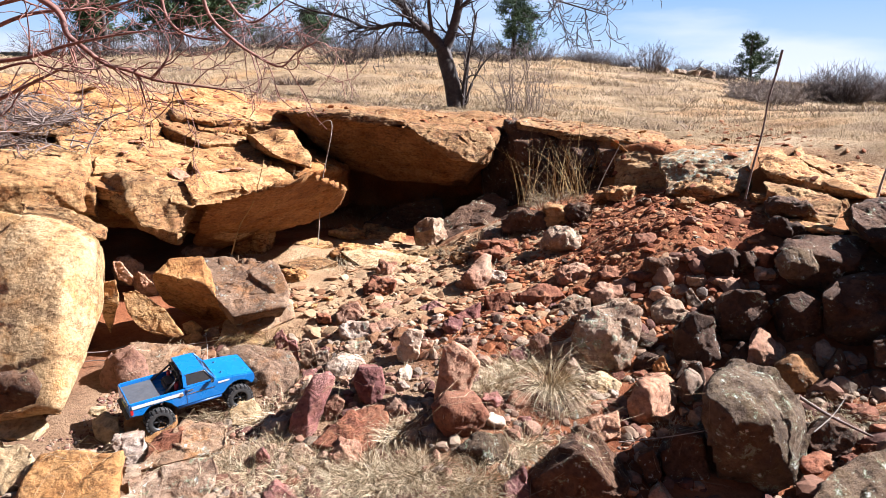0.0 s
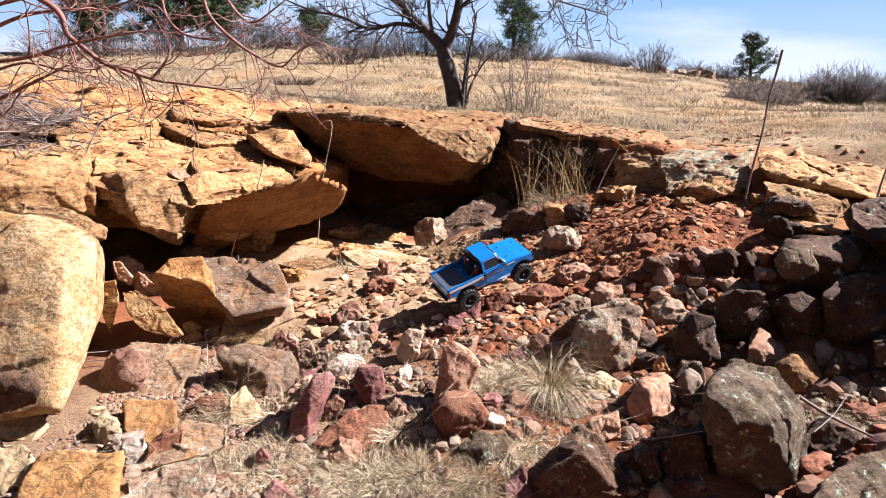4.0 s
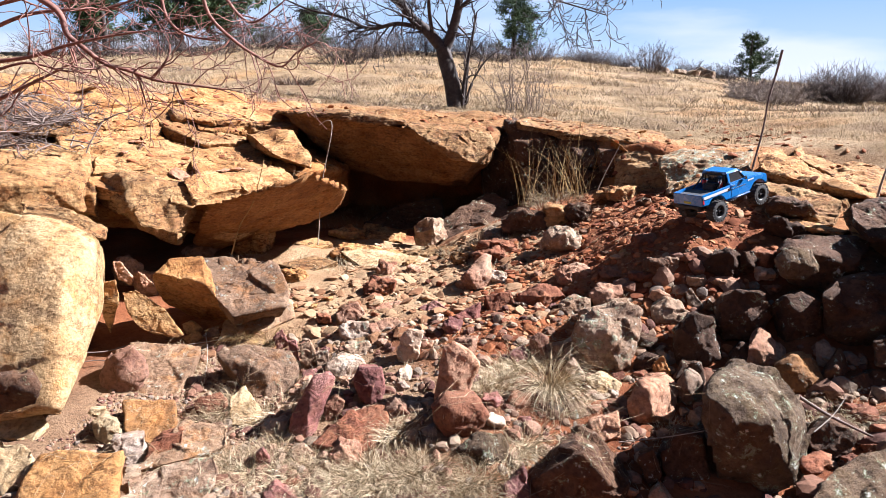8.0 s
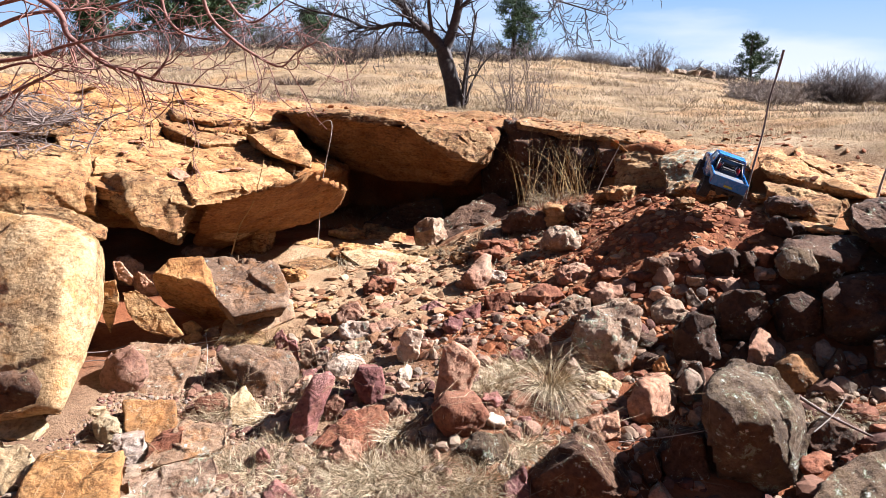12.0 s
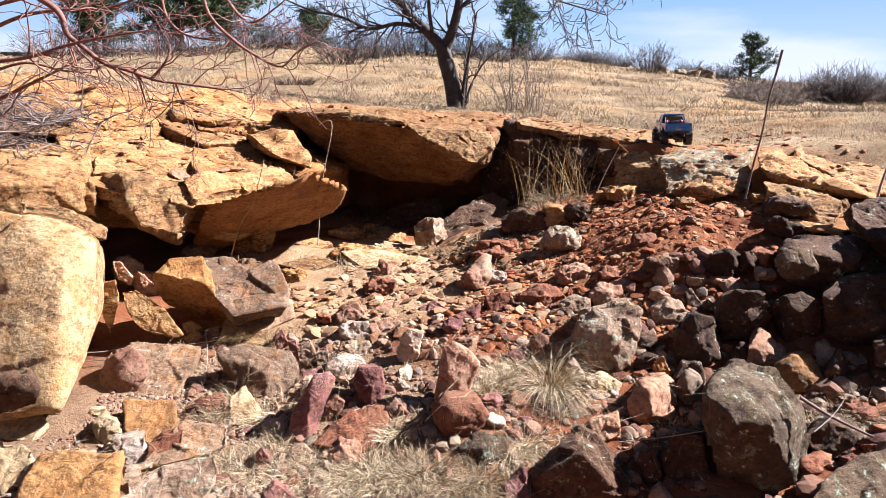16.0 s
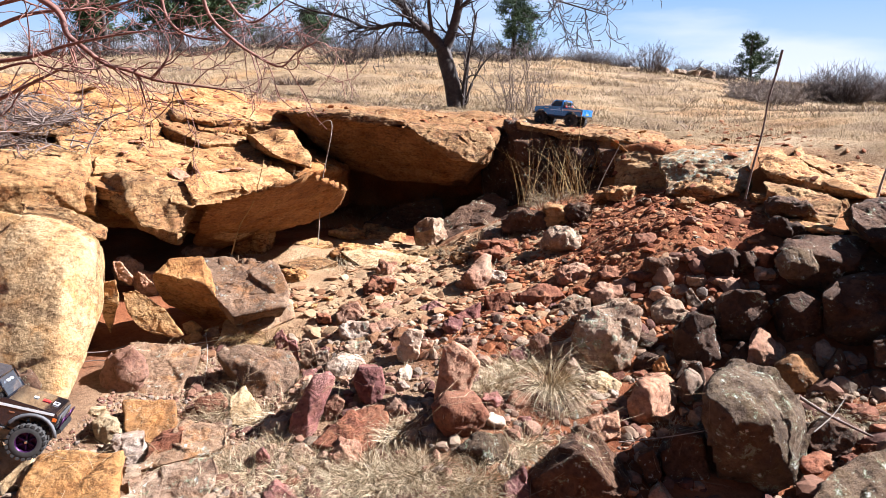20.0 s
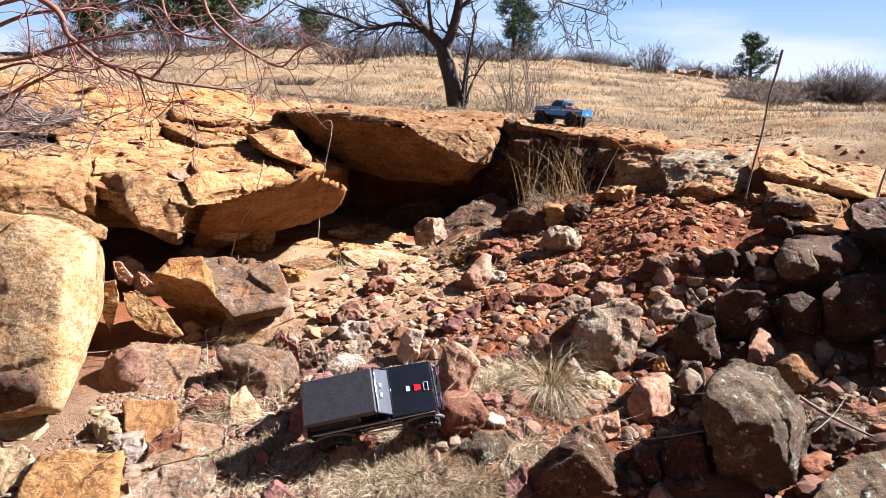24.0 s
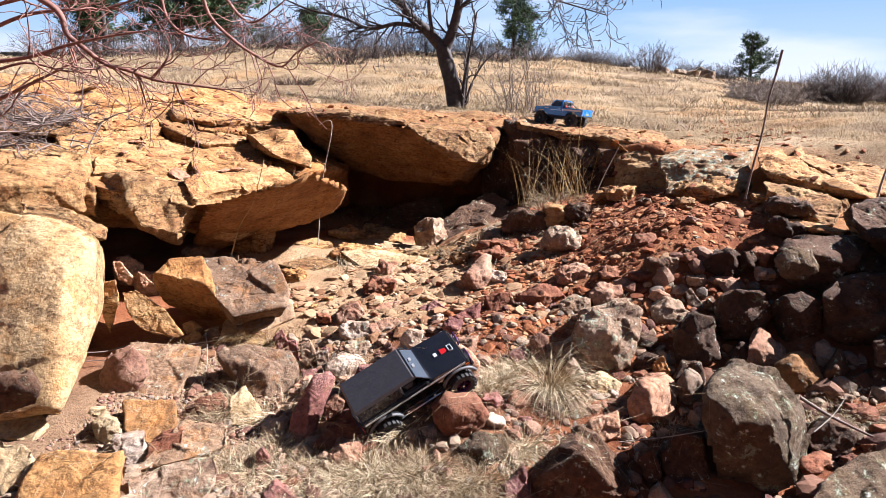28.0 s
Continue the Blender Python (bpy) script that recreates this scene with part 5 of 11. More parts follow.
hewn("rock", (-1.82, 3.76, 0.59), [(-0.055, -0.012, 0.076), (-0.004, -0.014, 0.070), (0.078, -0.047, -0.021), (0.061, -0.060, -0.057), (-0.010, -0.050, -0.030), (-0.081, 0.068, 0.046), (-0.036, 0.066, 0.041), (0.036, 0.033, -0.037), (0.021, 0.020, -0.068), (-0.042, 0.030, -0.045)], PINK, "small reddish rock wedged under the ledge", 620, level=5, sharp=80, amount=0.3, strata=0, crag=0.85, category="rock", group=LOOSE)
hewn("rock", (-1.65, 3.67, 0.55), [(-0.055, 0.004, 0.082), (-0.007, -0.012, 0.054), (0.082, -0.054, -0.018), (0.070, -0.070, -0.046), (-0.003, -0.054, -0.018), (-0.079, 0.084, 0.052), (-0.036, 0.068, 0.028), (0.041, 0.026, -0.034), (0.031, 0.010, -0.058), (-0.033, 0.026, -0.034)], PINK, "small leaning reddish rock under the ledge", 621, level=5, sharp=80, amount=0.3, strata=0, crag=0.85, category="rock", group=LOOSE)
hewn("rock", (-1.42, 3.65, 0.3), [(-0.046, -0.013, 0.027), (0.008, 0.000, 0.046), (0.068, -0.024, 0.011), (0.038, -0.047, -0.021), (-0.024, -0.037, -0.008), (-0.060, 0.047, 0.010), (-0.013, 0.060, 0.026), (0.039, 0.036, -0.004), (0.013, 0.013, -0.031), (-0.041, 0.023, -0.020), (0.038, -0.032, -0.045), (-0.024, -0.022, -0.032), (0.068, -0.009, -0.013)], TAN, "small tan rock lying on dirt", 622, level=5, sharp=80, amount=0.3, strata=0, crag=0.85, category="rock", group=LOOSE)
hewn("rock", (-1.37, 3.55, 0.26), [(-0.057, -0.028, 0.029), (0.021, 0.004, 0.060), (0.066, -0.023, 0.034), (-0.005, -0.058, -0.002), (-0.070, 0.032, -0.028), (-0.001, 0.064, -0.001), (0.037, 0.037, -0.023), (-0.024, 0.002, -0.054), (-0.005, -0.043, -0.026), (-0.057, -0.013, 0.005), (0.066, -0.008, 0.010)], TAN, "small tan rock lying on dirt", 623, level=5, sharp=80, amount=0.3, strata=0, crag=0.85, category="rock", group=LOOSE)
hewn("rock", (-1.29, 3.61, 0.28), [(-0.040, -0.049, -0.005), (-0.021, -0.023, 0.032), (0.046, -0.012, 0.048), (0.054, -0.049, -0.005), (-0.060, 0.031, -0.022), (-0.043, 0.057, 0.010), (0.016, 0.068, 0.023), (0.023, 0.031, -0.022), (-0.040, -0.029, -0.037), (0.054, -0.029, -0.037), (-0.021, -0.003, -0.000)], GREY, "small grey rock by the slab foot", 624, level=5, sharp=80, amount=0.3, strata=0, crag=0.85, category="rock", group=LOOSE)
hewn("rock", (-0.48, 3.46, 0.35), [(-0.071, -0.028, 0.036), (-0.037, -0.014, 0.057), (0.083, -0.014, 0.057), (0.101, -0.050, 0.006), (0.010, -0.072, -0.026), (-0.063, -0.057, -0.004), (-0.075, 0.072, 0.009), (-0.045, 0.086, 0.027), (0.062, 0.086, 0.027), (0.077, 0.050, -0.017), (-0.003, 0.028, -0.045), (-0.068, 0.043, -0.025), (0.010, -0.047, -0.066), (-0.063, -0.032, -0.044), (0.101, -0.025, -0.034)], PALE, "white-capped pale rock in dirt", 625, level=5, sharp=80, amount=0.3, strata=0, crag=0.85, category="rock", group=LOOSE)
hewn("rock", (-0.52, 3.65, 0.37), [(-0.075, -0.048, 0.029), (-0.028, -0.018, 0.072), (0.047, -0.007, 0.088), (0.094, -0.052, 0.024), (0.015, -0.078, -0.013), (-0.054, -0.074, -0.008), (-0.082, 0.072, -0.001), (-0.040, 0.102, 0.036), (0.026, 0.113, 0.050), (0.068, 0.068, -0.005), (-0.002, 0.042, -0.037), (-0.063, 0.046, -0.033), (0.015, -0.048, -0.061), (-0.054, -0.044, -0.056), (0.094, -0.022, -0.024)], PINK, "pinkish tan rock on the slope", 626, level=5, sharp=80, amount=0.3, strata=0, crag=0.85, category="rock", group=LOOSE)
hewn("rock", (-0.3, 3.47, 0.34), [(-0.103, -0.022, 0.060), (0.045, 0.014, 0.085), (0.102, -0.028, 0.056), (0.027, -0.088, 0.014), (-0.080, -0.082, 0.018), (-0.099, 0.078, -0.037), (0.032, 0.114, -0.015), (0.082, 0.072, -0.041), (0.016, 0.012, -0.077), (-0.079, 0.018, -0.073), (0.027, -0.063, -0.026), (-0.080, -0.057, -0.022), (0.102, -0.003, 0.016)], PINK, "flat pinkish slab on the slope", 627, level=5, sharp=80, amount=0.3, strata=0, crag=0.35, category="rock", group=LOOSE)
hewn("rock", (-0.16, 3.13, 0.39), [(-0.062, -0.054, -0.021), (-0.035, -0.036, 0.082), (-0.008, -0.032, 0.106), (0.068, -0.034, 0.095), (0.052, -0.048, 0.014), (0.035, -0.057, -0.037), (-0.025, -0.061, -0.059), (0.001, -0.065, 0.035), (-0.060, 0.056, -0.042), (-0.036, 0.074, 0.046), (-0.012, 0.078, 0.067), (0.056, 0.076, 0.058), (0.041, 0.062, -0.012), (0.027, 0.053, -0.056), (-0.027, 0.049, -0.074), (-0.025, -0.033, -0.103), (0.035, -0.029, -0.081), (-0.062, -0.027, -0.065)], PALE, "upright white block with rough face", 628, level=5, sharp=80, amount=0.3, strata=0, crag=0.85, category="rock", group=LOOSE)
hewn("rock", (-0.48, 3.08, 0.3), [(-0.079, -0.062, 0.018), (-0.063, -0.037, 0.048), (-0.028, -0.017, 0.072), (0.094, -0.021, 0.067), (0.121, -0.055, 0.027), (0.047, -0.097, -0.023), (-0.008, -0.097, -0.023), (0.022, -0.075, 0.035), (-0.090, 0.078, -0.015), (-0.075, 0.103, 0.010), (-0.043, 0.123, 0.030), (0.067, 0.119, 0.027), (0.091, 0.085, -0.008), (0.024, 0.043, -0.051), (-0.026, 0.043, -0.051), (0.047, -0.062, -0.073), (-0.008, -0.062, -0.073), (-0.079, -0.027, -0.032)], PALE, "white lichen-crusted rock in rubble", 629, level=5, sharp=80, amount=0.3, strata=0, crag=0.85, category="rock", group=LOOSE)
hewn("rock", (-0.32, 2.79, 0.33), [(-0.067, -0.035, 0.053), (-0.049, -0.014, 0.105), (0.055, -0.015, 0.102), (0.070, -0.042, 0.035), (0.056, -0.066, -0.023), (0.008, -0.078, -0.054), (-0.046, -0.064, -0.018), (0.010, -0.081, 0.027), (-0.072, 0.085, 0.020), (-0.056, 0.106, 0.064), (0.037, 0.105, 0.062), (0.051, 0.078, 0.004), (0.039, 0.054, -0.045), (-0.005, 0.042, -0.072), (-0.054, 0.056, -0.042), (0.008, -0.048, -0.102), (0.056, -0.036, -0.071), (-0.046, -0.034, -0.066)], PURPLE, "square purplish pink block", 630, level=5, sharp=80, amount=0.3, strata=0, crag=0.85, category="rock", group=LOOSE)
hewn("slab", (-0.56, 2.63, 0.31), [(-0.077, -0.078, -0.035), (-0.053, -0.050, 0.011), (0.015, 0.024, 0.128), (0.089, 0.041, 0.156), (0.121, 0.024, 0.128), (0.076, -0.018, 0.061), (0.056, -0.067, -0.016), (0.015, -0.111, -0.088), (-0.055, -0.103, -0.075), (0.015, -0.098, 0.017), (-0.090, 0.042, -0.056), (-0.068, 0.070, -0.017), (-0.006, 0.144, 0.084), (0.060, 0.161, 0.108), (0.089, 0.144, 0.084), (0.048, 0.102, 0.027), (0.030, 0.053, -0.040), (-0.008, 0.009, -0.102), (-0.071, 0.017, -0.090), (0.015, -0.081, -0.136), (-0.055, -0.073, -0.123), (-0.077, -0.048, -0.083)], PURPLE, "long purplish slab leaning on rubble", 631, level=5, sharp=80, amount=0.3, strata=0.15, crag=0.35, category="slab", group=LOOSE)
hewn("rock", (-0.47, 2.7, 0.27), [(-0.038, -0.034, 0.023), (0.013, -0.011, 0.072), (0.057, -0.024, 0.045), (0.023, -0.048, -0.008), (-0.029, -0.058, -0.029), (-0.046, 0.046, 0.003), (-0.000, 0.069, 0.045), (0.039, 0.056, 0.021), (0.008, 0.032, -0.024), (-0.038, 0.022, -0.042), (-0.029, -0.038, -0.061), (0.023, -0.028, -0.040), (-0.038, -0.014, -0.009)], PINK, "small rounded tan rock beside the purple slab", 632, level=5, sharp=80, amount=0.3, strata=0, crag=0.85, category="rock", group=LOOSE)
hewn("slab", (-0.34, 2.54, 0.22), [(-0.176, -0.096, 0.028), (-0.048, 0.058, 0.097), (0.094, 0.094, 0.112), (0.119, 0.008, 0.074), (0.083, -0.106, 0.024), (0.023, -0.130, 0.013), (-0.168, 0.004, -0.063), (-0.052, 0.158, -0.004), (0.075, 0.194, 0.010), (0.097, 0.108, -0.023), (0.064, -0.006, -0.067), (0.010, -0.030, -0.076), (0.023, -0.105, -0.027), (0.083, -0.081, -0.016), (-0.176, -0.071, -0.012)], RED, "flat purplish red slab set in the ground", 633, level=6, sharp=80, amount=0.3, strata=0.15, crag=0.35, category="slab", group=LOOSE)
hewn("rock", (-0.38, 2.39, 0.23), [(-0.055, -0.036, 0.025), (-0.019, -0.009, 0.057), (0.060, -0.015, 0.049), (0.078, -0.050, 0.007), (0.022, -0.070, -0.016), (-0.040, -0.066, -0.012), (0.020, -0.057, 0.035), (-0.064, 0.074, -0.003), (-0.032, 0.101, 0.024), (0.039, 0.095, 0.017), (0.055, 0.060, -0.018), (0.005, 0.040, -0.039), (-0.051, 0.044, -0.035), (0.022, -0.043, -0.060), (-0.040, -0.039, -0.056), (0.078, -0.023, -0.037)], PINK, "pinkish rock with sandy top", 634, level=5, sharp=80, amount=0.3, strata=0, crag=0.85, category="rock", group=LOOSE)
hewn("rock", (-0.19, 2.63, 0.3), [(-0.053, -0.031, 0.027), (-0.007, -0.007, 0.068), (0.045, -0.024, 0.038), (0.064, -0.047, -0.001), (0.006, -0.056, -0.017), (-0.043, -0.052, -0.009), (0.002, -0.049, 0.040), (-0.054, 0.069, 0.000), (-0.013, 0.093, 0.036), (0.034, 0.076, 0.011), (0.051, 0.053, -0.023), (-0.001, 0.044, -0.037), (-0.044, 0.048, -0.030), (0.006, -0.031, -0.057), (-0.043, -0.027, -0.049), (0.064, -0.022, -0.041)], PINK, "tan rounded rock on dirt", 635, level=5, sharp=80, amount=0.3, strata=0, crag=0.85, category="rock", group=LOOSE)
hewn("rock", (-0.69, 2.36, 0.22), [(-0.022, -0.019, 0.040), (0.007, -0.013, 0.063), (0.033, -0.022, 0.030), (0.025, -0.037, -0.027), (-0.013, -0.032, -0.007), (-0.035, 0.041, 0.022), (-0.009, 0.047, 0.042), (0.014, 0.038, 0.014), (0.007, 0.023, -0.036), (-0.027, 0.028, -0.018), (0.025, -0.022, -0.051), (-0.013, -0.017, -0.031), (0.033, -0.007, 0.006)], PURPLE, "small dark purple upright stone", 636, level=5, sharp=80, amount=0.3, strata=0, crag=0.85, category="rock", group=LOOSE)
hewn("rock", (-0.56, 2.25, 0.17), [(-0.040, -0.020, 0.033), (-0.001, 0.005, 0.050), (0.049, -0.006, 0.043), (0.043, -0.035, 0.022), (-0.011, -0.039, 0.020), (-0.048, 0.040, -0.024), (-0.013, 0.065, -0.009), (0.031, 0.054, -0.015), (0.026, 0.025, -0.033), (-0.023, 0.021, -0.035), (-0.011, -0.024, -0.004), (0.043, -0.020, -0.002), (-0.040, -0.005, 0.009)], RED, "small orange-red stone in grass", 637, level=5, sharp=80, amount=0.3, strata=0, crag=0.35, category="rock", group=LOOSE)
hewn("rock", (-0.55, 2.42, 0.22), [(-0.044, -0.018, 0.020), (0.009, -0.004, 0.036), (0.046, -0.019, 0.018), (0.032, -0.044, -0.011), (-0.025, -0.044, -0.011), (-0.051, 0.042, 0.004), (-0.004, 0.056, 0.018), (0.029, 0.041, 0.002), (0.016, 0.016, -0.023), (-0.034, 0.016, -0.023), (0.032, -0.029, -0.035), (-0.025, -0.029, -0.035), (0.046, -0.004, -0.006)], GREY, "small grey lichened stone in grass", 638, level=5, sharp=80, amount=0.3, strata=0, crag=0.85, category="rock", group=LOOSE)
hewn("rock", (-0.69, 2.23, 0.17), [(-0.029, -0.024, 0.030), (0.015, -0.006, 0.048), (0.038, -0.032, 0.022), (0.001, -0.041, 0.013), (-0.041, 0.036, -0.027), (-0.003, 0.054, -0.011), (0.018, 0.028, -0.034), (-0.015, 0.019, -0.041), (0.001, -0.026, -0.011), (0.038, -0.017, -0.002), (-0.029, -0.009, 0.006)], PINK, "small pinkish stone in grass", 639, level=5, sharp=80, amount=0.3, strata=0, crag=0.85, category="rock", group=LOOSE)
hewn("rock", (-0.57, 2.17, 0.17), [(-0.064, -0.021, 0.046), (-0.028, 0.005, 0.077), (0.086, -0.039, 0.025), (0.071, -0.069, -0.011), (-0.056, -0.063, -0.004), (-0.081, 0.079, 0.018), (-0.049, 0.105, 0.045), (0.054, 0.061, -0.000), (0.040, 0.031, -0.031), (-0.075, 0.037, -0.025), (0.071, -0.044, -0.051), (-0.056, -0.038, -0.044), (0.086, -0.014, -0.015)], PURPLE, "dark purple rock with pale lit edge", 640, level=5, sharp=80, amount=0.3, strata=0, crag=0.85, category="rock", group=LOOSE)
hewn("rock", (-0.87, 3.45, 0.3), [(-0.034, -0.025, 0.029), (0.016, -0.009, 0.071), (0.048, -0.033, 0.006), (-0.011, -0.046, -0.030), (-0.045, 0.045, 0.010), (-0.001, 0.061, 0.046), (0.027, 0.037, -0.010), (-0.025, 0.024, -0.041), (-0.011, -0.028, -0.058), (0.048, -0.015, -0.022), (-0.034, -0.007, 0.001)], PURPLE, "small purple rock at the slab foot", 641, level=5, sharp=80, amount=0.3, strata=0, crag=0.85, category="rock", group=LOOSE)
hewn("rock", (-0.78, 3.33, 0.28), [(-0.020, -0.014, 0.074), (0.024, -0.014, 0.074), (0.042, -0.039, -0.022), (-0.002, -0.042, -0.033), (-0.031, 0.056, 0.049), (0.007, 0.056, 0.049), (0.023, 0.031, -0.033), (-0.015, 0.028, -0.042), (-0.002, -0.025, -0.061), (0.042, -0.022, -0.050), (-0.020, 0.004, 0.046)], PURPLE, "narrow dark purple rock standing in rubble", 642, level=5, sharp=80, amount=0.3, strata=0, crag=0.85, category="rock", group=LOOSE)
hewn("rock", (-0.69, 3.26, 0.29), [(-0.031, -0.007, 0.057), (0.014, 0.007, 0.088), (0.057, -0.031, 0.006), (0.014, -0.055, -0.045), (-0.021, -0.043, -0.020), (-0.039, 0.063, 0.034), (-0.000, 0.077, 0.061), (0.038, 0.039, -0.010), (-0.000, 0.015, -0.054), (-0.031, 0.027, -0.032), (0.014, -0.037, -0.073), (-0.021, -0.025, -0.048), (0.057, -0.013, -0.022)], GREY, "small grey rock in rubble", 643, level=5, sharp=80, amount=0.3, strata=0, crag=0.85, category="rock", group=LOOSE)
hewn("rock", (-0.61, 3.25, 0.27), [(-0.039, -0.020, 0.044), (0.028, -0.010, 0.061), (0.046, -0.045, -0.000), (-0.018, -0.055, -0.018), (-0.048, 0.060, 0.021), (0.012, 0.070, 0.035), (0.027, 0.035, -0.017), (-0.029, 0.025, -0.032), (-0.018, -0.035, -0.050), (0.046, -0.025, -0.032), (-0.039, 0.000, 0.012)], GREY, "grey rounded rock in rubble", 644, level=5, sharp=80, amount=0.3, strata=0, crag=0.85, category="rock", group=LOOSE)
hewn("rock", (-0.43, 3.29, 0.29), [(-0.076, -0.017, 0.050), (0.036, 0.015, 0.077), (0.074, -0.032, 0.037), (-0.019, -0.074, 0.002), (-0.076, 0.063, -0.028), (0.023, 0.095, -0.004), (0.057, 0.048, -0.038), (-0.026, 0.006, -0.068), (-0.019, -0.054, -0.030), (0.074, -0.012, 0.005), (-0.076, 0.003, 0.018)], GREY, "grey-green flat rock in rubble", 645, level=5, sharp=80, amount=0.3, strata=0, crag=0.85, category="rock", group=LOOSE)
hewn("slab", (0.05, 2.7, 0.43), [(-0.088, -0.076, -0.073), (-0.050, -0.022, 0.141), (-0.003, -0.018, 0.157), (0.072, -0.030, 0.109), (0.101, -0.040, 0.071), (0.063, -0.068, -0.043), (-0.059, -0.085, -0.111), (-0.013, -0.091, -0.002), (-0.076, 0.044, -0.087), (-0.042, 0.098, 0.096), (0.000, 0.102, 0.110), (0.068, 0.090, 0.069), (0.093, 0.080, 0.036), (0.059, 0.052, -0.062), (-0.051, 0.035, -0.121), (-0.059, -0.055, -0.159), (-0.088, -0.046, -0.121), (0.063, -0.038, -0.091)], PINK, "upright reddish slab with pale streak", 646, level=5, sharp=80, amount=0.3, strata=0.15, crag=0.35, category="slab", group=LOOSE)
hewn("boulder", (0.07, 2.52, 0.32), [(-0.114, -0.058, 0.074), (-0.061, -0.046, 0.123), (0.058, -0.047, 0.118), (0.120, -0.065, 0.044), (0.102, -0.074, 0.009), (0.010, -0.090, -0.057), (-0.057, -0.088, -0.046), (-0.105, -0.072, 0.018), (-0.046, -0.111, 0.086), (0.063, -0.096, 0.055), (-0.102, 0.122, 0.023), (-0.053, 0.134, 0.066), (0.058, 0.133, 0.062), (0.115, 0.115, -0.003), (0.099, 0.106, -0.032), (0.013, 0.090, -0.089), (-0.049, 0.092, -0.080), (-0.094, 0.108, -0.025), (0.010, -0.045, -0.107), (-0.057, -0.043, -0.096), (0.102, -0.029, -0.041)], RED, "angular red boulder with chipped edges", 647, level=5, sharp=80, amount=0.3, strata=0, crag=0.85, category="boulder", group=LOOSE)
hewn("rock", (0.16, 2.4, 0.2), [(-0.113, -0.053, 0.080), (-0.043, -0.012, 0.122), (0.070, -0.006, 0.128), (0.095, -0.045, 0.088), (0.069, -0.084, 0.049), (-0.009, -0.117, 0.017), (-0.075, -0.075, 0.058), (-0.011, -0.100, 0.096), (-0.094, 0.107, -0.072), (-0.030, 0.148, -0.037), (0.074, 0.154, -0.031), (0.097, 0.115, -0.065), (0.074, 0.076, -0.099), (0.002, 0.043, -0.127), (-0.059, 0.085, -0.091), (-0.009, -0.077, -0.033), (0.069, -0.044, -0.001), (-0.075, -0.035, 0.008)], MOSSY, "dark mossy rock in the grass", 648, level=5, sharp=80, amount=0.3, strata=0, crag=0.85, category="rock", group=LOOSE)
hewn("slab", (-0.09, 2.19, 0.14), [(-0.116, -0.062, 0.046), (-0.040, 0.008, 0.086), (0.086, 0.023, 0.095), (0.134, -0.044, 0.056), (0.121, -0.098, 0.025), (-0.094, -0.098, 0.025), (-0.108, 0.058, -0.067), (-0.039, 0.128, -0.032), (0.076, 0.143, -0.025), (0.119, 0.076, -0.058), (0.108, 0.022, -0.085), (-0.088, 0.022, -0.085), (0.121, -0.068, -0.023), (-0.094, -0.068, -0.023), (-0.116, -0.032, -0.002)], PURPLE, "flat purplish slab at the near edge", 649, level=6, sharp=80, amount=0.3, strata=0.15, crag=0.35, category="slab", group=LOOSE)
hewn("rock", (0.27, 2.21, 0.17), [(-0.050, -0.026, 0.058), (0.028, 0.013, 0.115), (0.039, -0.048, 0.027), (0.010, -0.086, -0.027), (-0.053, -0.086, -0.027), (-0.033, 0.094, 0.024), (0.038, 0.133, 0.073), (0.048, 0.072, -0.003), (0.022, 0.034, -0.049), (-0.036, 0.034, -0.049), (0.010, -0.056, -0.075), (-0.053, -0.056, -0.075), (0.039, -0.018, -0.021)], PURPLE, "purplish rock at the near edge", 650, level=5, sharp=80, amount=0.3, strata=0, crag=0.85, category="rock", group=LOOSE)
hewn("rock", (0.34, 2.82, 0.31), [(-0.046, -0.027, 0.035), (0.053, 0.023, 0.069), (0.042, -0.038, 0.027), (-0.040, -0.066, 0.007), (-0.033, 0.043, -0.032), (0.055, 0.093, -0.002), (0.045, 0.032, -0.039), (-0.027, 0.004, -0.055), (-0.040, -0.048, -0.021), (0.042, -0.021, -0.001), (-0.046, -0.009, 0.007)], PINK, "flat pinkish stone under the grass", 651, level=5, sharp=80, amount=0.3, strata=0, crag=0.35, category="rock", group=LOOSE)
hewn("boulder", (0.54, 2.31, 0.2), [(-0.250, -0.128, 0.051), (-0.055, -0.027, 0.162), (0.039, 0.011, 0.125), (0.161, -0.050, -0.009), (0.117, -0.124, -0.076), (-0.187, -0.167, -0.070), (-0.046, -0.154, 0.177), (0.056, -0.193, 0.056), (-0.191, 0.112, -0.011), (-0.005, 0.213, 0.084), (0.083, 0.251, 0.052), (0.202, 0.190, -0.063), (0.161, 0.116, -0.121), (-0.130, 0.073, -0.116), (0.117, -0.064, -0.126), (-0.187, -0.107, -0.120), (0.161, 0.010, -0.059)], BROWN, "dark wedge-shaped brown boulder with a lit ridge", 652, level=6, sharp=80, amount=0.3, strata=0, crag=0.85, category="boulder", group=LOOSE)
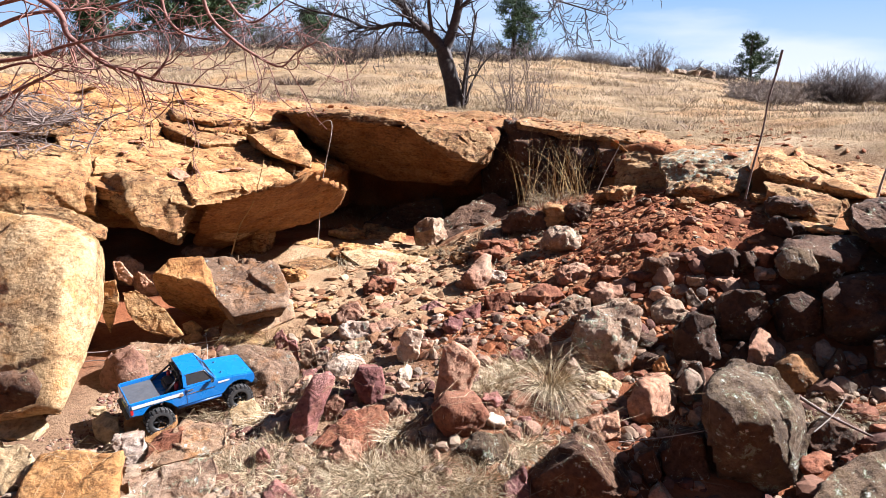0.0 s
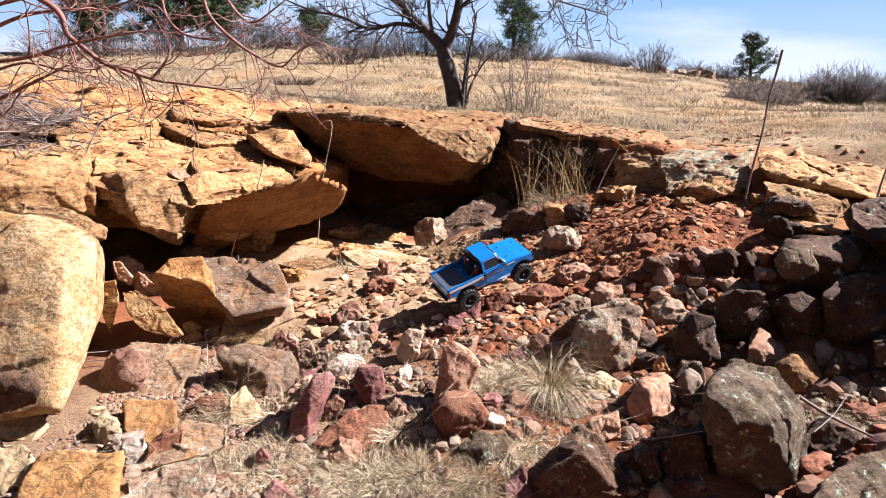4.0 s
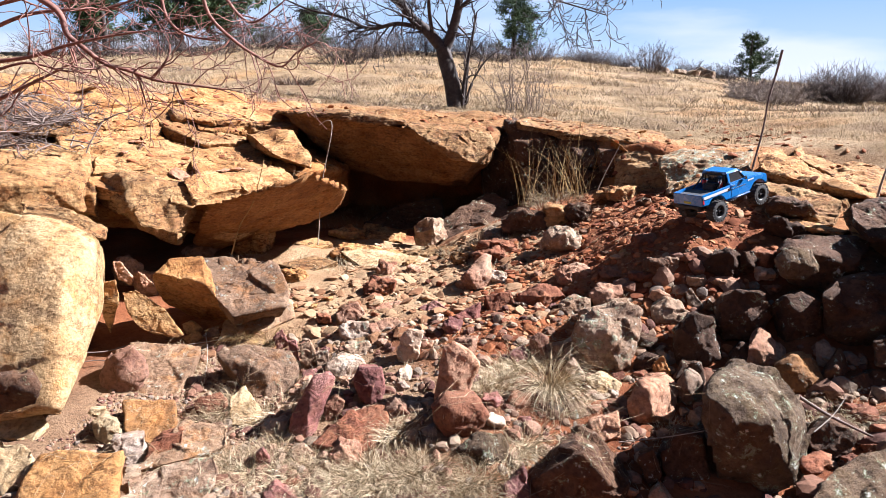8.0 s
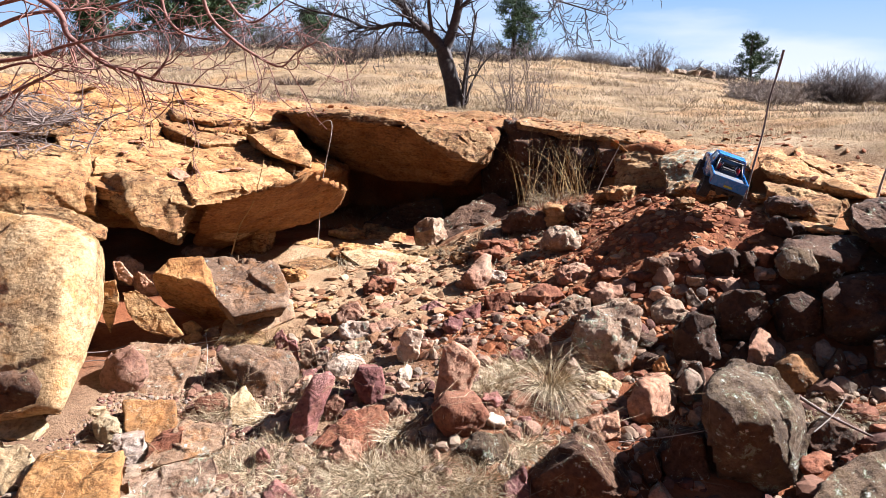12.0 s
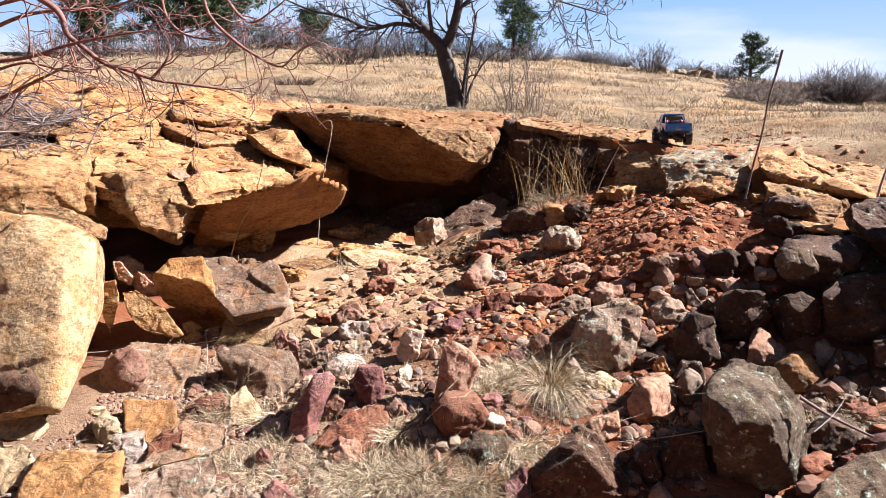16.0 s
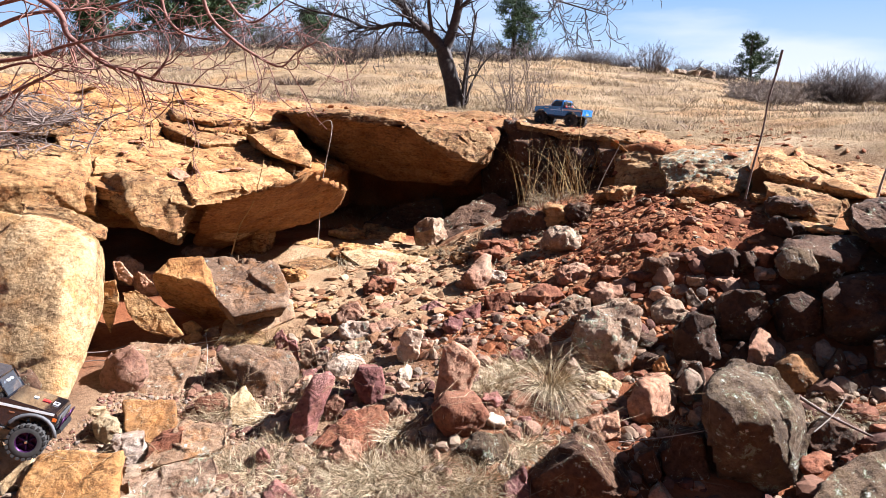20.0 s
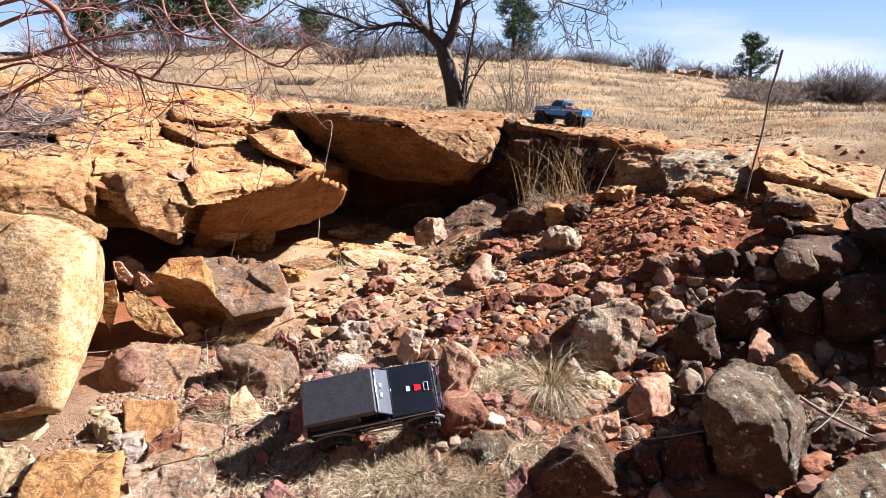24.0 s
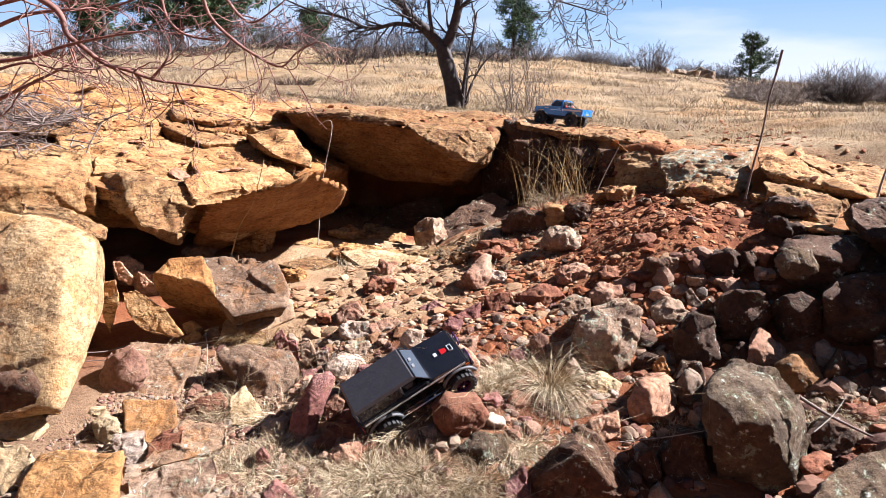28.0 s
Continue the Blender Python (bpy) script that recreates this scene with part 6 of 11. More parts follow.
hewn("boulder", (0.8, 3.11, 0.45), [(-0.201, -0.115, 0.030), (-0.170, -0.064, 0.134), (-0.080, -0.045, 0.173), (0.056, -0.038, 0.187), (0.136, -0.057, 0.149), (0.109, -0.115, 0.030), (0.067, -0.169, -0.082), (-0.026, -0.182, -0.107), (-0.112, -0.167, -0.077), (-0.024, -0.163, 0.075), (-0.130, 0.145, -0.033), (-0.101, 0.196, 0.057), (-0.017, 0.215, 0.090), (0.110, 0.222, 0.103), (0.185, 0.203, 0.070), (0.161, 0.145, -0.033), (0.123, 0.091, -0.129), (0.036, 0.078, -0.151), (-0.045, 0.093, -0.125), (-0.026, -0.117, -0.157), (0.067, -0.104, -0.132), (-0.112, -0.102, -0.127)], GREY, "large grey block crusted with pale lichen", 653, level=6, sharp=80, amount=0.3, strata=0, crag=0.85, category="boulder", group=LOOSE)
hewn("rock", (0.66, 3.05, 0.38), [(-0.116, -0.046, 0.063), (0.021, -0.009, 0.117), (0.070, -0.074, 0.024), (0.012, -0.112, -0.030), (-0.075, -0.097, -0.009), (-0.076, 0.114, 0.019), (0.048, 0.151, 0.065), (0.093, 0.086, -0.015), (0.041, 0.048, -0.062), (-0.038, 0.063, -0.043), (0.012, -0.072, -0.080), (-0.075, -0.057, -0.059), (0.070, -0.034, -0.026)], GREY, "grey wing of broken stone beside the block", 654, level=5, sharp=80, amount=0.3, strata=0, crag=0.85, category="rock", group=LOOSE)
hewn("rock", (0.88, 3.53, 0.53), [(-0.107, -0.059, 0.026), (-0.053, -0.021, 0.080), (0.072, -0.028, 0.070), (0.087, -0.066, 0.015), (0.008, -0.091, -0.021), (-0.087, -0.088, -0.015), (-0.005, -0.082, 0.045), (-0.062, 0.101, -0.014), (-0.014, 0.139, 0.033), (0.099, 0.132, 0.024), (0.113, 0.094, -0.023), (0.042, 0.069, -0.054), (-0.044, 0.072, -0.050), (0.008, -0.051, -0.071), (-0.087, -0.048, -0.065), (0.087, -0.026, -0.035)], PINK, "rounded tan rock on the red slope", 655, level=5, sharp=80, amount=0.3, strata=0, crag=0.85, category="rock", group=LOOSE)
hewn("boulder", (0.55, 3.62, 0.48), [(-0.145, -0.070, 0.045), (-0.033, -0.040, 0.101), (0.072, -0.043, 0.095), (0.124, -0.074, 0.037), (0.024, -0.102, -0.015), (-0.123, -0.108, -0.026), (-0.033, -0.124, 0.053), (-0.106, 0.130, -0.005), (-0.004, 0.160, 0.042), (0.091, 0.157, 0.037), (0.139, 0.126, -0.012), (0.048, 0.098, -0.057), (-0.086, 0.092, -0.067), (-0.123, -0.058, -0.076), (0.024, -0.052, -0.065), (0.124, -0.024, -0.013)], RED, "rounded dark red boulder on the slope", 656, level=5, sharp=80, amount=0.3, strata=0, crag=0.85, category="boulder", group=LOOSE)
hewn("rock", (0.78, 3.86, 0.53), [(-0.134, -0.055, 0.054), (-0.013, -0.024, 0.090), (0.087, -0.057, 0.051), (0.054, -0.100, -0.000), (-0.089, -0.112, -0.014), (-0.094, 0.105, 0.012), (0.015, 0.136, 0.043), (0.105, 0.103, 0.009), (0.076, 0.060, -0.035), (-0.053, 0.048, -0.047), (-0.089, -0.072, -0.064), (0.054, -0.060, -0.050), (0.087, -0.017, 0.001)], PINK, "flat pinkish tan rock on the slope", 657, level=5, sharp=80, amount=0.3, strata=0, crag=0.85, category="rock", group=LOOSE)
hewn("rock", (0.7, 3.45, 0.48), [(-0.109, -0.057, 0.038), (-0.016, -0.020, 0.091), (0.073, -0.036, 0.068), (0.065, -0.096, -0.017), (-0.046, -0.092, -0.012), (-0.073, 0.083, 0.002), (0.010, 0.120, 0.048), (0.091, 0.104, 0.028), (0.084, 0.044, -0.045), (-0.016, 0.048, -0.041), (0.065, -0.061, -0.067), (-0.046, -0.057, -0.062), (-0.109, -0.022, -0.012)], GREY, "grey broken rock above the lichened block", 658, level=5, sharp=80, amount=0.3, strata=0, crag=0.85, category="rock", group=LOOSE)
hewn("rock", (0.74, 2.85, 0.31), [(-0.106, -0.021, 0.040), (-0.036, 0.003, 0.068), (0.063, -0.034, 0.024), (0.028, -0.063, -0.011), (-0.052, -0.063, -0.011), (-0.074, 0.079, 0.013), (-0.012, 0.103, 0.036), (0.077, 0.066, -0.001), (0.046, 0.037, -0.031), (-0.026, 0.037, -0.031), (0.028, -0.038, -0.051), (-0.052, -0.038, -0.051), (0.063, -0.009, -0.016)], CREAM, "pale rock below the lichened block", 659, level=5, sharp=80, amount=0.3, strata=0, crag=0.85, category="rock", group=LOOSE)
hewn("rock", (0.57, 2.68, 0.29), [(-0.059, -0.012, 0.049), (0.003, -0.012, 0.049), (0.053, -0.060, -0.007), (-0.034, -0.073, -0.024), (-0.036, 0.078, 0.022), (0.019, 0.078, 0.022), (0.064, 0.030, -0.026), (-0.013, 0.017, -0.040), (-0.034, -0.051, -0.060), (0.053, -0.037, -0.043), (-0.059, 0.010, 0.013)], GREY, "small grey rock beside the grass tuft", 660, level=5, sharp=80, amount=0.3, strata=0, crag=0.85, category="rock", group=LOOSE)
hewn("rock", (0.66, 2.56, 0.25), [(-0.071, -0.031, 0.047), (0.057, -0.007, 0.081), (0.050, -0.062, 0.003), (-0.046, -0.082, -0.026), (-0.036, 0.089, 0.014), (0.079, 0.113, 0.044), (0.073, 0.058, -0.024), (-0.013, 0.038, -0.049), (-0.046, -0.052, -0.074), (0.050, -0.032, -0.045), (-0.071, -0.001, -0.001)], PINK, "pinkish square rock below the slope", 661, level=5, sharp=80, amount=0.3, strata=0, crag=0.85, category="rock", group=LOOSE)
hewn("boulder", (0.93, 2.76, 0.27), [(-0.161, -0.130, 0.067), (-0.111, -0.084, 0.143), (0.045, -0.002, 0.138), (0.110, 0.014, 0.057), (0.089, -0.034, -0.033), (0.041, -0.098, -0.066), (-0.067, -0.137, -0.032), (-0.144, -0.136, -0.015), (-0.075, -0.156, 0.135), (-0.059, -0.174, 0.030), (-0.089, 0.070, 0.012), (-0.044, 0.116, 0.077), (0.099, 0.198, 0.073), (0.159, 0.214, 0.003), (0.140, 0.166, -0.073), (0.097, 0.102, -0.102), (-0.002, 0.063, -0.073), (-0.073, 0.064, -0.058), (0.041, -0.048, -0.116), (0.089, 0.016, -0.083), (-0.067, -0.087, -0.082)], PINK, "sunlit pinkish tan boulder with shaded side", 662, level=5, sharp=80, amount=0.3, strata=0, crag=0.85, category="boulder", group=LOOSE)
hewn("rock", (1.09, 2.81, 0.29), [(-0.088, -0.060, 0.069), (-0.040, -0.055, 0.140), (0.026, -0.058, 0.105), (0.061, -0.068, -0.044), (-0.010, -0.068, -0.044), (-0.066, -0.066, -0.008), (-0.048, -0.102, 0.067), (-0.026, 0.100, 0.024), (0.018, 0.105, 0.086), (0.078, 0.102, 0.055), (0.111, 0.092, -0.073), (0.045, 0.092, -0.073), (-0.006, 0.094, -0.042), (0.061, -0.028, -0.094), (-0.010, -0.028, -0.094), (-0.066, -0.026, -0.058)], GREY, "upright grey boulder beside the sunlit one", 663, level=5, sharp=80, amount=0.3, strata=0, crag=0.85, category="rock", group=LOOSE)
hewn("rock", (1.17, 3.34, 0.48), [(-0.121, -0.034, 0.059), (-0.036, -0.009, 0.106), (0.042, -0.023, 0.080), (0.087, -0.058, 0.014), (0.001, -0.085, -0.037), (-0.086, -0.082, -0.032), (-0.020, -0.081, 0.036), (-0.066, 0.106, 0.021), (0.009, 0.131, 0.060), (0.079, 0.117, 0.038), (0.120, 0.082, -0.019), (0.044, 0.055, -0.063), (-0.035, 0.058, -0.058), (0.001, -0.050, -0.087), (-0.086, -0.047, -0.082), (0.087, -0.023, -0.036)], GREY, "grey red-stained rock at the shade edge", 664, level=5, sharp=80, amount=0.3, strata=0, crag=0.85, category="rock", group=LOOSE)
hewn("rock", (1.01, 2.95, 0.34), [(-0.048, -0.023, 0.056), (0.000, -0.014, 0.082), (0.033, -0.044, -0.002), (-0.025, -0.053, -0.025), (-0.016, 0.067, 0.030), (0.027, 0.076, 0.052), (0.056, 0.046, -0.020), (0.005, 0.037, -0.040), (-0.025, -0.030, -0.061), (0.033, -0.022, -0.038), (-0.048, -0.001, 0.020)], RUST, "small rust-orange rock at the shade edge", 665, level=5, sharp=80, amount=0.3, strata=0, crag=0.85, category="rock", group=LOOSE)
hewn("rock", (0.8, 2.91, 0.31), [(-0.051, -0.021, 0.036), (0.022, -0.002, 0.055), (0.039, -0.032, 0.024), (-0.029, -0.044, 0.013), (-0.030, 0.039, -0.022), (0.034, 0.058, -0.005), (0.049, 0.028, -0.032), (-0.011, 0.016, -0.041), (-0.029, -0.029, -0.011), (0.039, -0.017, 0.000), (-0.051, -0.006, 0.012)], RED, "small red stone among rubble", 666, level=5, sharp=80, amount=0.3, strata=0, crag=0.85, category="rock", group=LOOSE)
hewn("rock", (0.45, 3.06, 0.41), [(-0.040, -0.026, 0.050), (0.003, -0.015, 0.082), (0.050, -0.024, 0.055), (0.023, -0.052, -0.030), (-0.036, -0.057, -0.045), (-0.024, 0.064, 0.023), (0.015, 0.075, 0.051), (0.057, 0.066, 0.028), (0.032, 0.038, -0.046), (-0.020, 0.033, -0.058), (-0.036, -0.034, -0.081), (0.023, -0.030, -0.066), (-0.040, -0.004, 0.014)], PINK, "pinkish rock standing in dirt", 667, level=5, sharp=80, amount=0.3, strata=0, crag=0.85, category="rock", group=LOOSE)
hewn("rock", (0.52, 3.08, 0.38), [(-0.055, -0.020, 0.042), (0.051, -0.013, 0.050), (0.062, -0.053, 0.003), (-0.046, -0.063, -0.010), (-0.033, 0.080, 0.014), (0.061, 0.087, 0.021), (0.071, 0.047, -0.019), (-0.025, 0.037, -0.030), (-0.046, -0.038, -0.050), (0.062, -0.028, -0.037), (-0.055, 0.005, 0.002)], GREY, "low grey rock sunk in dirt", 668, level=5, sharp=80, amount=0.3, strata=0, crag=0.85, category="rock", group=LOOSE)
hewn("rock", (0.36, 3.04, 0.37), [(-0.052, -0.031, 0.032), (0.023, -0.011, 0.066), (0.045, -0.044, 0.009), (-0.032, -0.054, -0.010), (-0.038, 0.049, 0.011), (0.029, 0.069, 0.040), (0.048, 0.036, -0.009), (-0.021, 0.026, -0.025), (-0.032, -0.034, -0.042), (0.045, -0.024, -0.023), (-0.052, -0.011, -0.000)], PURPLE, "small purple rock in dirt", 669, level=5, sharp=80, amount=0.3, strata=0, crag=0.85, category="rock", group=LOOSE)
hewn("rock", (0.14, 3.47, 0.43), [(-0.083, -0.041, 0.014), (0.059, 0.010, 0.079), (0.063, -0.045, 0.009), (-0.015, -0.066, -0.018), (-0.069, 0.059, -0.010), (0.057, 0.110, 0.046), (0.060, 0.055, -0.014), (-0.009, 0.034, -0.038), (-0.015, -0.041, -0.058), (0.063, -0.020, -0.031), (-0.083, -0.016, -0.026)], PURPLE, "flat purplish rock on the slope", 670, level=5, sharp=80, amount=0.3, strata=0, crag=0.85, category="rock", group=LOOSE)
hewn("rock", (0.31, 3.56, 0.47), [(-0.091, -0.032, 0.056), (0.057, -0.018, 0.083), (0.078, -0.064, -0.004), (-0.056, -0.081, -0.036), (-0.072, 0.088, 0.022), (0.059, 0.102, 0.045), (0.079, 0.056, -0.030), (-0.041, 0.039, -0.058), (-0.056, -0.051, -0.084), (0.078, -0.034, -0.052), (-0.091, -0.002, 0.008)], RED, "square dark red rock on the slope", 671, level=5, sharp=80, amount=0.3, strata=0, crag=0.85, category="rock", group=LOOSE)
hewn("rock", (0.6, 2.89, 0.35), [(-0.058, -0.032, 0.042), (-0.016, -0.013, 0.083), (0.041, -0.051, 0.001), (-0.001, -0.066, -0.030), (-0.036, 0.058, 0.017), (0.002, 0.077, 0.052), (0.053, 0.039, -0.018), (0.016, 0.024, -0.045), (-0.001, -0.043, -0.066), (0.041, -0.028, -0.035), (-0.058, -0.010, 0.006)], GREY, "leaning grey rock below the lichened block", 672, level=5, sharp=80, amount=0.3, strata=0, crag=0.85, category="rock", group=LOOSE)
hewn("rock", (0.78, 2.32, 0.22), [(-0.047, -0.015, 0.058), (0.003, -0.006, 0.082), (0.035, -0.039, -0.007), (-0.013, -0.058, -0.060), (-0.018, 0.065, 0.033), (0.026, 0.074, 0.053), (0.055, 0.041, -0.023), (0.012, 0.022, -0.069), (-0.013, -0.038, -0.092), (0.035, -0.019, -0.039), (-0.047, 0.005, 0.026)], BROWN, "small dark brown rock at the boulder foot", 673, level=5, sharp=80, amount=0.3, strata=0, crag=0.85, category="rock", group=LOOSE)
hewn("rock", (0.79, 2.22, 0.13), [(-0.052, -0.022, 0.043), (-0.010, 0.002, 0.078), (0.044, -0.033, 0.028), (0.010, -0.060, -0.011), (-0.051, -0.060, -0.011), (-0.019, 0.068, 0.018), (0.018, 0.092, 0.048), (0.067, 0.057, 0.005), (0.037, 0.030, -0.028), (-0.018, 0.030, -0.028), (0.010, -0.038, -0.047), (-0.051, -0.038, -0.047), (0.044, -0.011, -0.008)], GREY, "small pale-topped rock at the boulder foot", 674, level=5, sharp=80, amount=0.3, strata=0, crag=0.85, category="rock", group=LOOSE)
hewn("boulder", (1.27, 2.51, 0.31), [(-0.322, -0.216, 0.215), (-0.252, -0.112, 0.253), (-0.129, -0.014, 0.242), (0.046, 0.009, 0.189), (0.108, -0.005, 0.096), (0.158, -0.058, 0.031), (0.130, -0.114, -0.009), (0.122, -0.161, -0.167), (0.087, -0.170, -0.315), (-0.224, -0.170, -0.315), (-0.298, -0.211, 0.009), (-0.250, -0.312, 0.204), (-0.131, -0.330, 0.192), (-0.038, -0.290, 0.031), (-0.172, 0.084, 0.113), (-0.110, 0.188, 0.146), (0.005, 0.286, 0.136), (0.174, 0.309, 0.091), (0.235, 0.295, 0.011), (0.286, 0.242, -0.045), (0.262, 0.186, -0.080), (0.257, 0.139, -0.215), (0.224, 0.130, -0.343), (-0.079, 0.130, -0.343), (-0.150, 0.089, -0.064)], MOSSY, "large upright lichen-covered boulder", 675, level=6, sharp=80, amount=0.3, strata=0, crag=0.85, category="boulder", group=LOOSE)
hewn("rock", (1.54, 3.06, 0.37), [(-0.137, -0.090, 0.097), (-0.046, -0.008, 0.139), (0.136, 0.028, 0.006), (0.034, -0.093, 0.004), (-0.051, -0.095, -0.046), (-0.115, -0.095, -0.032), (-0.054, -0.070, 0.095), (0.031, -0.103, 0.014), (-0.045, 0.090, 0.043), (0.035, 0.172, 0.079), (0.201, 0.208, -0.036), (0.111, 0.087, -0.038), (0.034, 0.085, -0.081), (-0.025, 0.085, -0.069), (-0.051, -0.050, -0.096), (-0.115, -0.050, -0.082), (0.034, -0.048, -0.046)], PINK, "brown rock with a sunlit sloping side", 676, level=5, sharp=80, amount=0.3, strata=0, crag=0.85, category="rock", group=LOOSE)
hewn("rock", (1.63, 2.93, 0.33), [(-0.148, -0.055, 0.065), (-0.055, -0.031, 0.107), (0.037, -0.031, 0.107), (0.090, -0.089, 0.007), (-0.000, -0.117, -0.043), (-0.079, -0.112, -0.034), (-0.121, -0.082, 0.017), (-0.033, -0.100, 0.052), (-0.050, 0.125, 0.016), (0.035, 0.149, 0.052), (0.120, 0.149, 0.052), (0.170, 0.091, -0.035), (0.088, 0.063, -0.077), (0.016, 0.068, -0.070), (-0.024, 0.098, -0.025), (-0.000, -0.072, -0.093), (-0.079, -0.067, -0.084), (0.090, -0.044, -0.043)], RUST, "rusty rock with yellow lichen patch", 677, level=5, sharp=80, amount=0.3, strata=0, crag=0.85, category="rock", group=LOOSE)
hewn("rock", (1.81, 2.93, 0.35), [(-0.118, -0.078, 0.009), (0.002, 0.008, 0.108), (0.052, -0.029, 0.015), (-0.030, -0.092, -0.025), (-0.062, -0.094, 0.057), (-0.030, 0.062, -0.023), (0.076, 0.148, 0.061), (0.123, 0.111, -0.018), (0.050, 0.048, -0.053), (-0.030, -0.057, -0.075), (-0.118, -0.043, -0.041), (0.052, 0.006, -0.035)], BROWN, "dark pointed rock on the bank", 678, level=5, sharp=80, amount=0.3, strata=0, crag=0.85, category="rock", group=LOOSE)
hewn("rock", (1.95, 2.87, 0.32), [(-0.142, -0.054, 0.047), (-0.036, -0.033, 0.075), (0.098, -0.042, 0.063), (0.076, -0.092, -0.009), (-0.140, -0.099, -0.019), (-0.034, 0.106, 0.004), (0.062, 0.127, 0.029), (0.184, 0.118, 0.019), (0.166, 0.068, -0.043), (-0.031, 0.061, -0.052), (-0.140, -0.059, -0.069), (0.076, -0.052, -0.059), (-0.142, -0.014, -0.003)], BROWN, "brown rock at the bank foot", 679, level=5, sharp=80, amount=0.3, strata=0, crag=0.85, category="rock", group=LOOSE)
hewn("boulder", (2.08, 2.92, 0.47), [(-0.193, -0.088, 0.058), (-0.050, -0.077, 0.098), (0.048, -0.085, 0.070), (0.045, -0.120, -0.062), (-0.183, -0.116, -0.045), (-0.055, 0.112, 0.003), (0.076, 0.123, 0.038), (0.167, 0.115, 0.013), (0.166, 0.080, -0.100), (-0.045, 0.084, -0.085)], BROWN, "brown rock on the bank in shade", 680, level=5, sharp=80, amount=0.3, strata=0, crag=0.85, category="boulder", group=LOOSE)
hewn("boulder", (1.58, 2.22, 0.14), [(-0.310, -0.107, 0.099), (-0.188, -0.023, 0.147), (-0.055, 0.047, 0.188), (0.139, 0.067, 0.199), (0.148, -0.151, 0.074), (0.106, -0.219, 0.035), (-0.346, -0.219, 0.035), (-0.147, 0.133, -0.127), (-0.035, 0.217, -0.086), (0.088, 0.287, -0.051), (0.272, 0.307, -0.041), (0.298, 0.089, -0.149), (0.263, 0.021, -0.183), (-0.174, 0.021, -0.183), (0.106, -0.159, -0.015), (-0.346, -0.159, -0.015), (0.148, -0.091, 0.024)], MOSSY, "flat-topped brown boulder at the near bank", 681, level=6, sharp=80, amount=0.3, strata=0, crag=0.35, category="boulder", group=LOOSE)
hewn("boulder", (2.15, 3.29, 0.53), [(-0.390, -0.228, 0.149), (-0.265, -0.126, 0.203), (0.009, -0.074, 0.223), (0.226, -0.125, 0.231), (0.266, -0.240, -0.185), (-0.139, -0.240, -0.185), (-0.256, -0.237, -0.100), (-0.369, -0.233, 0.025), (-0.220, -0.311, 0.093), (-0.134, 0.192, 0.029), (-0.019, 0.294, 0.076), (0.245, 0.346, 0.093), (0.462, 0.295, 0.100), (0.512, 0.180, -0.258), (0.114, 0.180, -0.258), (-0.002, 0.183, -0.185), (-0.113, 0.187, -0.077)], BROWN, "large dark lichen-spotted boulder in shade", 682, level=6, sharp=80, amount=0.3, strata=0, crag=0.85, category="boulder", group=LOOSE)
hewn("boulder", (2.17, 3.6, 0.7), [(-0.482, -0.227, 0.110), (-0.354, -0.120, 0.160), (-0.210, -0.068, 0.167), (-0.015, -0.069, 0.155), (0.154, -0.184, 0.036), (0.298, -0.241, -0.021), (0.304, -0.248, -0.093), (-0.157, -0.250, -0.108), (-0.406, -0.244, -0.050), (-0.286, -0.279, 0.107), (-0.060, -0.298, 0.024), (-0.239, 0.193, -0.005), (-0.121, 0.300, 0.038), (0.016, 0.352, 0.044), (0.205, 0.351, 0.034), (0.376, 0.236, -0.068), (0.521, 0.179, -0.117), (0.527, 0.172, -0.180), (0.079, 0.170, -0.192), (-0.164, 0.176, -0.142)], BROWN, "big dark boulder with sunlit top edge", 683, level=6, sharp=80, amount=0.3, strata=0, crag=0.85, category="boulder", group=LOOSE)
hewn("rock", (1.77, 3.32, 0.76), [(-0.147, -0.085, 0.039), (-0.070, -0.060, 0.107), (0.033, -0.069, 0.084), (0.072, -0.098, 0.003), (-0.015, -0.120, -0.057), (-0.119, -0.115, -0.044), (-0.059, -0.130, 0.036), (-0.042, 0.115, -0.013), (0.028, 0.140, 0.045), (0.123, 0.131, 0.025), (0.159, 0.102, -0.044), (0.080, 0.080, -0.096), (-0.015, 0.085, -0.085)], MOSSY, "rounded mossy rock before the dark boulder", 684, level=5, sharp=80, amount=0.3, strata=0, crag=0.85, category="rock", group=LOOSE)
hewn("rock", (1.51, 3.56, 0.68), [(-0.124, -0.085, 0.011), (-0.095, -0.085, 0.087), (0.036, -0.035, 0.112), (0.067, -0.025, 0.082), (0.055, -0.045, -0.034), (-0.060, -0.085, -0.032), (-0.027, -0.115, 0.052), (-0.052, 0.075, -0.025), (-0.026, 0.075, 0.040), (0.091, 0.125, 0.062), (0.119, 0.135, 0.036), (0.108, 0.115, -0.064), (0.005, 0.075, -0.062), (0.055, -0.005, -0.084), (-0.060, -0.045, -0.082), (-0.124, -0.045, -0.039)], BROWN, "dark rock with one sunlit side", 685, level=5, sharp=80, amount=0.3, strata=0, crag=0.85, category="rock", group=LOOSE)
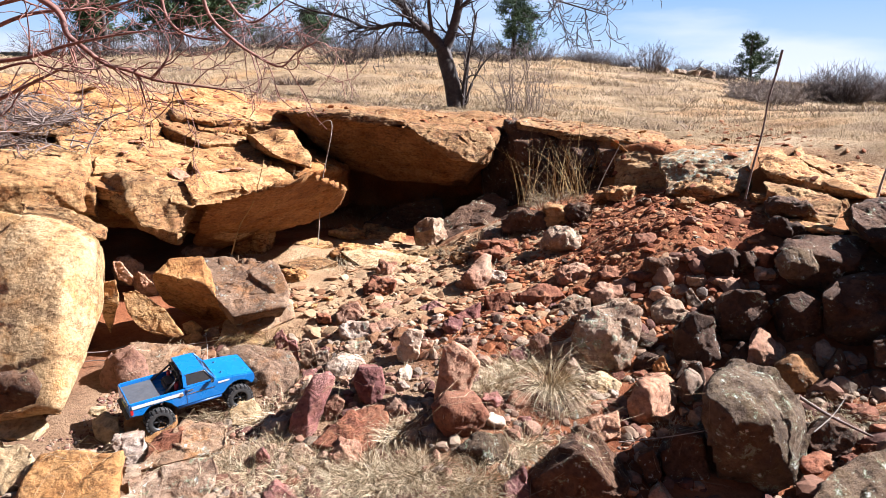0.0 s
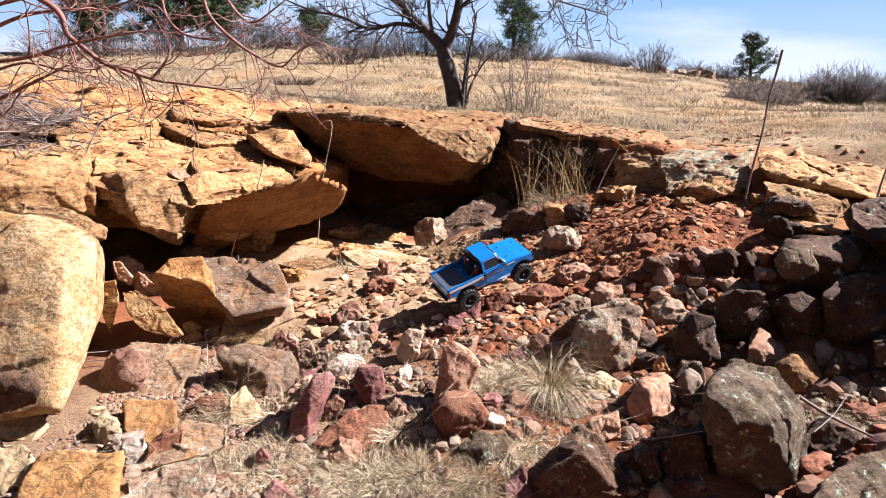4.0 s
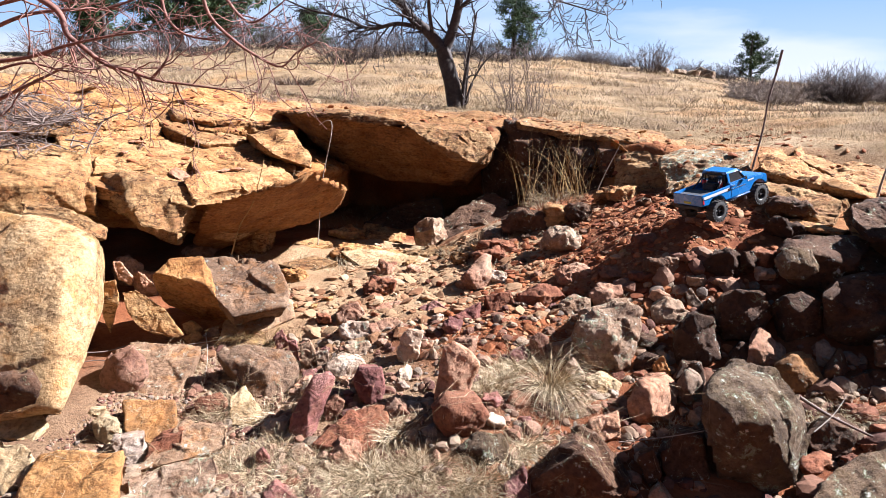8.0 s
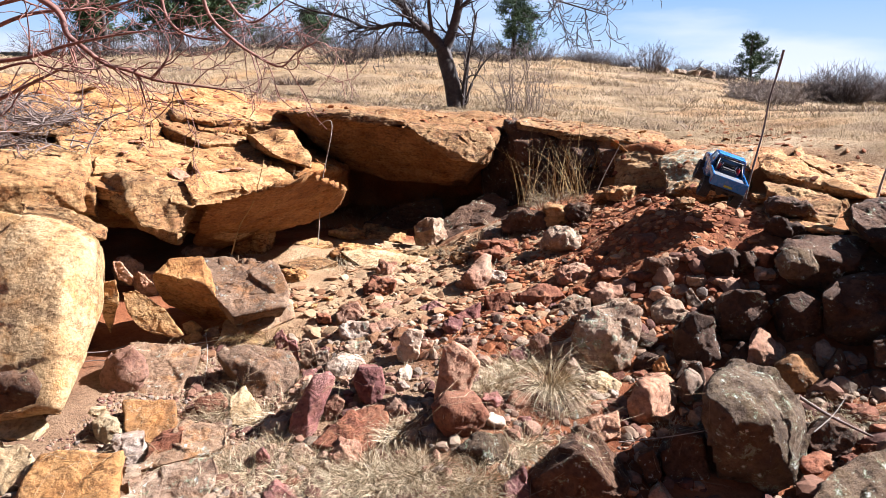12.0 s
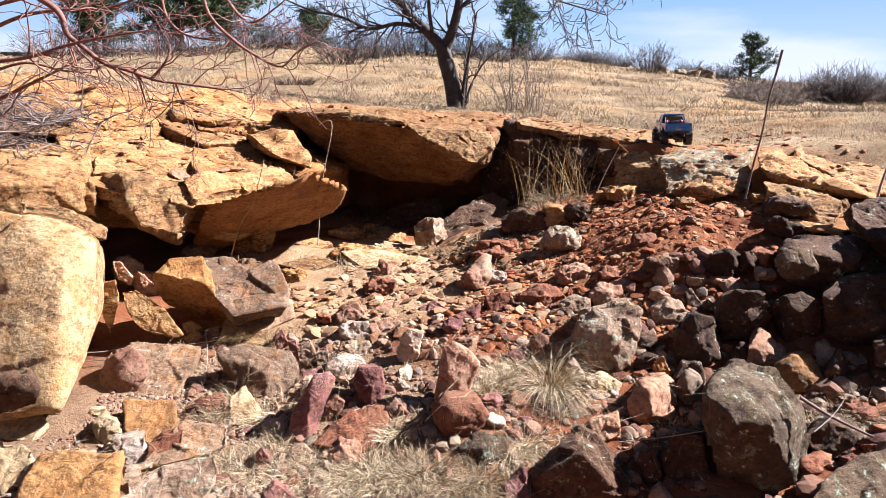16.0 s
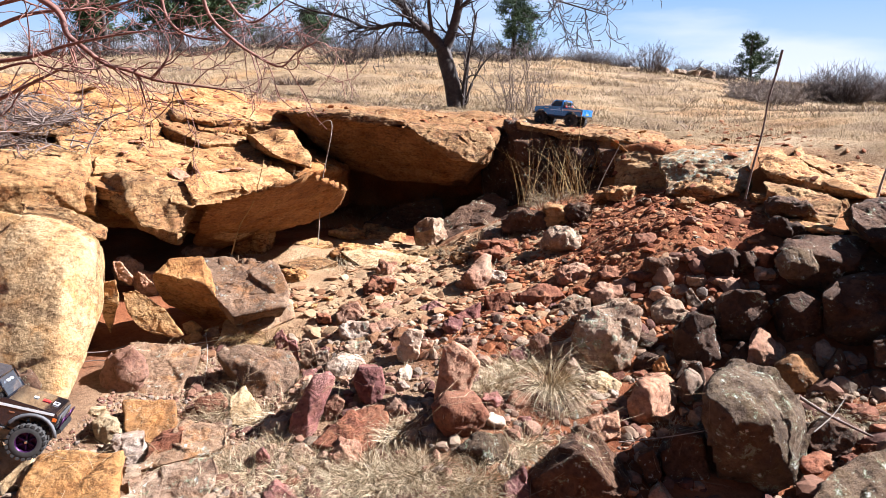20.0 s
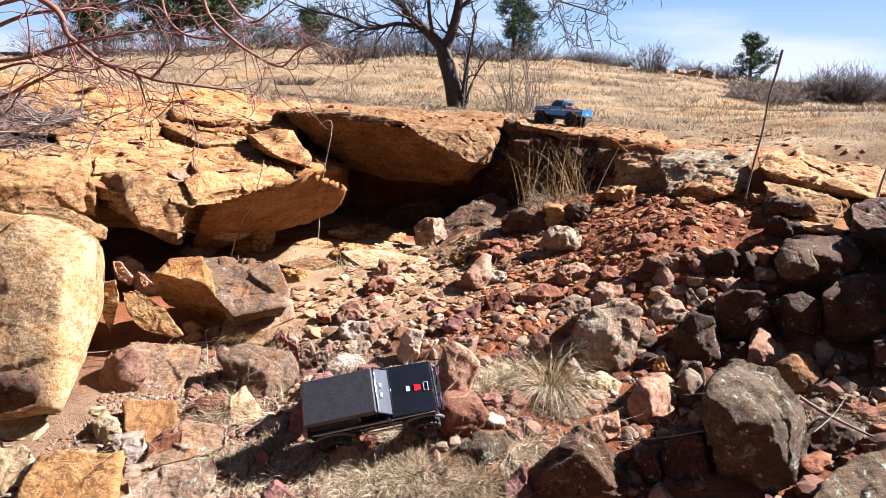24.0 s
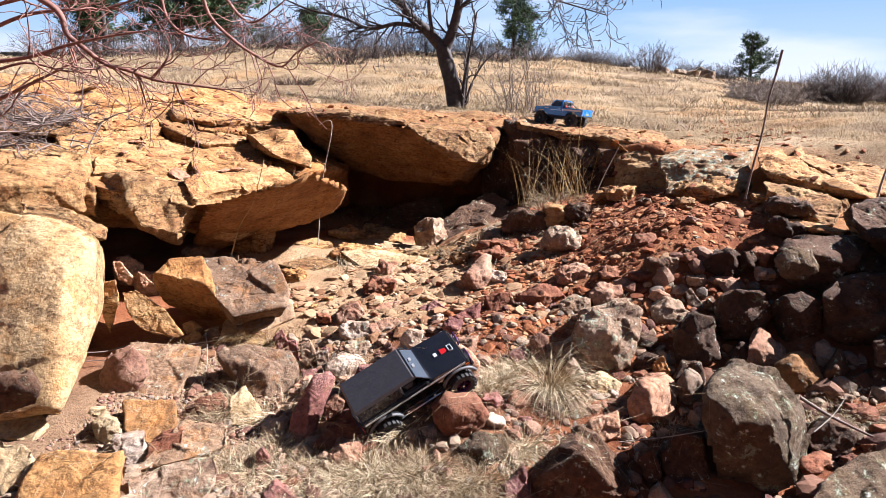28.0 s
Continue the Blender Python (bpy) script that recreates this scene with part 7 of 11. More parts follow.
hewn("rock", (1.74, 3.5, 0.63), [(-0.067, -0.037, 0.027), (0.020, -0.008, 0.063), (0.053, -0.041, 0.022), (-0.051, -0.069, -0.010), (-0.016, 0.063, 0.002), (0.061, 0.092, 0.032), (0.091, 0.059, -0.002), (-0.001, 0.031, -0.030), (-0.051, -0.044, -0.050), (0.053, -0.016, -0.018), (-0.067, -0.012, -0.013)], GREY, "small grey rock at the shade edge", 686, level=5, sharp=80, amount=0.3, strata=0, crag=0.85, category="rock", group=LOOSE)
hewn("rock", (1.51, 3.48, 0.56), [(-0.109, -0.030, 0.058), (0.006, 0.011, 0.086), (0.090, -0.036, 0.053), (-0.029, -0.092, 0.015), (-0.059, 0.070, -0.038), (0.043, 0.111, -0.013), (0.118, 0.064, -0.042), (0.013, 0.008, -0.075), (-0.029, -0.067, -0.025), (0.090, -0.011, 0.013), (-0.109, -0.005, 0.018)], TAN, "flat tan rock at the shade edge", 687, level=5, sharp=80, amount=0.3, strata=0, crag=0.35, category="rock", group=LOOSE)
hewn("rock", (1.23, 3.59, 0.65), [(-0.087, -0.055, 0.031), (-0.036, -0.034, 0.089), (0.030, -0.038, 0.077), (0.051, -0.067, -0.003), (-0.016, -0.075, -0.023), (-0.041, 0.065, 0.002), (0.004, 0.086, 0.051), (0.063, 0.082, 0.041), (0.082, 0.053, -0.028), (0.022, 0.045, -0.045), (-0.016, -0.045, -0.071), (0.051, -0.037, -0.051), (-0.087, -0.025, -0.017)], GREY, "grey-brown rock on the slope", 688, level=5, sharp=80, amount=0.3, strata=0, crag=0.85, category="rock", group=LOOSE)
hewn("rock", (1.53, 3.29, 0.49), [(-0.207, -0.119, 0.113), (-0.117, -0.114, 0.177), (0.020, -0.115, 0.166), (0.090, -0.124, 0.043), (0.038, -0.132, -0.077), (-0.145, -0.132, -0.077), (-0.091, -0.173, 0.073), (-0.072, 0.181, 0.030), (0.012, 0.186, 0.086), (0.142, 0.185, 0.076), (0.208, 0.176, -0.030), (0.159, 0.168, -0.133), (-0.014, 0.168, -0.133), (0.038, -0.057, -0.127), (-0.145, -0.057, -0.127), (0.090, -0.049, -0.007)], BROWN, "dark boulder in the shade of the bank", 689, level=5, sharp=80, amount=0.3, strata=0, crag=0.85, category="rock", group=LOOSE)
hewn("rock", (1.21, 3.11, 0.43), [(-0.125, -0.095, 0.098), (-0.040, -0.090, 0.174), (0.056, -0.092, 0.147), (0.091, -0.106, -0.066), (-0.099, -0.108, -0.088), (-0.038, -0.150, 0.049), (-0.026, 0.165, 0.027), (0.053, 0.170, 0.092), (0.143, 0.168, 0.069), (0.176, 0.154, -0.114), (-0.002, 0.152, -0.133), (-0.099, -0.043, -0.138), (0.091, -0.041, -0.116), (-0.125, -0.030, 0.048)], BROWN, "dark boulder in the shade of the bank", 690, level=5, sharp=80, amount=0.3, strata=0, crag=0.85, category="rock", group=LOOSE)
hewn("rock", (1.78, 3.24, 0.5), [(-0.179, -0.113, 0.131), (-0.063, -0.110, 0.172), (0.038, -0.113, 0.131), (0.083, -0.128, -0.078), (-0.123, -0.129, -0.093), (-0.079, -0.170, 0.051), (-0.022, 0.187, 0.045), (0.087, 0.190, 0.081), (0.183, 0.187, 0.045), (0.227, 0.172, -0.135), (0.031, 0.171, -0.147), (-0.123, -0.054, -0.143), (0.083, -0.053, -0.128), (-0.179, -0.038, 0.081)], BROWN, "dark boulder in the shade of the bank", 691, level=5, sharp=80, amount=0.3, strata=0, crag=0.85, category="rock", group=LOOSE)
hewn("rock", (1.12, 2.9, 0.31), [(-0.105, -0.072, -0.008), (-0.048, -0.025, 0.107), (0.039, -0.027, 0.103), (0.063, -0.062, 0.015), (-0.031, -0.081, -0.031), (-0.047, 0.068, -0.037), (0.004, 0.115, 0.062), (0.082, 0.113, 0.058), (0.105, 0.078, -0.017), (0.020, 0.059, -0.057), (-0.031, -0.046, -0.081), (-0.105, -0.037, -0.058), (0.063, -0.027, -0.035)], BROWN, "small dark rock in the shade of the bank", 692, level=5, sharp=80, amount=0.3, strata=0, crag=0.85, category="rock", group=LOOSE)
hewn("rock", (1.42, 3.06, 0.35), [(-0.078, -0.053, 0.047), (-0.016, -0.030, 0.103), (0.042, -0.037, 0.086), (0.022, -0.084, -0.031), (-0.062, -0.079, -0.019), (-0.013, 0.087, 0.010), (0.042, 0.110, 0.059), (0.094, 0.103, 0.044), (0.078, 0.056, -0.056), (0.002, 0.061, -0.046), (0.022, -0.049, -0.081), (-0.062, -0.044, -0.069), (-0.078, -0.018, -0.003)], BROWN, "small dark rock in the shade of the bank", 693, level=5, sharp=80, amount=0.3, strata=0, crag=0.85, category="rock", group=LOOSE)
hewn("rock", (0.93, 2.41, 0.22), [(-0.107, -0.074, 0.055), (-0.039, -0.047, 0.122), (0.063, -0.055, 0.103), (0.070, -0.113, -0.040), (-0.091, -0.117, -0.051), (-0.031, 0.126, 0.003), (0.031, 0.153, 0.060), (0.127, 0.145, 0.044), (0.136, 0.087, -0.079), (-0.016, 0.083, -0.089), (-0.091, -0.067, -0.101), (0.070, -0.063, -0.090), (-0.107, -0.024, 0.005)], BROWN, "dark rock at the boulder foot", 694, level=5, sharp=80, amount=0.3, strata=0, crag=0.85, category="rock", group=LOOSE)
hewn("rock", (1.56, 2.51, 0.23), [(-0.143, -0.078, 0.063), (-0.041, -0.058, 0.113), (0.065, -0.074, 0.073), (0.036, -0.102, 0.004), (-0.101, -0.125, -0.055), (-0.023, 0.122, 0.010), (0.071, 0.142, 0.053), (0.171, 0.126, 0.018), (0.145, 0.098, -0.041), (0.018, 0.075, -0.092), (-0.101, -0.075, -0.105), (0.036, -0.052, -0.046), (-0.143, -0.028, 0.013)], BROWN, "dark rock beside the upright boulder", 695, level=5, sharp=80, amount=0.3, strata=0, crag=0.85, category="rock", group=LOOSE)
hewn("slab", (-1.09, 3.65, 0.29), [(-0.140, -0.147, -0.019), (-0.135, -0.007, 0.055), (-0.081, 0.051, 0.086), (0.211, 0.143, 0.135), (0.259, 0.024, 0.071), (0.107, -0.067, 0.023), (-0.056, -0.140, -0.016), (-0.146, -0.057, -0.096), (-0.140, 0.083, -0.031), (-0.092, 0.141, -0.005), (0.166, 0.233, 0.037), (0.208, 0.114, -0.017), (0.073, 0.023, -0.059), (-0.071, -0.050, -0.092), (-0.140, -0.125, -0.055), (-0.056, -0.118, -0.052), (0.107, -0.045, -0.013)], SLATE, "flat dark grey slab lying in dirt", 696, level=6, sharp=80, amount=0.3, strata=0.15, crag=0.35, category="slab", group=LOOSE)
hewn("slab", (-0.4, 4.79, 0.4), [(-0.362, 0.075, 0.064), (-0.160, 0.124, 0.078), (0.311, -0.021, 0.036), (0.233, -0.130, 0.005), (-0.172, -0.145, 0.001), (-0.326, 0.155, -0.016), (-0.150, 0.204, -0.003), (0.262, 0.059, -0.039), (0.193, -0.050, -0.066), (-0.161, -0.065, -0.070), (-0.172, -0.125, -0.031), (0.233, -0.110, -0.027), (0.311, -0.001, 0.004)], CREAM, "flat cream slab before the cave mouth", 697, level=6, sharp=80, amount=0.3, strata=0.15, crag=0.35, category="slab", group=LOOSE)
hewn("slab", (-0.8, 5.82, 0.37), [(-0.179, -0.097, 0.013), (-0.131, 0.044, 0.064), (0.022, 0.089, 0.081), (0.183, -0.027, 0.038), (0.106, -0.131, 0.001), (-0.166, -0.017, -0.059), (-0.124, 0.124, -0.015), (0.010, 0.169, -0.001), (0.150, 0.053, -0.037), (0.082, -0.051, -0.070), (0.106, -0.111, -0.031), (-0.179, -0.077, -0.019), (0.183, -0.007, 0.006)], CREAM, "broken cream slab before the cave mouth", 698, level=5, sharp=80, amount=0.3, strata=0.15, crag=0.35, category="slab", group=LOOSE)
hewn("slab", (-0.14, 5.03, 0.4), [(-0.149, -0.039, 0.026), (-0.093, 0.056, 0.057), (0.140, 0.009, 0.041), (0.090, -0.100, 0.006), (-0.132, 0.021, -0.030), (-0.083, 0.116, -0.004), (0.120, 0.069, -0.017), (0.076, -0.040, -0.047), (0.090, -0.085, -0.018), (-0.149, -0.024, 0.002), (0.140, 0.024, 0.017)], CREAM, "small cream slab before the cave mouth", 699, level=5, sharp=80, amount=0.3, strata=0.15, crag=0.35, category="slab", group=LOOSE)
hewn("slab", (-0.94, 4.69, 0.38), [(-0.228, -0.042, 0.037), (0.010, 0.097, 0.077), (0.203, 0.003, 0.050), (0.021, -0.146, 0.007), (-0.214, 0.038, -0.038), (-0.005, 0.177, -0.004), (0.163, 0.083, -0.027), (0.004, -0.066, -0.064), (0.021, -0.126, -0.025), (-0.228, -0.022, 0.005), (0.203, 0.023, 0.018)], TAN, "flat tan slab before the cave mouth", 700, level=5, sharp=80, amount=0.3, strata=0.15, crag=0.35, category="slab", group=LOOSE)
hewn("slab", (-1.02, 5.3, 0.39), [(-0.165, -0.011, 0.040), (-0.001, 0.081, 0.066), (0.149, -0.011, 0.040), (0.036, -0.135, 0.004), (-0.155, 0.059, -0.027), (-0.012, 0.151, -0.005), (0.119, 0.059, -0.027), (0.019, -0.065, -0.058), (0.036, -0.117, -0.024), (-0.165, 0.007, 0.012), (0.149, 0.007, 0.012)], TAN, "thin tan slab before the cave mouth", 701, level=5, sharp=80, amount=0.3, strata=0.15, crag=0.35, category="slab", group=LOOSE)
hewn("rock", (0.18, 3.99, 0.46), [(-0.109, -0.040, 0.022), (-0.006, -0.007, 0.070), (0.120, -0.024, 0.046), (0.098, -0.052, 0.005), (-0.058, -0.065, -0.013), (-0.091, 0.060, -0.002), (0.000, 0.093, 0.039), (0.111, 0.076, 0.018), (0.092, 0.048, -0.017), (-0.046, 0.035, -0.032), (-0.058, -0.040, -0.053), (0.098, -0.027, -0.035), (-0.109, -0.015, -0.018)], PINK, "pinkish rock on the red slope", 702, level=5, sharp=80, amount=0.3, strata=0, crag=0.85, category="rock", group=LOOSE)
hewn("rock", (0.34, 3.99, 0.51), [(-0.075, -0.039, 0.007), (-0.040, -0.014, 0.043), (0.048, -0.022, 0.031), (0.032, -0.059, -0.022), (-0.061, 0.041, -0.012), (-0.031, 0.066, 0.019), (0.047, 0.058, 0.009), (0.033, 0.021, -0.037), (0.032, -0.039, -0.054), (-0.075, -0.019, -0.025), (0.048, -0.002, -0.001)], PALE, "small pale rock on the red slope", 703, level=5, sharp=80, amount=0.3, strata=0, crag=0.85, category="rock", group=LOOSE)
hewn("rock", (1.05, 3.61, 0.6), [(-0.083, -0.047, 0.011), (-0.042, -0.021, 0.048), (0.075, -0.021, 0.048), (0.057, -0.051, 0.006), (-0.031, -0.062, -0.010), (-0.050, 0.043, -0.010), (-0.014, 0.069, 0.022), (0.089, 0.069, 0.022), (0.074, 0.039, -0.015), (-0.004, 0.028, -0.028), (-0.031, -0.040, -0.046), (0.057, -0.029, -0.030), (-0.083, -0.025, -0.025)], RED, "red rock lying on the slope", 704, level=5, sharp=80, amount=0.3, strata=0, crag=0.85, category="rock", group=LOOSE)
hewn("rock", (1.92, 4.86, 0.9), [(-0.196, -0.064, 0.016), (-0.160, -0.027, 0.075), (0.113, -0.027, 0.075), (0.163, -0.080, -0.010), (-0.028, -0.110, -0.058), (-0.133, 0.056, -0.014), (-0.101, 0.093, 0.037), (0.140, 0.093, 0.037), (0.184, 0.040, -0.036), (0.016, 0.010, -0.077)], TAN, "tan rock at the ledge foot", 705, level=5, sharp=80, amount=0.3, strata=0, crag=0.85, category="rock", group=LOOSE)
hewn("rock", (1.33, 3.51, 0.62), [(-0.081, -0.060, 0.004), (-0.045, -0.029, 0.057), (0.028, -0.035, 0.046), (0.039, -0.069, -0.012), (-0.032, 0.060, -0.023), (-0.001, 0.091, 0.022), (0.065, 0.085, 0.013), (0.074, 0.051, -0.037), (0.039, -0.039, -0.060), (-0.081, -0.030, -0.044), (0.028, -0.005, -0.002)], RED, "dark red rock on the slope", 706, level=5, sharp=80, amount=0.3, strata=0, crag=0.85, category="rock", group=LOOSE)
hewn("rock", (1.3, 3.37, 0.53), [(-0.056, 0.000, 0.071), (-0.026, 0.006, 0.085), (0.042, -0.036, -0.011), (0.012, -0.044, -0.027), (-0.032, -0.029, 0.005), (-0.030, 0.060, 0.050), (-0.003, 0.066, 0.061), (0.056, 0.024, -0.021), (0.030, 0.016, -0.035), (-0.009, 0.031, -0.008), (0.012, -0.029, -0.051), (0.042, -0.021, -0.035), (-0.032, -0.014, -0.019)], GREY, "thin grey slab standing on the slope", 707, level=5, sharp=80, amount=0.3, strata=0, crag=0.85, category="rock", group=LOOSE)
hewn("rock", (-0.06, 3.63, 0.42), [(-0.077, -0.035, 0.017), (0.016, -0.007, 0.051), (0.079, -0.035, 0.017), (0.004, -0.058, -0.011), (-0.068, 0.045, -0.003), (0.014, 0.073, 0.026), (0.069, 0.045, -0.003), (0.003, 0.022, -0.027), (0.004, -0.038, -0.043), (-0.077, -0.015, -0.015), (0.079, -0.015, -0.015)], PURPLE, "small purplish rock on the slope", 708, level=5, sharp=80, amount=0.3, strata=0, crag=0.85, category="rock", group=LOOSE)
hewn("rock", (-0.29, 3.76, 0.36), [(-0.138, -0.024, 0.042), (0.016, 0.016, 0.063), (0.163, -0.016, 0.046), (0.148, -0.056, 0.025), (-0.108, -0.064, 0.021), (-0.123, 0.046, -0.025), (0.011, 0.086, -0.007), (0.141, 0.054, -0.021), (0.128, 0.014, -0.040), (-0.098, 0.006, -0.043), (-0.108, -0.046, -0.007), (0.148, -0.038, -0.003), (-0.138, -0.007, 0.014)], PINK, "flat pinkish slab in the dirt", 709, level=5, sharp=80, amount=0.3, strata=0, crag=0.35, category="rock", group=LOOSE)
hewn("rock", (-0.42, 4.05, 0.42), [(-0.079, -0.022, 0.022), (0.016, 0.010, 0.060), (0.093, -0.010, 0.037), (0.062, -0.058, -0.021), (-0.048, -0.063, -0.027), (-0.075, 0.048, 0.004), (0.008, 0.080, 0.036), (0.076, 0.060, 0.016), (0.049, 0.012, -0.033), (-0.048, 0.007, -0.038), (-0.048, -0.046, -0.055), (0.062, -0.041, -0.049), (-0.079, -0.005, -0.006)], RED, "small red rock in dirt", 710, level=5, sharp=80, amount=0.3, strata=0, crag=0.85, category="rock", group=LOOSE)


# ---------------------------------------------------------------- rubble


def surface(x, y, top=4.0):
    """Height and slope of whatever lies uppermost at x, y."""
    hit, place, normal, _, ob, _ = scene.ray_cast(bpy.context.evaluated_depsgraph_get(), (x, y, top), (0, 0, -1))
    return (place, normal, ob.name) if hit else (Vector((x, y, ground_height(x, y))), Vector((0, 0, 1)), "ground")


def joined(name, verts, faces, material, label, category, smooth_shade=False):
    me = bpy.data.meshes.new(name)
    me.vertices.add(len(verts))
    me.vertices.foreach_set("co", np.asarray(verts, dtype=np.float32).ravel())
    k = faces.shape[1]
    me.loops.add(faces.size)
    me.loops.foreach_set("vertex_index", faces.ravel().astype(np.int32))
    me.polygons.add(len(faces))
    me.polygons.foreach_set("loop_start", np.arange(0, faces.size, k, dtype=np.int32))
    me.polygons.foreach_set("use_smooth", [smooth_shade] * len(faces))
    me.update(calc_edges=True)
    me.materials.append(material)
    return tagged(new(name, me), label, category, "", "stuff")


def rubble_stone(name, stops):
    m, nt, bsdf = make_mat(name)
    rnd = nt.nodes.new("ShaderNodeNewGeometry").outputs["Random Per Island"]
    col = ramp(nt, rnd, stops).outputs[0]
    vec = place_vec(nt)
    gr = ramp(nt, noise_tex(nt, vec, 60.0, 6, 0.7).outputs[0], [(0.3, (0.5, 0.47, 0.45)), (0.55, (1, 1, 1)), (0.75, (1.25, 1.2, 1.15))]).outputs[0]
    nt.links.new(mix(nt, 1.0, mix(nt, 0.8, col, gr, "MULTIPLY"), (ALBEDO_SCALE,) * 3, "MULTIPLY"), bsdf.inputs["Base Color"])
    bsdf.inputs["Roughness"].default_value = 0.92
    bsdf.inputs["Specular IOR Level"].default_value = 0.2
    b = node(nt, "ShaderNodeBump", Strength=0.6, Distance=0.006)
    nt.links.new(noise_tex(nt, vec, 90.0, 6, 0.7).outputs[0], b.inputs["Height"])
    nt.links.new(b.outputs[0], bsdf.inputs["Normal"])
    return m


RED_RUBBLE = rubble_stone("red_rubble", [(0.0, (0.16, 0.045, 0.018)), (0.4, (0.29, 0.092, 0.033)), (0.72, (0.37, 0.145, 0.058)), (0.92, (0.40, 0.205, 0.10)), (1.0, (0.42, 0.28, 0.17))])
TAN_RUBBLE = rubble_stone("tan_rubble", [(0.0, (0.20, 0.09, 0.042)), (0.35, (0.31, 0.17, 0.088)), (0.75, (0.37, 0.24, 0.135)), (1.0, (0.40, 0.29, 0.185))])
ORANGE_RUBBLE = rubble_stone("orange_rubble", [(0.0, (0.17, 0.05, 0.022)), (0.4, (0.30, 0.105, 0.04)), (0.75, (0.38, 0.16, 0.065)), (1.0, (0.42, 0.24, 0.12))])
MIXED_RUBBLE = rubble_stone("mixed_rubble", [(0.0, (0.099, 0.043, 0.034)), (0.25, (0.205, 0.099, 0.062)), (0.5, (0.279, 0.167, 0.112)), (0.75, (0.322, 0.236, 0.161)), (1.0, (0.174, 0.136, 0.112))])
SHAPES = []
for _k in range(24):
    _v, CHIP_FACES = shaped(random_planes(np.random.RandomState(900 + _k), 0.7), 2, 65.0)
    SHAPES.append(_v)


def strew(name, n, x0, x1, y0, y1, small, large, flat, material, label, seed, keep=None, ledges=False):
    """Loose chips thrown over an area, each lying on what is under it."""
    rng = np.random.RandomState(seed)
    vs, fs = [], []
    while len(vs) < n:
        x, y = rng.uniform(x0, x1), rng.uniform(y0, y1)
        if keep and not keep(x, y):
            continue
        place, normal, under = surface(x, y)
        if normal.z < 0.45 or (under != "ground" and not ledges):
            continue
        size = small * (large / small) ** (rng.rand() ** 2.2)
        v = SHAPES[rng.randint(24)] * (size * rng.uniform(0.7, 1.4), size * rng.uniform(0.7, 1.3), size * rng.uniform(*flat))
        turn = Vector((0, 0, 1)).rotation_difference(normal).to_matrix() @ Euler((rng.normal(0, 0.25), rng.normal(0, 0.25), rng.uniform(0, 6.3))).to_matrix()
        v = v @ np.array(turn).T + np.array(place) + np.array(normal) * size * 0.12
        fs.append(CHIP_FACES + 42 * len(vs))
        vs.append(v)
    return joined(name, np.concatenate(vs), np.concatenate(fs), material, label, "rubble")


bpy.context.view_layer.update()
FILL_MESHES = {}


def filler(material, k):
    key = (material.name, k)
    if key not in FILL_MESHES:
        v, f = shaped(random_planes(np.random.RandomState(400 + k), 0.7), 4, 65.0)
        v = v * np.array([1.0, 0.85, 0.62])
        v = roughen(v, vertex_normals(v, f), 1.0, 0.55, k, 0)
        FILL_MESHES[key] = mesh_from("rock", v, f, material)
    return FILL_MESHES[key]


def fill_rocks(n, x0, x1, y0, y1, small, large, materials, words, seed):
    rng = np.random.RandomState(seed)
    spots = []
    for _ in range(n):
        under = ""
        while under != "ground":
            place, normal, under = surface(rng.uniform(x0, x1), rng.uniform(y0, y1))
        s = small * (large / small) ** (rng.rand() ** 1.5)
        spots.append((place, normal, s, rng.randint(len(materials)), rng.randint(6), rng.uniform(0, 360), rng.normal(0, 12), rng.normal(0, 12)))
    for place, normal, s, m, k, a, b, c in spots:
        ob = new("rock", filler(materials[m], k))
        ob.matrix_world = Matrix.Translation(place + Vector((0, 0, s * 0.25))) @ pose(0, 0, 0, b, c, a).to_3x3().to_4x4() @ Matrix.Scale(s, 4)
        tagged(ob, words[m] + " rock wedged in the rubble", "rock", "loose rocks on the slope", "thing")




def flakes(parent, n, x0, x1, y0, y1, materials, seed, keep):
    """Thin weathered plates of the bedding, still part of the ledge."""
    rng = np.random.RandomState(seed)
    spots = []
    while len(spots) < n:
        place, normal, under = surface(rng.uniform(x0, x1), rng.uniform(y0, y1))
        if keep(under) and normal.z > 0.6:
            spots.append((place, normal))
    for place, normal in spots:
        w = 0.03 + 0.08 * rng.rand() ** 1.8
        v, f = shaped(random_planes(rng, 0.62), 4, 34.0)
        v = v * np.array([w * rng.uniform(0.9, 1.5), w * rng.uniform(0.6, 1.0), rng.uniform(0.006, 0.015)])
        v = roughen(v, vertex_normals(v, f), 0.06, 0.5, rng.randint(90), 0)
        ob = new("flake", mesh_from("flake", v, f, materials[rng.randint(len(materials))]))
        ob.parent = parent
        turn = Vector((0, 0, 1)).rotation_difference(normal).to_matrix().to_4x4()
        ob.matrix_world = Matrix.Translation(place + normal * 0.006) @ turn @ pose(0, 0, 0, rng.normal(0, 4), rng.normal(0, 4), rng.uniform(0, 360))


def on_ledge(under):
    return under.startswith(("slab", "block"))


flakes(ledge, 44, -3.4, -0.9, 4.1, 6.7, (TAN, TAN, ORANGE, PINK), 61, on_ledge)
flakes(wall, 12, 0.7, 1.9, 5.0, 7.2, (TAN, ORANGE), 62, lambda under: under.startswith(("cap", "block", "ground")))
fill_rocks(26, 0.2, 1.5, 3.2, 4.7, 0.02, 0.055, (RED, PINK, BROWN), ("small dark red sandstone", "small pinkish red", "small brown weathered"), 31)
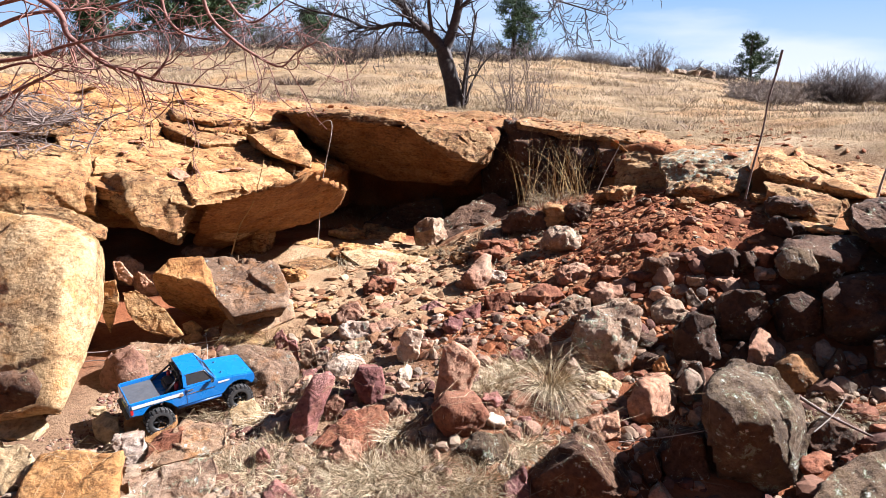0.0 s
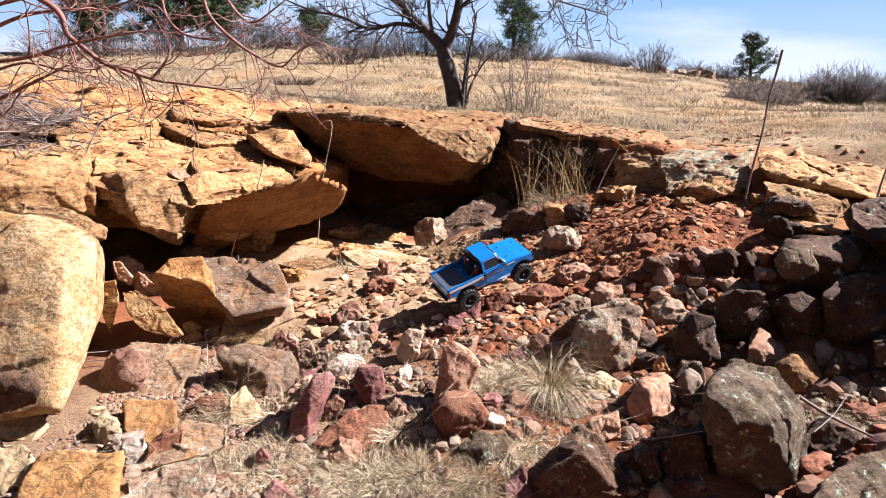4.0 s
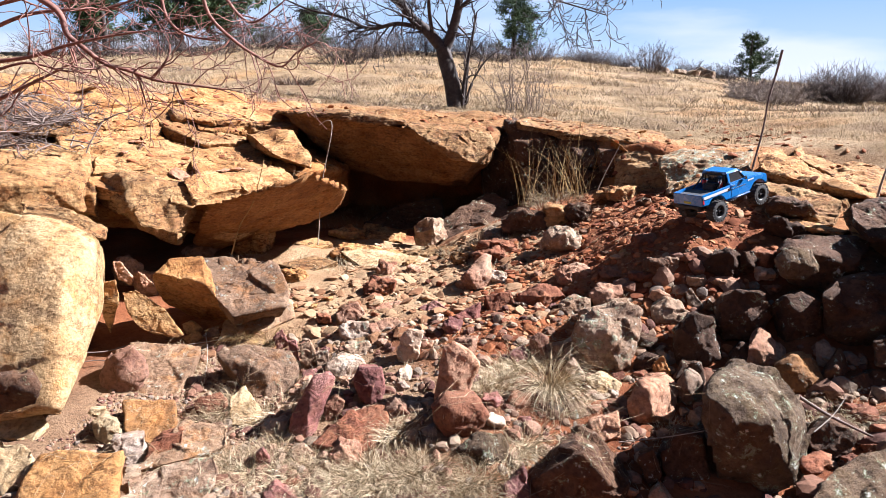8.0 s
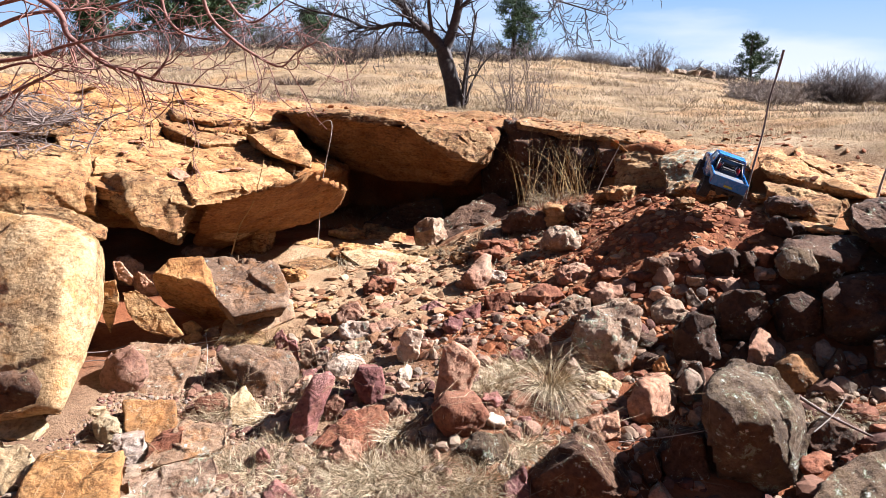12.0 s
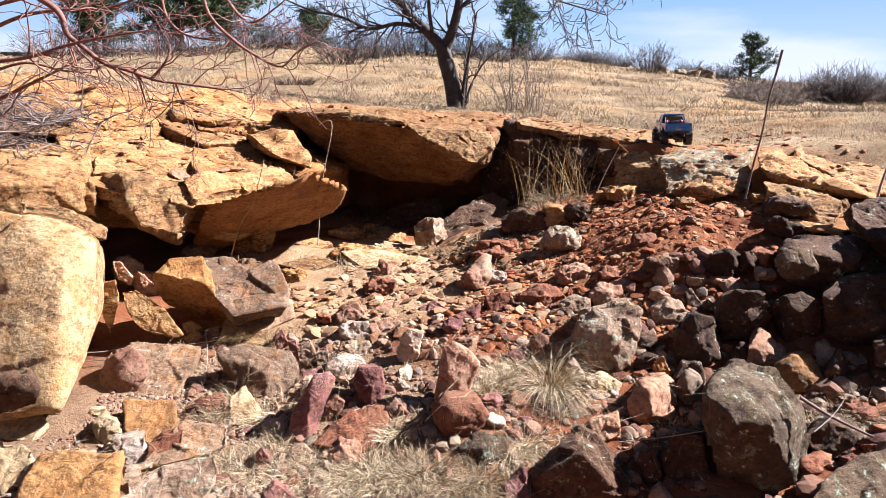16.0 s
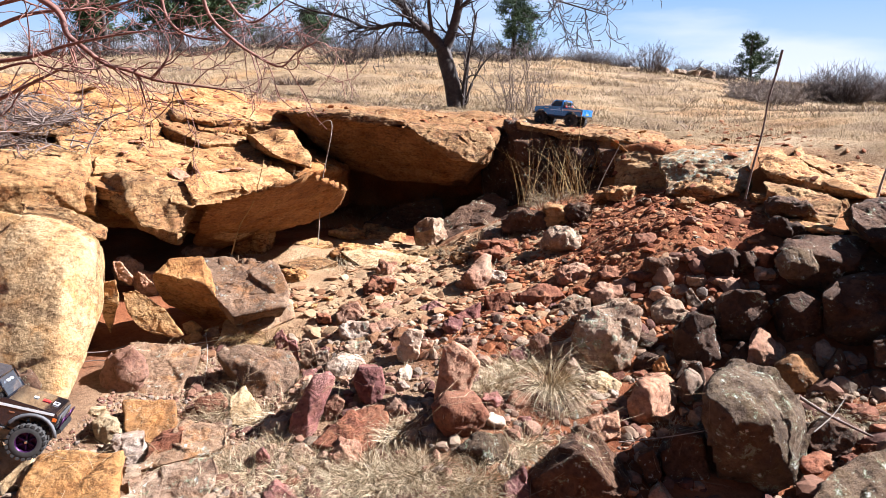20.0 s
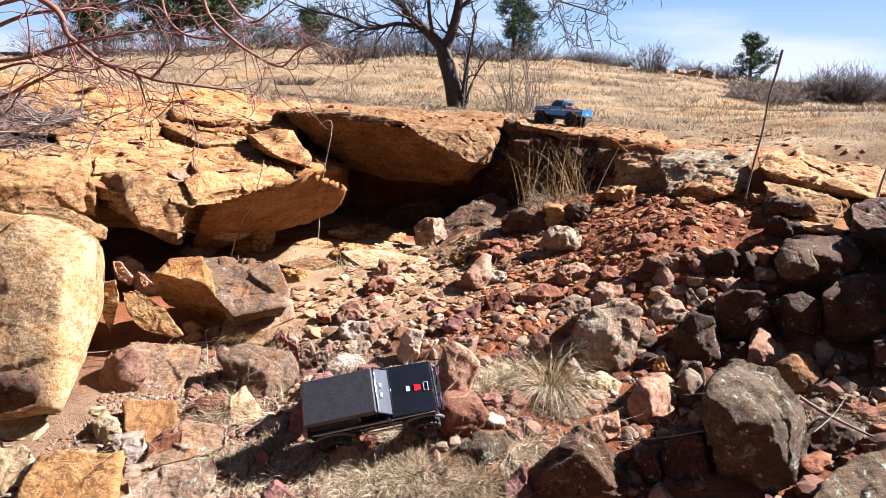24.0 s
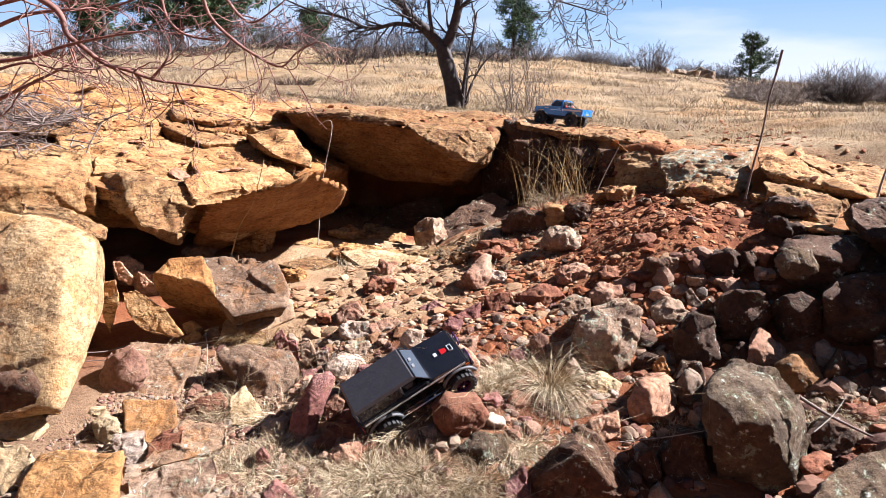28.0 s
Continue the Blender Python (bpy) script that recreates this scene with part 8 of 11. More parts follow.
fill_rocks(44, 0.9, 2.2, 2.2, 3.6, 0.03, 0.075, (BROWN, RED, GREY), ("brown weathered", "dark red sandstone", "grey lichen-spotted"), 32)
fill_rocks(34, -0.9, 0.9, 2.5, 3.5, 0.025, 0.065, (PURPLE, PINK, PALE), ("small purplish red", "small pinkish red", "small pale cream"), 33)
fill_rocks(22, -1.3, 0.5, 3.5, 4.7, 0.025, 0.06, (PINK, TAN, RED), ("small pinkish red", "small tan sandstone", "small dark red sandstone"), 34)
bpy.context.view_layer.update()

strew("red_rubble", 3200, 0.0, 2.1, 3.1, 5.4, 0.005, 0.032, (0.25, 0.55), RED_RUBBLE, "loose red sandstone chips covering the slope", 41, lambda x, y: y < break_line(x) and x > 0.2 + (y - 4.2) * 0.35)
strew("mixed_rubble", 1700, -1.5, 1.4, 2.0, 3.5, 0.007, 0.035, (0.4, 0.9), MIXED_RUBBLE, "small mixed stone chips among grass and dirt", 42)
strew("dirt_gravel", 1500, -1.7, -0.5, 2.0, 3.4, 0.004, 0.014, (0.4, 0.9), MIXED_RUBBLE, "fine gravel in the dirt between flagstones", 47)
strew("tan_rubble", 1300, -1.5, 0.6, 3.3, 5.4, 0.006, 0.05, (0.2, 0.4), TAN_RUBBLE, "flat tan and pink chips before the cave", 43)
strew("brown_rubble", 500, 0.9, 2.4, 2.0, 3.6, 0.015, 0.06, (0.5, 0.9), MIXED_RUBBLE, "stones filling the gaps between dark boulders", 44)
strew("ledge_gravel", 2400, -3.8, 3.2, 4.2, 8.2, 0.004, 0.034, (0.15, 0.4), ORANGE_RUBBLE, "orange sandstone flakes lying on the ledge top", 45, lambda x, y: y > break_line(x) - 1.6 and y < 6.2 + 1.9 * abs(math.sin(x * 1.3 + 0.6)), True)


# ---------------------------------------------------------------- grass, reeds, brush and trees


def ribbon_blades(rng, base, n, length, spread, droop, width, fall=(0, 0), upright=0.5):
    """Curved blades from a root: vertices and quads."""
    seg = 4
    a = rng.uniform(0, 2 * np.pi, n)
    r = np.sqrt(rng.rand(n)) * spread
    root = np.stack([np.cos(a) * r, np.sin(a) * r, np.zeros(n) - 0.01], 1) + np.array(base)
    out = rng.uniform(0.25, 1.0, n) * (1 - upright) * 2
    d = np.stack([np.cos(a) * out + fall[0], np.sin(a) * out + fall[1], np.ones(n)], 1) + rng.normal(0, 0.15, (n, 3))
    d /= np.linalg.norm(d, axis=1)[:, None]
    ln = length * rng.uniform(0.5, 1.15, n)
    side = np.cross(d, rng.normal(0, 1, (n, 3)))
    side /= np.linalg.norm(side, axis=1)[:, None]
    pts, p = [], root.copy()
    for k in range(seg + 1):
        w = width * (1 - 0.8 * k / seg)
        pts.append(np.stack([p - side * w, p + side * w], 1))
        p = p + d * (ln / seg)[:, None]
        d = d + np.array([fall[0] * 0.3, fall[1] * 0.3, -droop]) * rng.uniform(0.5, 1.4, (n, 1)) / seg
        d /= np.linalg.norm(d, axis=1)[:, None]
    v = np.stack(pts, 1).reshape(-1, 3)
    i = np.arange(n)[:, None] * (2 * (seg + 1))
    f = np.concatenate([np.stack([i[:, 0] + 2 * k, i[:, 0] + 2 * k + 1, i[:, 0] + 2 * k + 3, i[:, 0] + 2 * k + 2], 1) for k in range(seg)])
    return v, f


GRASS = {}


def sow_grass():
    """The small tufts, of each kind one uncounted growth."""
    for (_, label), group in GRASS.items():
        vs, fs, n = [], [], 0
        for v, f, material in group:
            vs.append(v)
            fs.append(f + n)
            n += len(v)
        joined("dry_grass", np.concatenate(vs), np.concatenate(fs), material, label, "grass")


def reed_clump(x, y, z, length, n, spread, droop, seed, material, label):
    t = tagged(new("reed_clump"), label, "reeds", "", "thing")
    t.location = (x, y, z)
    rng = np.random.RandomState(seed)
    for _ in range(n):
        v, f = ribbon_blades(rng, (rng.normal(0, spread * 0.5), rng.normal(0, spread * 0.3), 0), 1, length, 0.001, droop, 0.0022, (rng.normal(0, 0.12), 0), 0.74)
        ob = joined("reed", v, f, material, "", "")
        del ob["kind"]
        ob.parent = t
    return t


def tuft(x, y, z, length, n, spread, droop, seed, material, label, fall=(0, 0), width=0.0018, upright=0.5):
    rng = np.random.RandomState(seed)
    v, f = ribbon_blades(rng, (0, 0, 0), n, length, spread, droop, width, fall, upright)
    v = v + np.array([x, y, z])
    if n < 250:
        GRASS.setdefault((material.name, label), []).append((v, f, material))
        return None
    return joined("grass_tuft", v, f, material, label, "grass")


def crooked(rng, start, direction, length, n, wander, lift=0.0):
    p, d = Vector(start), Vector(direction).normalized()
    pts = [p.copy()]
    for _ in range(n):
        d = (d + Vector(rng.normal(0, wander, 3)) + Vector((0, 0, lift))).normalized()
        p = p + d * (length / n)
        pts.append(p.copy())
    return pts


def smooth_line(pts, per=4):
    """A rounder polyline through given points."""
    p = [Vector(q) for q in pts]
    out = []
    for i in range(len(p) - 1):
        a, b, c, d = p[max(i - 1, 0)], p[i], p[i + 1], p[min(i + 2, len(p) - 1)]
        for k in range(per):
            t = k / per
            out.append(0.5 * ((2 * b) + (c - a) * t + (2 * a - 5 * b + 4 * c - d) * t * t + (3 * b - a - 3 * c + d) * t ** 3))
    return out + [p[-1]]


def stalks(lines, seg=5):
    """Tapered tubes in one mesh: (points, radius at root, radius at tip)."""
    vs, fs, base = [], [], 0
    for pts, r0, r1 in lines:
        p = np.array([tuple(q) for q in pts])
        t = np.gradient(p, axis=0)
        t /= np.maximum(np.linalg.norm(t, axis=1), 1e-9)[:, None]
        ref = np.where(np.abs(t[:, 2:3]) < 0.9, np.array([[0, 0, 1.0]]), np.array([[1.0, 0, 0]]))
        s = np.cross(t, ref)
        s /= np.maximum(np.linalg.norm(s, axis=1), 1e-9)[:, None]
        u = np.cross(s, t)
        r = np.linspace(r0, r1, len(p))[:, None]
        ring = [p + (s * math.cos(a) + u * math.sin(a)) * r for a in [k * 2 * math.pi / seg for k in range(seg)]]
        v = np.stack(ring, 1).reshape(-1, 3)
        n = len(p)
        i = np.arange(n - 1)[:, None] * seg
        for k in range(seg):
            k2 = (k + 1) % seg
            fs.append(np.concatenate([i + k, i + k2, i + seg + k2, i + seg + k], 1) + base)
        vs.append(v)
        base += len(v)
    return np.concatenate(vs), np.concatenate(fs)


def wood_part(name, lines, material, parent, label="", seg=6):
    v, f = stalks(lines, seg)
    ob = joined(name, v, f, material, label, "", True)
    del ob["kind"]
    if "category" in ob:
        del ob["category"]
    ob.parent = parent
    return ob


def side_shoots(rng, limbs, count, reach, levels, thin, lift=0.02, flatten=1.0):
    """Side branches along given limbs, then theirs in turn."""
    out, now = [], limbs
    for lev in range(levels):
        nxt = []
        for pts, r0, r1 in now:
            total = sum((Vector(b) - Vector(a)).length for a, b in zip(pts, pts[1:]))
            for _ in range(max(1, int(count * total / reach * (0.6 if lev else 1.0)))):
                k = rng.randint(max(1, len(pts) // 5), len(pts))
                t = (Vector(pts[k]) - Vector(pts[k - 1])).normalized()
                d = t + Vector(rng.normal(0, 0.75, 3)) * 1.0
                d.y *= flatten
                ln = reach * rng.uniform(0.4, 1.0) * (0.55 ** lev)
                rr = (r0 + (r1 - r0) * k / len(pts)) * 0.6
                rr = max(thin, min(rr, 0.02))
                nxt.append((crooked(rng, pts[k], d, ln, 6, 0.22, lift), rr, thin * 0.6))
        out += nxt
        now = nxt
    return out


# --- straw on the hill
def hill_straw(name, material, label, seed, share, low):
    """Matted grass, longer and thicker in patches, leaning every way."""
    rng = np.random.RandomState(seed)
    vs = []
    for n, y0, y1, h0, h1, w in ((100000, 5.4, 13.0, 0.02, 0.085, 0.0022), (70000, 13.0, 24.0, 0.03, 0.13, 0.0045), (50000, 24.0, 37.0, 0.05, 0.19, 0.008)):
        n = int(n * share)
        y = y0 + (y1 - y0) * rng.rand(n) ** 0.85
        x = rng.uniform(-0.85, 0.85, n) * y
        tall = np.array([noise.fractal(Vector((a * 0.55, b * 0.55, seed)), 1.0, 2.0, 3) for a, b in zip(x, y)])
        keep = np.array([yy > 7.4 - 2.5 * smooth(1.4, 2.6, xx) + 0.8 * math.sin(xx * 1.1) + 0.6 * math.sin(xx * 2.7 + 1) + 0.5 * t for xx, yy, t in zip(x, y, tall)]) & (tall > low)
        x, y, tall = x[keep], y[keep], tall[keep]
        z = np.array([ground_height(a, b) for a, b in zip(x, y)])
        h = (h0 + (h1 - h0) * rng.rand(len(x)) ** 2) * np.clip(0.7 + 0.9 * tall, 0.35, 1.6)
        lean = rng.normal(0, 0.5, (len(x), 2)) * h[:, None] + np.array([-0.3, -0.1]) * h[:, None]
        ang = rng.uniform(0, np.pi, len(x))
        dx, dy = np.cos(ang) * w, np.sin(ang) * w
        a = np.stack([x - dx, y - dy, z - 0.02], 1)
        b = np.stack([x + dx, y + dy, z - 0.02], 1)
        c = np.stack([x + lean[:, 0], y + lean[:, 1], z + h], 1)
        vs.append(np.stack([a, b, c], 1).reshape(-1, 3))
    v = np.concatenate(vs)
    joined(name, v, np.arange(len(v)).reshape(-1, 3), material, label, "grass")


hill_straw("hill_grass", STRAW, "dry straw-coloured grass covering the hillside", 77, 0.75, -0.25)
hill_straw("hill_grass", PALE_STRAW, "bleached pale grass in patches on the hillside", 79, 0.6, 0.1)


def hill_weeds(n, seed, material, label, h0, h1):
    """Scattered hummocks of coarser weeds on the hill."""
    rng = np.random.RandomState(seed)
    vs, fs, k = [], [], 0
    for _ in range(n):
        y = 7.6 + 26.0 * rng.rand() ** 1.6
        x = rng.uniform(-0.8, 0.8) * y
        s = (0.6 + y / 22.0)
        v, f = ribbon_blades(rng, (x, y, ground_height(x, y)), 16, rng.uniform(h0, h1) * s, 0.10 * s, 0.7, 0.0035 * s, (0, 0), 0.45)
        vs.append(v)
        fs.append(f + k)
        k += len(v)
    joined("hill_weeds", np.concatenate(vs), np.concatenate(fs), material, label, "grass")


hill_weeds(420, 91, STRAW, "coarse dry grass hummocks on the hillside", 0.08, 0.18)
hill_weeds(620, 92, BRUSH_PALE, "brown dead weeds on the hillside", 0.07, 0.16)
hill_weeds(200, 93, PALE_STRAW, "bleached grass hummocks on the hillside", 0.08, 0.16)


def litter(n, x0, x1, y0, y1, lo, hi, seed, name, label):
    """Dead stems and grass bits lying about."""
    rng = np.random.RandomState(seed)
    lines = []
    for _ in range(n):
        place, normal, _ = surface(rng.uniform(x0, x1), rng.uniform(y0, y1))
        d = Vector((rng.normal(), rng.normal(), 0))
        d = (d - normal * d.dot(normal)).normalized() + normal * rng.uniform(0, 0.35)
        lines.append((crooked(rng, place + normal * 0.003, d, rng.uniform(lo, hi), 3, 0.07), 0.0008, 0.0005))
    v, f = stalks(lines, 3)
    return joined(name, v, f, STRAW, label, "straw litter")


litter(1800, -1.5, 1.0, 2.0, 3.4, 0.03, 0.12, 51, "straw_litter", "broken pale straw lying among the stones")
litter(500, -1.2, 1.2, 3.6, 5.0, 0.03, 0.12, 52, "straw_litter", "broken pale straw lying before the cave")


def bare_tree(x, y):
    z = ground_height(x, y)
    t = tagged(new("bare_tree"), "leafless dark-barked tree leaning on the grassy hillside", "tree", "", "thing")
    t.location = (x, y, z - 0.03)
    rng = np.random.RandomState(8)
    trunk = (smooth_line([(0.02, 0, 0), (-0.03, 0, 0.35), (-0.13, 0.02, 0.70), (-0.16, 0.02, 0.85)]), 0.125, 0.10)
    limbs = [
        (smooth_line([(-0.16, 0.02, 0.82), (-0.36, 0.05, 1.05), (-0.62, 0.1, 1.28), (-0.80, 0.1, 1.55), (-0.95, 0.15, 1.95), (-1.05, 0.2, 2.5)]), 0.085, 0.03),
        (smooth_line([(-0.14, 0.02, 0.80), (-0.02, 0.0, 1.10), (0.06, -0.05, 1.45), (0.08, -0.1, 1.9), (0.16, -0.1, 2.6)]), 0.08, 0.03),
        (smooth_line([(-0.42, 0.06, 1.10), (-0.80, 0.15, 1.18), (-1.2, 0.25, 1.12), (-1.6, 0.3, 1.28), (-2.1, 0.35, 1.40), (-2.6, 0.4, 1.62)]), 0.035, 0.008),
        (smooth_line([(0.05, -0.05, 1.35), (0.35, -0.2, 1.55), (0.8, -0.3, 1.62), (1.35, -0.4, 1.42), (2.0, -0.5, 1.22)]), 0.028, 0.006),
        (smooth_line([(-0.70, 0.1, 1.36), (-1.0, 0.3, 1.6), (-1.5, 0.5, 1.9), (-2.0, 0.6, 2.1)]), 0.03, 0.008),
        (smooth_line([(0.08, -0.08, 1.7), (0.4, -0.2, 2.0), (0.9, -0.3, 2.2), (1.5, -0.3, 2.2)]), 0.028, 0.008),
        (smooth_line([(-0.3, 0.05, 1.0), (-0.35, -0.3, 1.4), (-0.3, -0.5, 1.9), (-0.2, -0.6, 2.4)]), 0.03, 0.01),
    ]
    suckers = [(smooth_line([(0.10, -0.05, 0), (0.14, -0.08, 0.4), (0.22, -0.1, 0.85), (0.30, -0.1, 1.3)]), 0.035, 0.012),
               (smooth_line([(0.14, 0.02, 0), (0.24, 0.02, 0.35), (0.42, 0.0, 0.65), (0.60, 0.0, 0.80)]), 0.02, 0.006),
               (smooth_line([(0.12, 0.02, 0), (0.18, 0.05, 0.45), (0.20, 0.08, 0.95)]), 0.028, 0.01)]
    wood_part("trunk", [trunk], BARK, t, "thick dark furrowed trunk", 10)
    for l in limbs:
        wood_part("limb", [l], BARK, t, "", 8)
    for s in suckers:
        wood_part("side_stem", [s], BARK, t, "", 7)
    twigs = side_shoots(rng, limbs, 10.5, 0.85, 3, 0.0060, 0.02) + side_shoots(rng, suckers, 5.0, 0.45, 2, 0.005, 0.04)
    tagged(wood_part("twig_crown", twigs, BARK, t, "tangle of fine bare twigs", 3), kind="stuff")
    return t


bare_tree(0.16, 9.9)


def needle_clumps(rng, centres, per, size):
    c = np.repeat(np.array(centres), per, axis=0)
    n = len(c)
    d = rng.normal(0, 1, (n, 3))
    d[:, 2] = np.abs(d[:, 2]) * 0.8
    d /= np.linalg.norm(d, axis=1)[:, None]
    s = np.cross(d, rng.normal(0, 1, (n, 3)))
    s /= np.linalg.norm(s, axis=1)[:, None]
    ln = size * rng.uniform(0.5, 1.2, (n, 1))
    p = c + rng.normal(0, size * 0.35, (n, 3))
    v = np.stack([p - s * ln * 0.09, p + s * ln * 0.09, p + d * ln], 1).reshape(-1, 3)
    return v, np.arange(3 * n).reshape(-1, 3)


def pine(x, y, height, width, seed, label, thin=1.0, lift=0.0):
    z = ground_height(x, y) - 0.3 + lift
    t = tagged(new("pine_tree"), label, "tree", "", "thing")
    t.location = (x, y, z)
    rng = np.random.RandomState(seed)
    wood_part("trunk", [(crooked(rng, (0, 0, 0), (0, 0, 1), height * 0.97, 8, 0.03), width * 0.05, 0.02)], BARK, t, "", 7)
    limbs, centres = [], []
    n = int(26 * thin)
    for k in range(n):
        h = height * (0.10 + 0.88 * (k + rng.rand()) / n)
        f = 1 - (h / height)
        reach = width * 0.5 * (0.22 + 0.95 * f ** 0.7) * rng.uniform(0.55, 1.15)
        a = rng.uniform(0, 6.28)
        pts = crooked(rng, (0, 0, h), (math.cos(a), math.sin(a), 0.25), reach, 5, 0.12, 0.05)
        limbs.append((pts, 0.03 * f + 0.012, 0.006))
        for p in pts[2:]:
            for _ in range(3):
                centres.append(tuple(p + Vector(rng.normal(0, 0.11 * width * 0.5, 3))))
    wood_part("branches", limbs, BARK, t, "", 4)
    v, f = needle_clumps(rng, centres, 34, 0.125 * width ** 0.5)
    ob = joined("crown", v, f, NEEDLES, "dark green needled crown with gaps", "", False)
    del ob["kind"]
    ob.parent = t


def brush(x, y, width, height, seed, material, label, n=130, thick=0.006, lift=0.0):
    """A leafless bush: many stems that fork and fork again."""
    t = tagged(new("shrub"), label, "shrub", "", "thing")
    t.location = (x, y, ground_height(x, y) - 0.05 + lift)
    rng = np.random.RandomState(seed)
    stems = []
    for _ in range(n):
        a, r = rng.uniform(0, 6.28), rng.rand() ** 0.6
        root = (math.cos(a) * r * width * 0.28, math.sin(a) * r * width * 0.28, 0)
        d = (math.cos(a) * r * width * 0.55, math.sin(a) * r * width * 0.55, height * rng.uniform(0.7, 1.0))
        stems.append((crooked(rng, root, d, height * rng.uniform(0.55, 1.1), 5, 0.16), thick, thick * 0.4))
    twigs = side_shoots(rng, stems, 3.0, height * 0.42, 1, thick * 0.6, 0.03)
    tagged(wood_part("crown", stems + twigs, material, t, "", 3), kind="stuff")


def place_at(r, y):
    return r * y, y


def far_things():
    """Crest of the hill: pines, junipers and bare brush, by bearing (x over y) and distance."""
    for r, y, h, w, s, l, th in ((-0.475, 35, 6.0, 3.8, 11, "tall dark pine on the hilltop", 1.8), (-0.37, 33, 6.5, 5.0, 12, "tall dark pine on the hilltop", 2.4), (-0.30, 34, 6.0, 4.6, 13, "broad dark pine on the hilltop", 2.2),
                                 (0.098, 31, 4.4, 2.5, 14, "greyish pine behind the bare tree", 1.3), (0.437, 30, 2.2, 2.0, 15, "lone small pine on the skyline", 0.5),
                                 (-0.185, 34, 1.9, 2.2, 16, "bright green juniper on the hilltop", 0.9), (-0.49, 36, 4.0, 3.0, 17, "dark pine on the hilltop", 1.0)):
        pine(*place_at(r, y), h, w, s, l, th)
    row = ((-0.26, 30, 3.2, 1.5), (-0.22, 30, 2.4, 1.2), (-0.14, 23, 2.0, 1.3), (-0.10, 27, 1.6, 1.0), (-0.06, 30, 2.2, 1.3), (-0.02, 31, 2.0, 1.2), (0.03, 31, 2.2, 1.1), (0.07, 28, 1.8, 0.9),
           (0.13, 30, 2.0, 0.9), (0.19, 33, 1.6, 0.6), (0.215, 33, 1.8, 0.8), (0.25, 33, 1.4, 0.6), (0.295, 30, 1.5, 1.1), (0.35, 32, 1.6, 0.7), (0.40, 30, 1.5, 0.7), (-0.33, 28, 2.6, 1.0), (-0.40, 29, 2.4, 1.1), (-0.46, 29, 2.6, 1.1), (-0.55, 30, 3.0, 1.4))
    for k, (r, y, w, h) in enumerate(row):
        brush(*place_at(r, y), w, h, 200 + k, BRUSH, "leafless purplish-grey bush on the hillside", 90, 0.011)
    for k, (r, y, w, h, n, m) in enumerate(((0.575, 17.0, 1.2, 0.85, 300, BRUSH), (0.545, 17.5, 1.0, 0.7, 200, BRUSH), (0.475, 15.0, 1.4, 0.55, 200, BRUSH_PALE), (0.435, 16.0, 1.0, 0.45, 150, BRUSH_PALE), (0.62, 19.0, 1.4, 0.8, 200, BRUSH),
                                            (0.50, 20.0, 2.2, 0.6, 200, BRUSH), (0.44, 21.0, 1.6, 0.5, 150, BRUSH), (0.68, 20.0, 1.6, 0.7, 160, BRUSH))):
        brush(*place_at(r, y), w, h, 240 + k, m, "dense leafless bush on the dry slope", n, 0.007)


far_things()
brush(1.02, 9.6, 1.15, 0.85, 261, BRUSH_PALE, "pale leafless bush beside the bare tree", 26, 0.0055)
brush(1.28, 9.9, 0.9, 0.95, 262, BRUSH_PALE, "pale leafless bush beside the bare tree", 16, 0.0055)


def skyline_rocks():
    rng = np.random.RandomState(4)
    for k in range(7):
        x, y = 0.345 * 30 + rng.uniform(-0.9, 0.9), 30 + rng.uniform(-0.5, 0.5)
        ob = new("outcrop_rock", filler(GREY, k % 6))
        s = rng.uniform(0.22, 0.42)
        ob.matrix_world = Matrix.Translation((x, y, ground_height(x, y) + s * 0.35)) @ pose(0, 0, 0, 0, 0, 60 * k).to_3x3().to_4x4() @ Matrix.Scale(s, 4)
        tagged(ob, "grey rock of a small outcrop on the skyline", "rock", "skyline outcrop", "thing")


skyline_rocks()


# ---------------------------------------------------------------- plants near the camera
tuft(0.47, 2.79, 0.318, 0.299, 364, 0.035, 1.90, 218, PALE_STRAW, "large bleached grass tuft drooping down the slope", (0.00, -0.50), 0.0012, 0.45)
tuft(0.50, 2.76, 0.308, 0.247, 224, 0.074, 1.70, 219, STRAW, "bleached dry grass tuft drooping between the stones", (0.00, -0.40), 0.0012, 0.50)
tuft(-1.11, 3.57, 0.297, 0.141, 168, 0.078, 1.80, 220, REED, "reddish dry grass tuft beside the grey slab", (-0.20, -0.30), 0.0012, 0.30)
tuft(-0.96, 3.50, 0.291, 0.123, 125, 0.061, 1.80, 221, REED, "reddish dry grass tuft beside the grey slab", (-0.20, -0.30), 0.0012, 0.30)
tuft(-0.93, 2.90, 0.201, 0.121, 169, 0.078, 1.60, 222, STRAW, "bleached dry grass tuft drooping between the stones", (0.00, -0.25), 0.0012, 0.40)
tuft(-0.97, 2.86, 0.198, 0.120, 169, 0.077, 1.60, 223, STRAW, "bleached dry grass tuft drooping between the stones", (0.00, -0.25), 0.0012, 0.40)
tuft(-0.89, 2.93, 0.204, 0.123, 169, 0.079, 1.60, 224, STRAW, "bleached dry grass tuft drooping between the stones", (0.00, -0.25), 0.0012, 0.40)
tuft(-0.99, 2.80, 0.194, 0.107, 123, 0.063, 1.60, 225, STRAW, "bleached dry grass tuft drooping between the stones", (0.00, -0.25), 0.0012, 0.40)
tuft(-1.03, 2.76, 0.192, 0.106, 123, 0.062, 1.60, 226, STRAW, "bleached dry grass tuft drooping between the stones", (0.00, -0.25), 0.0012, 0.40)
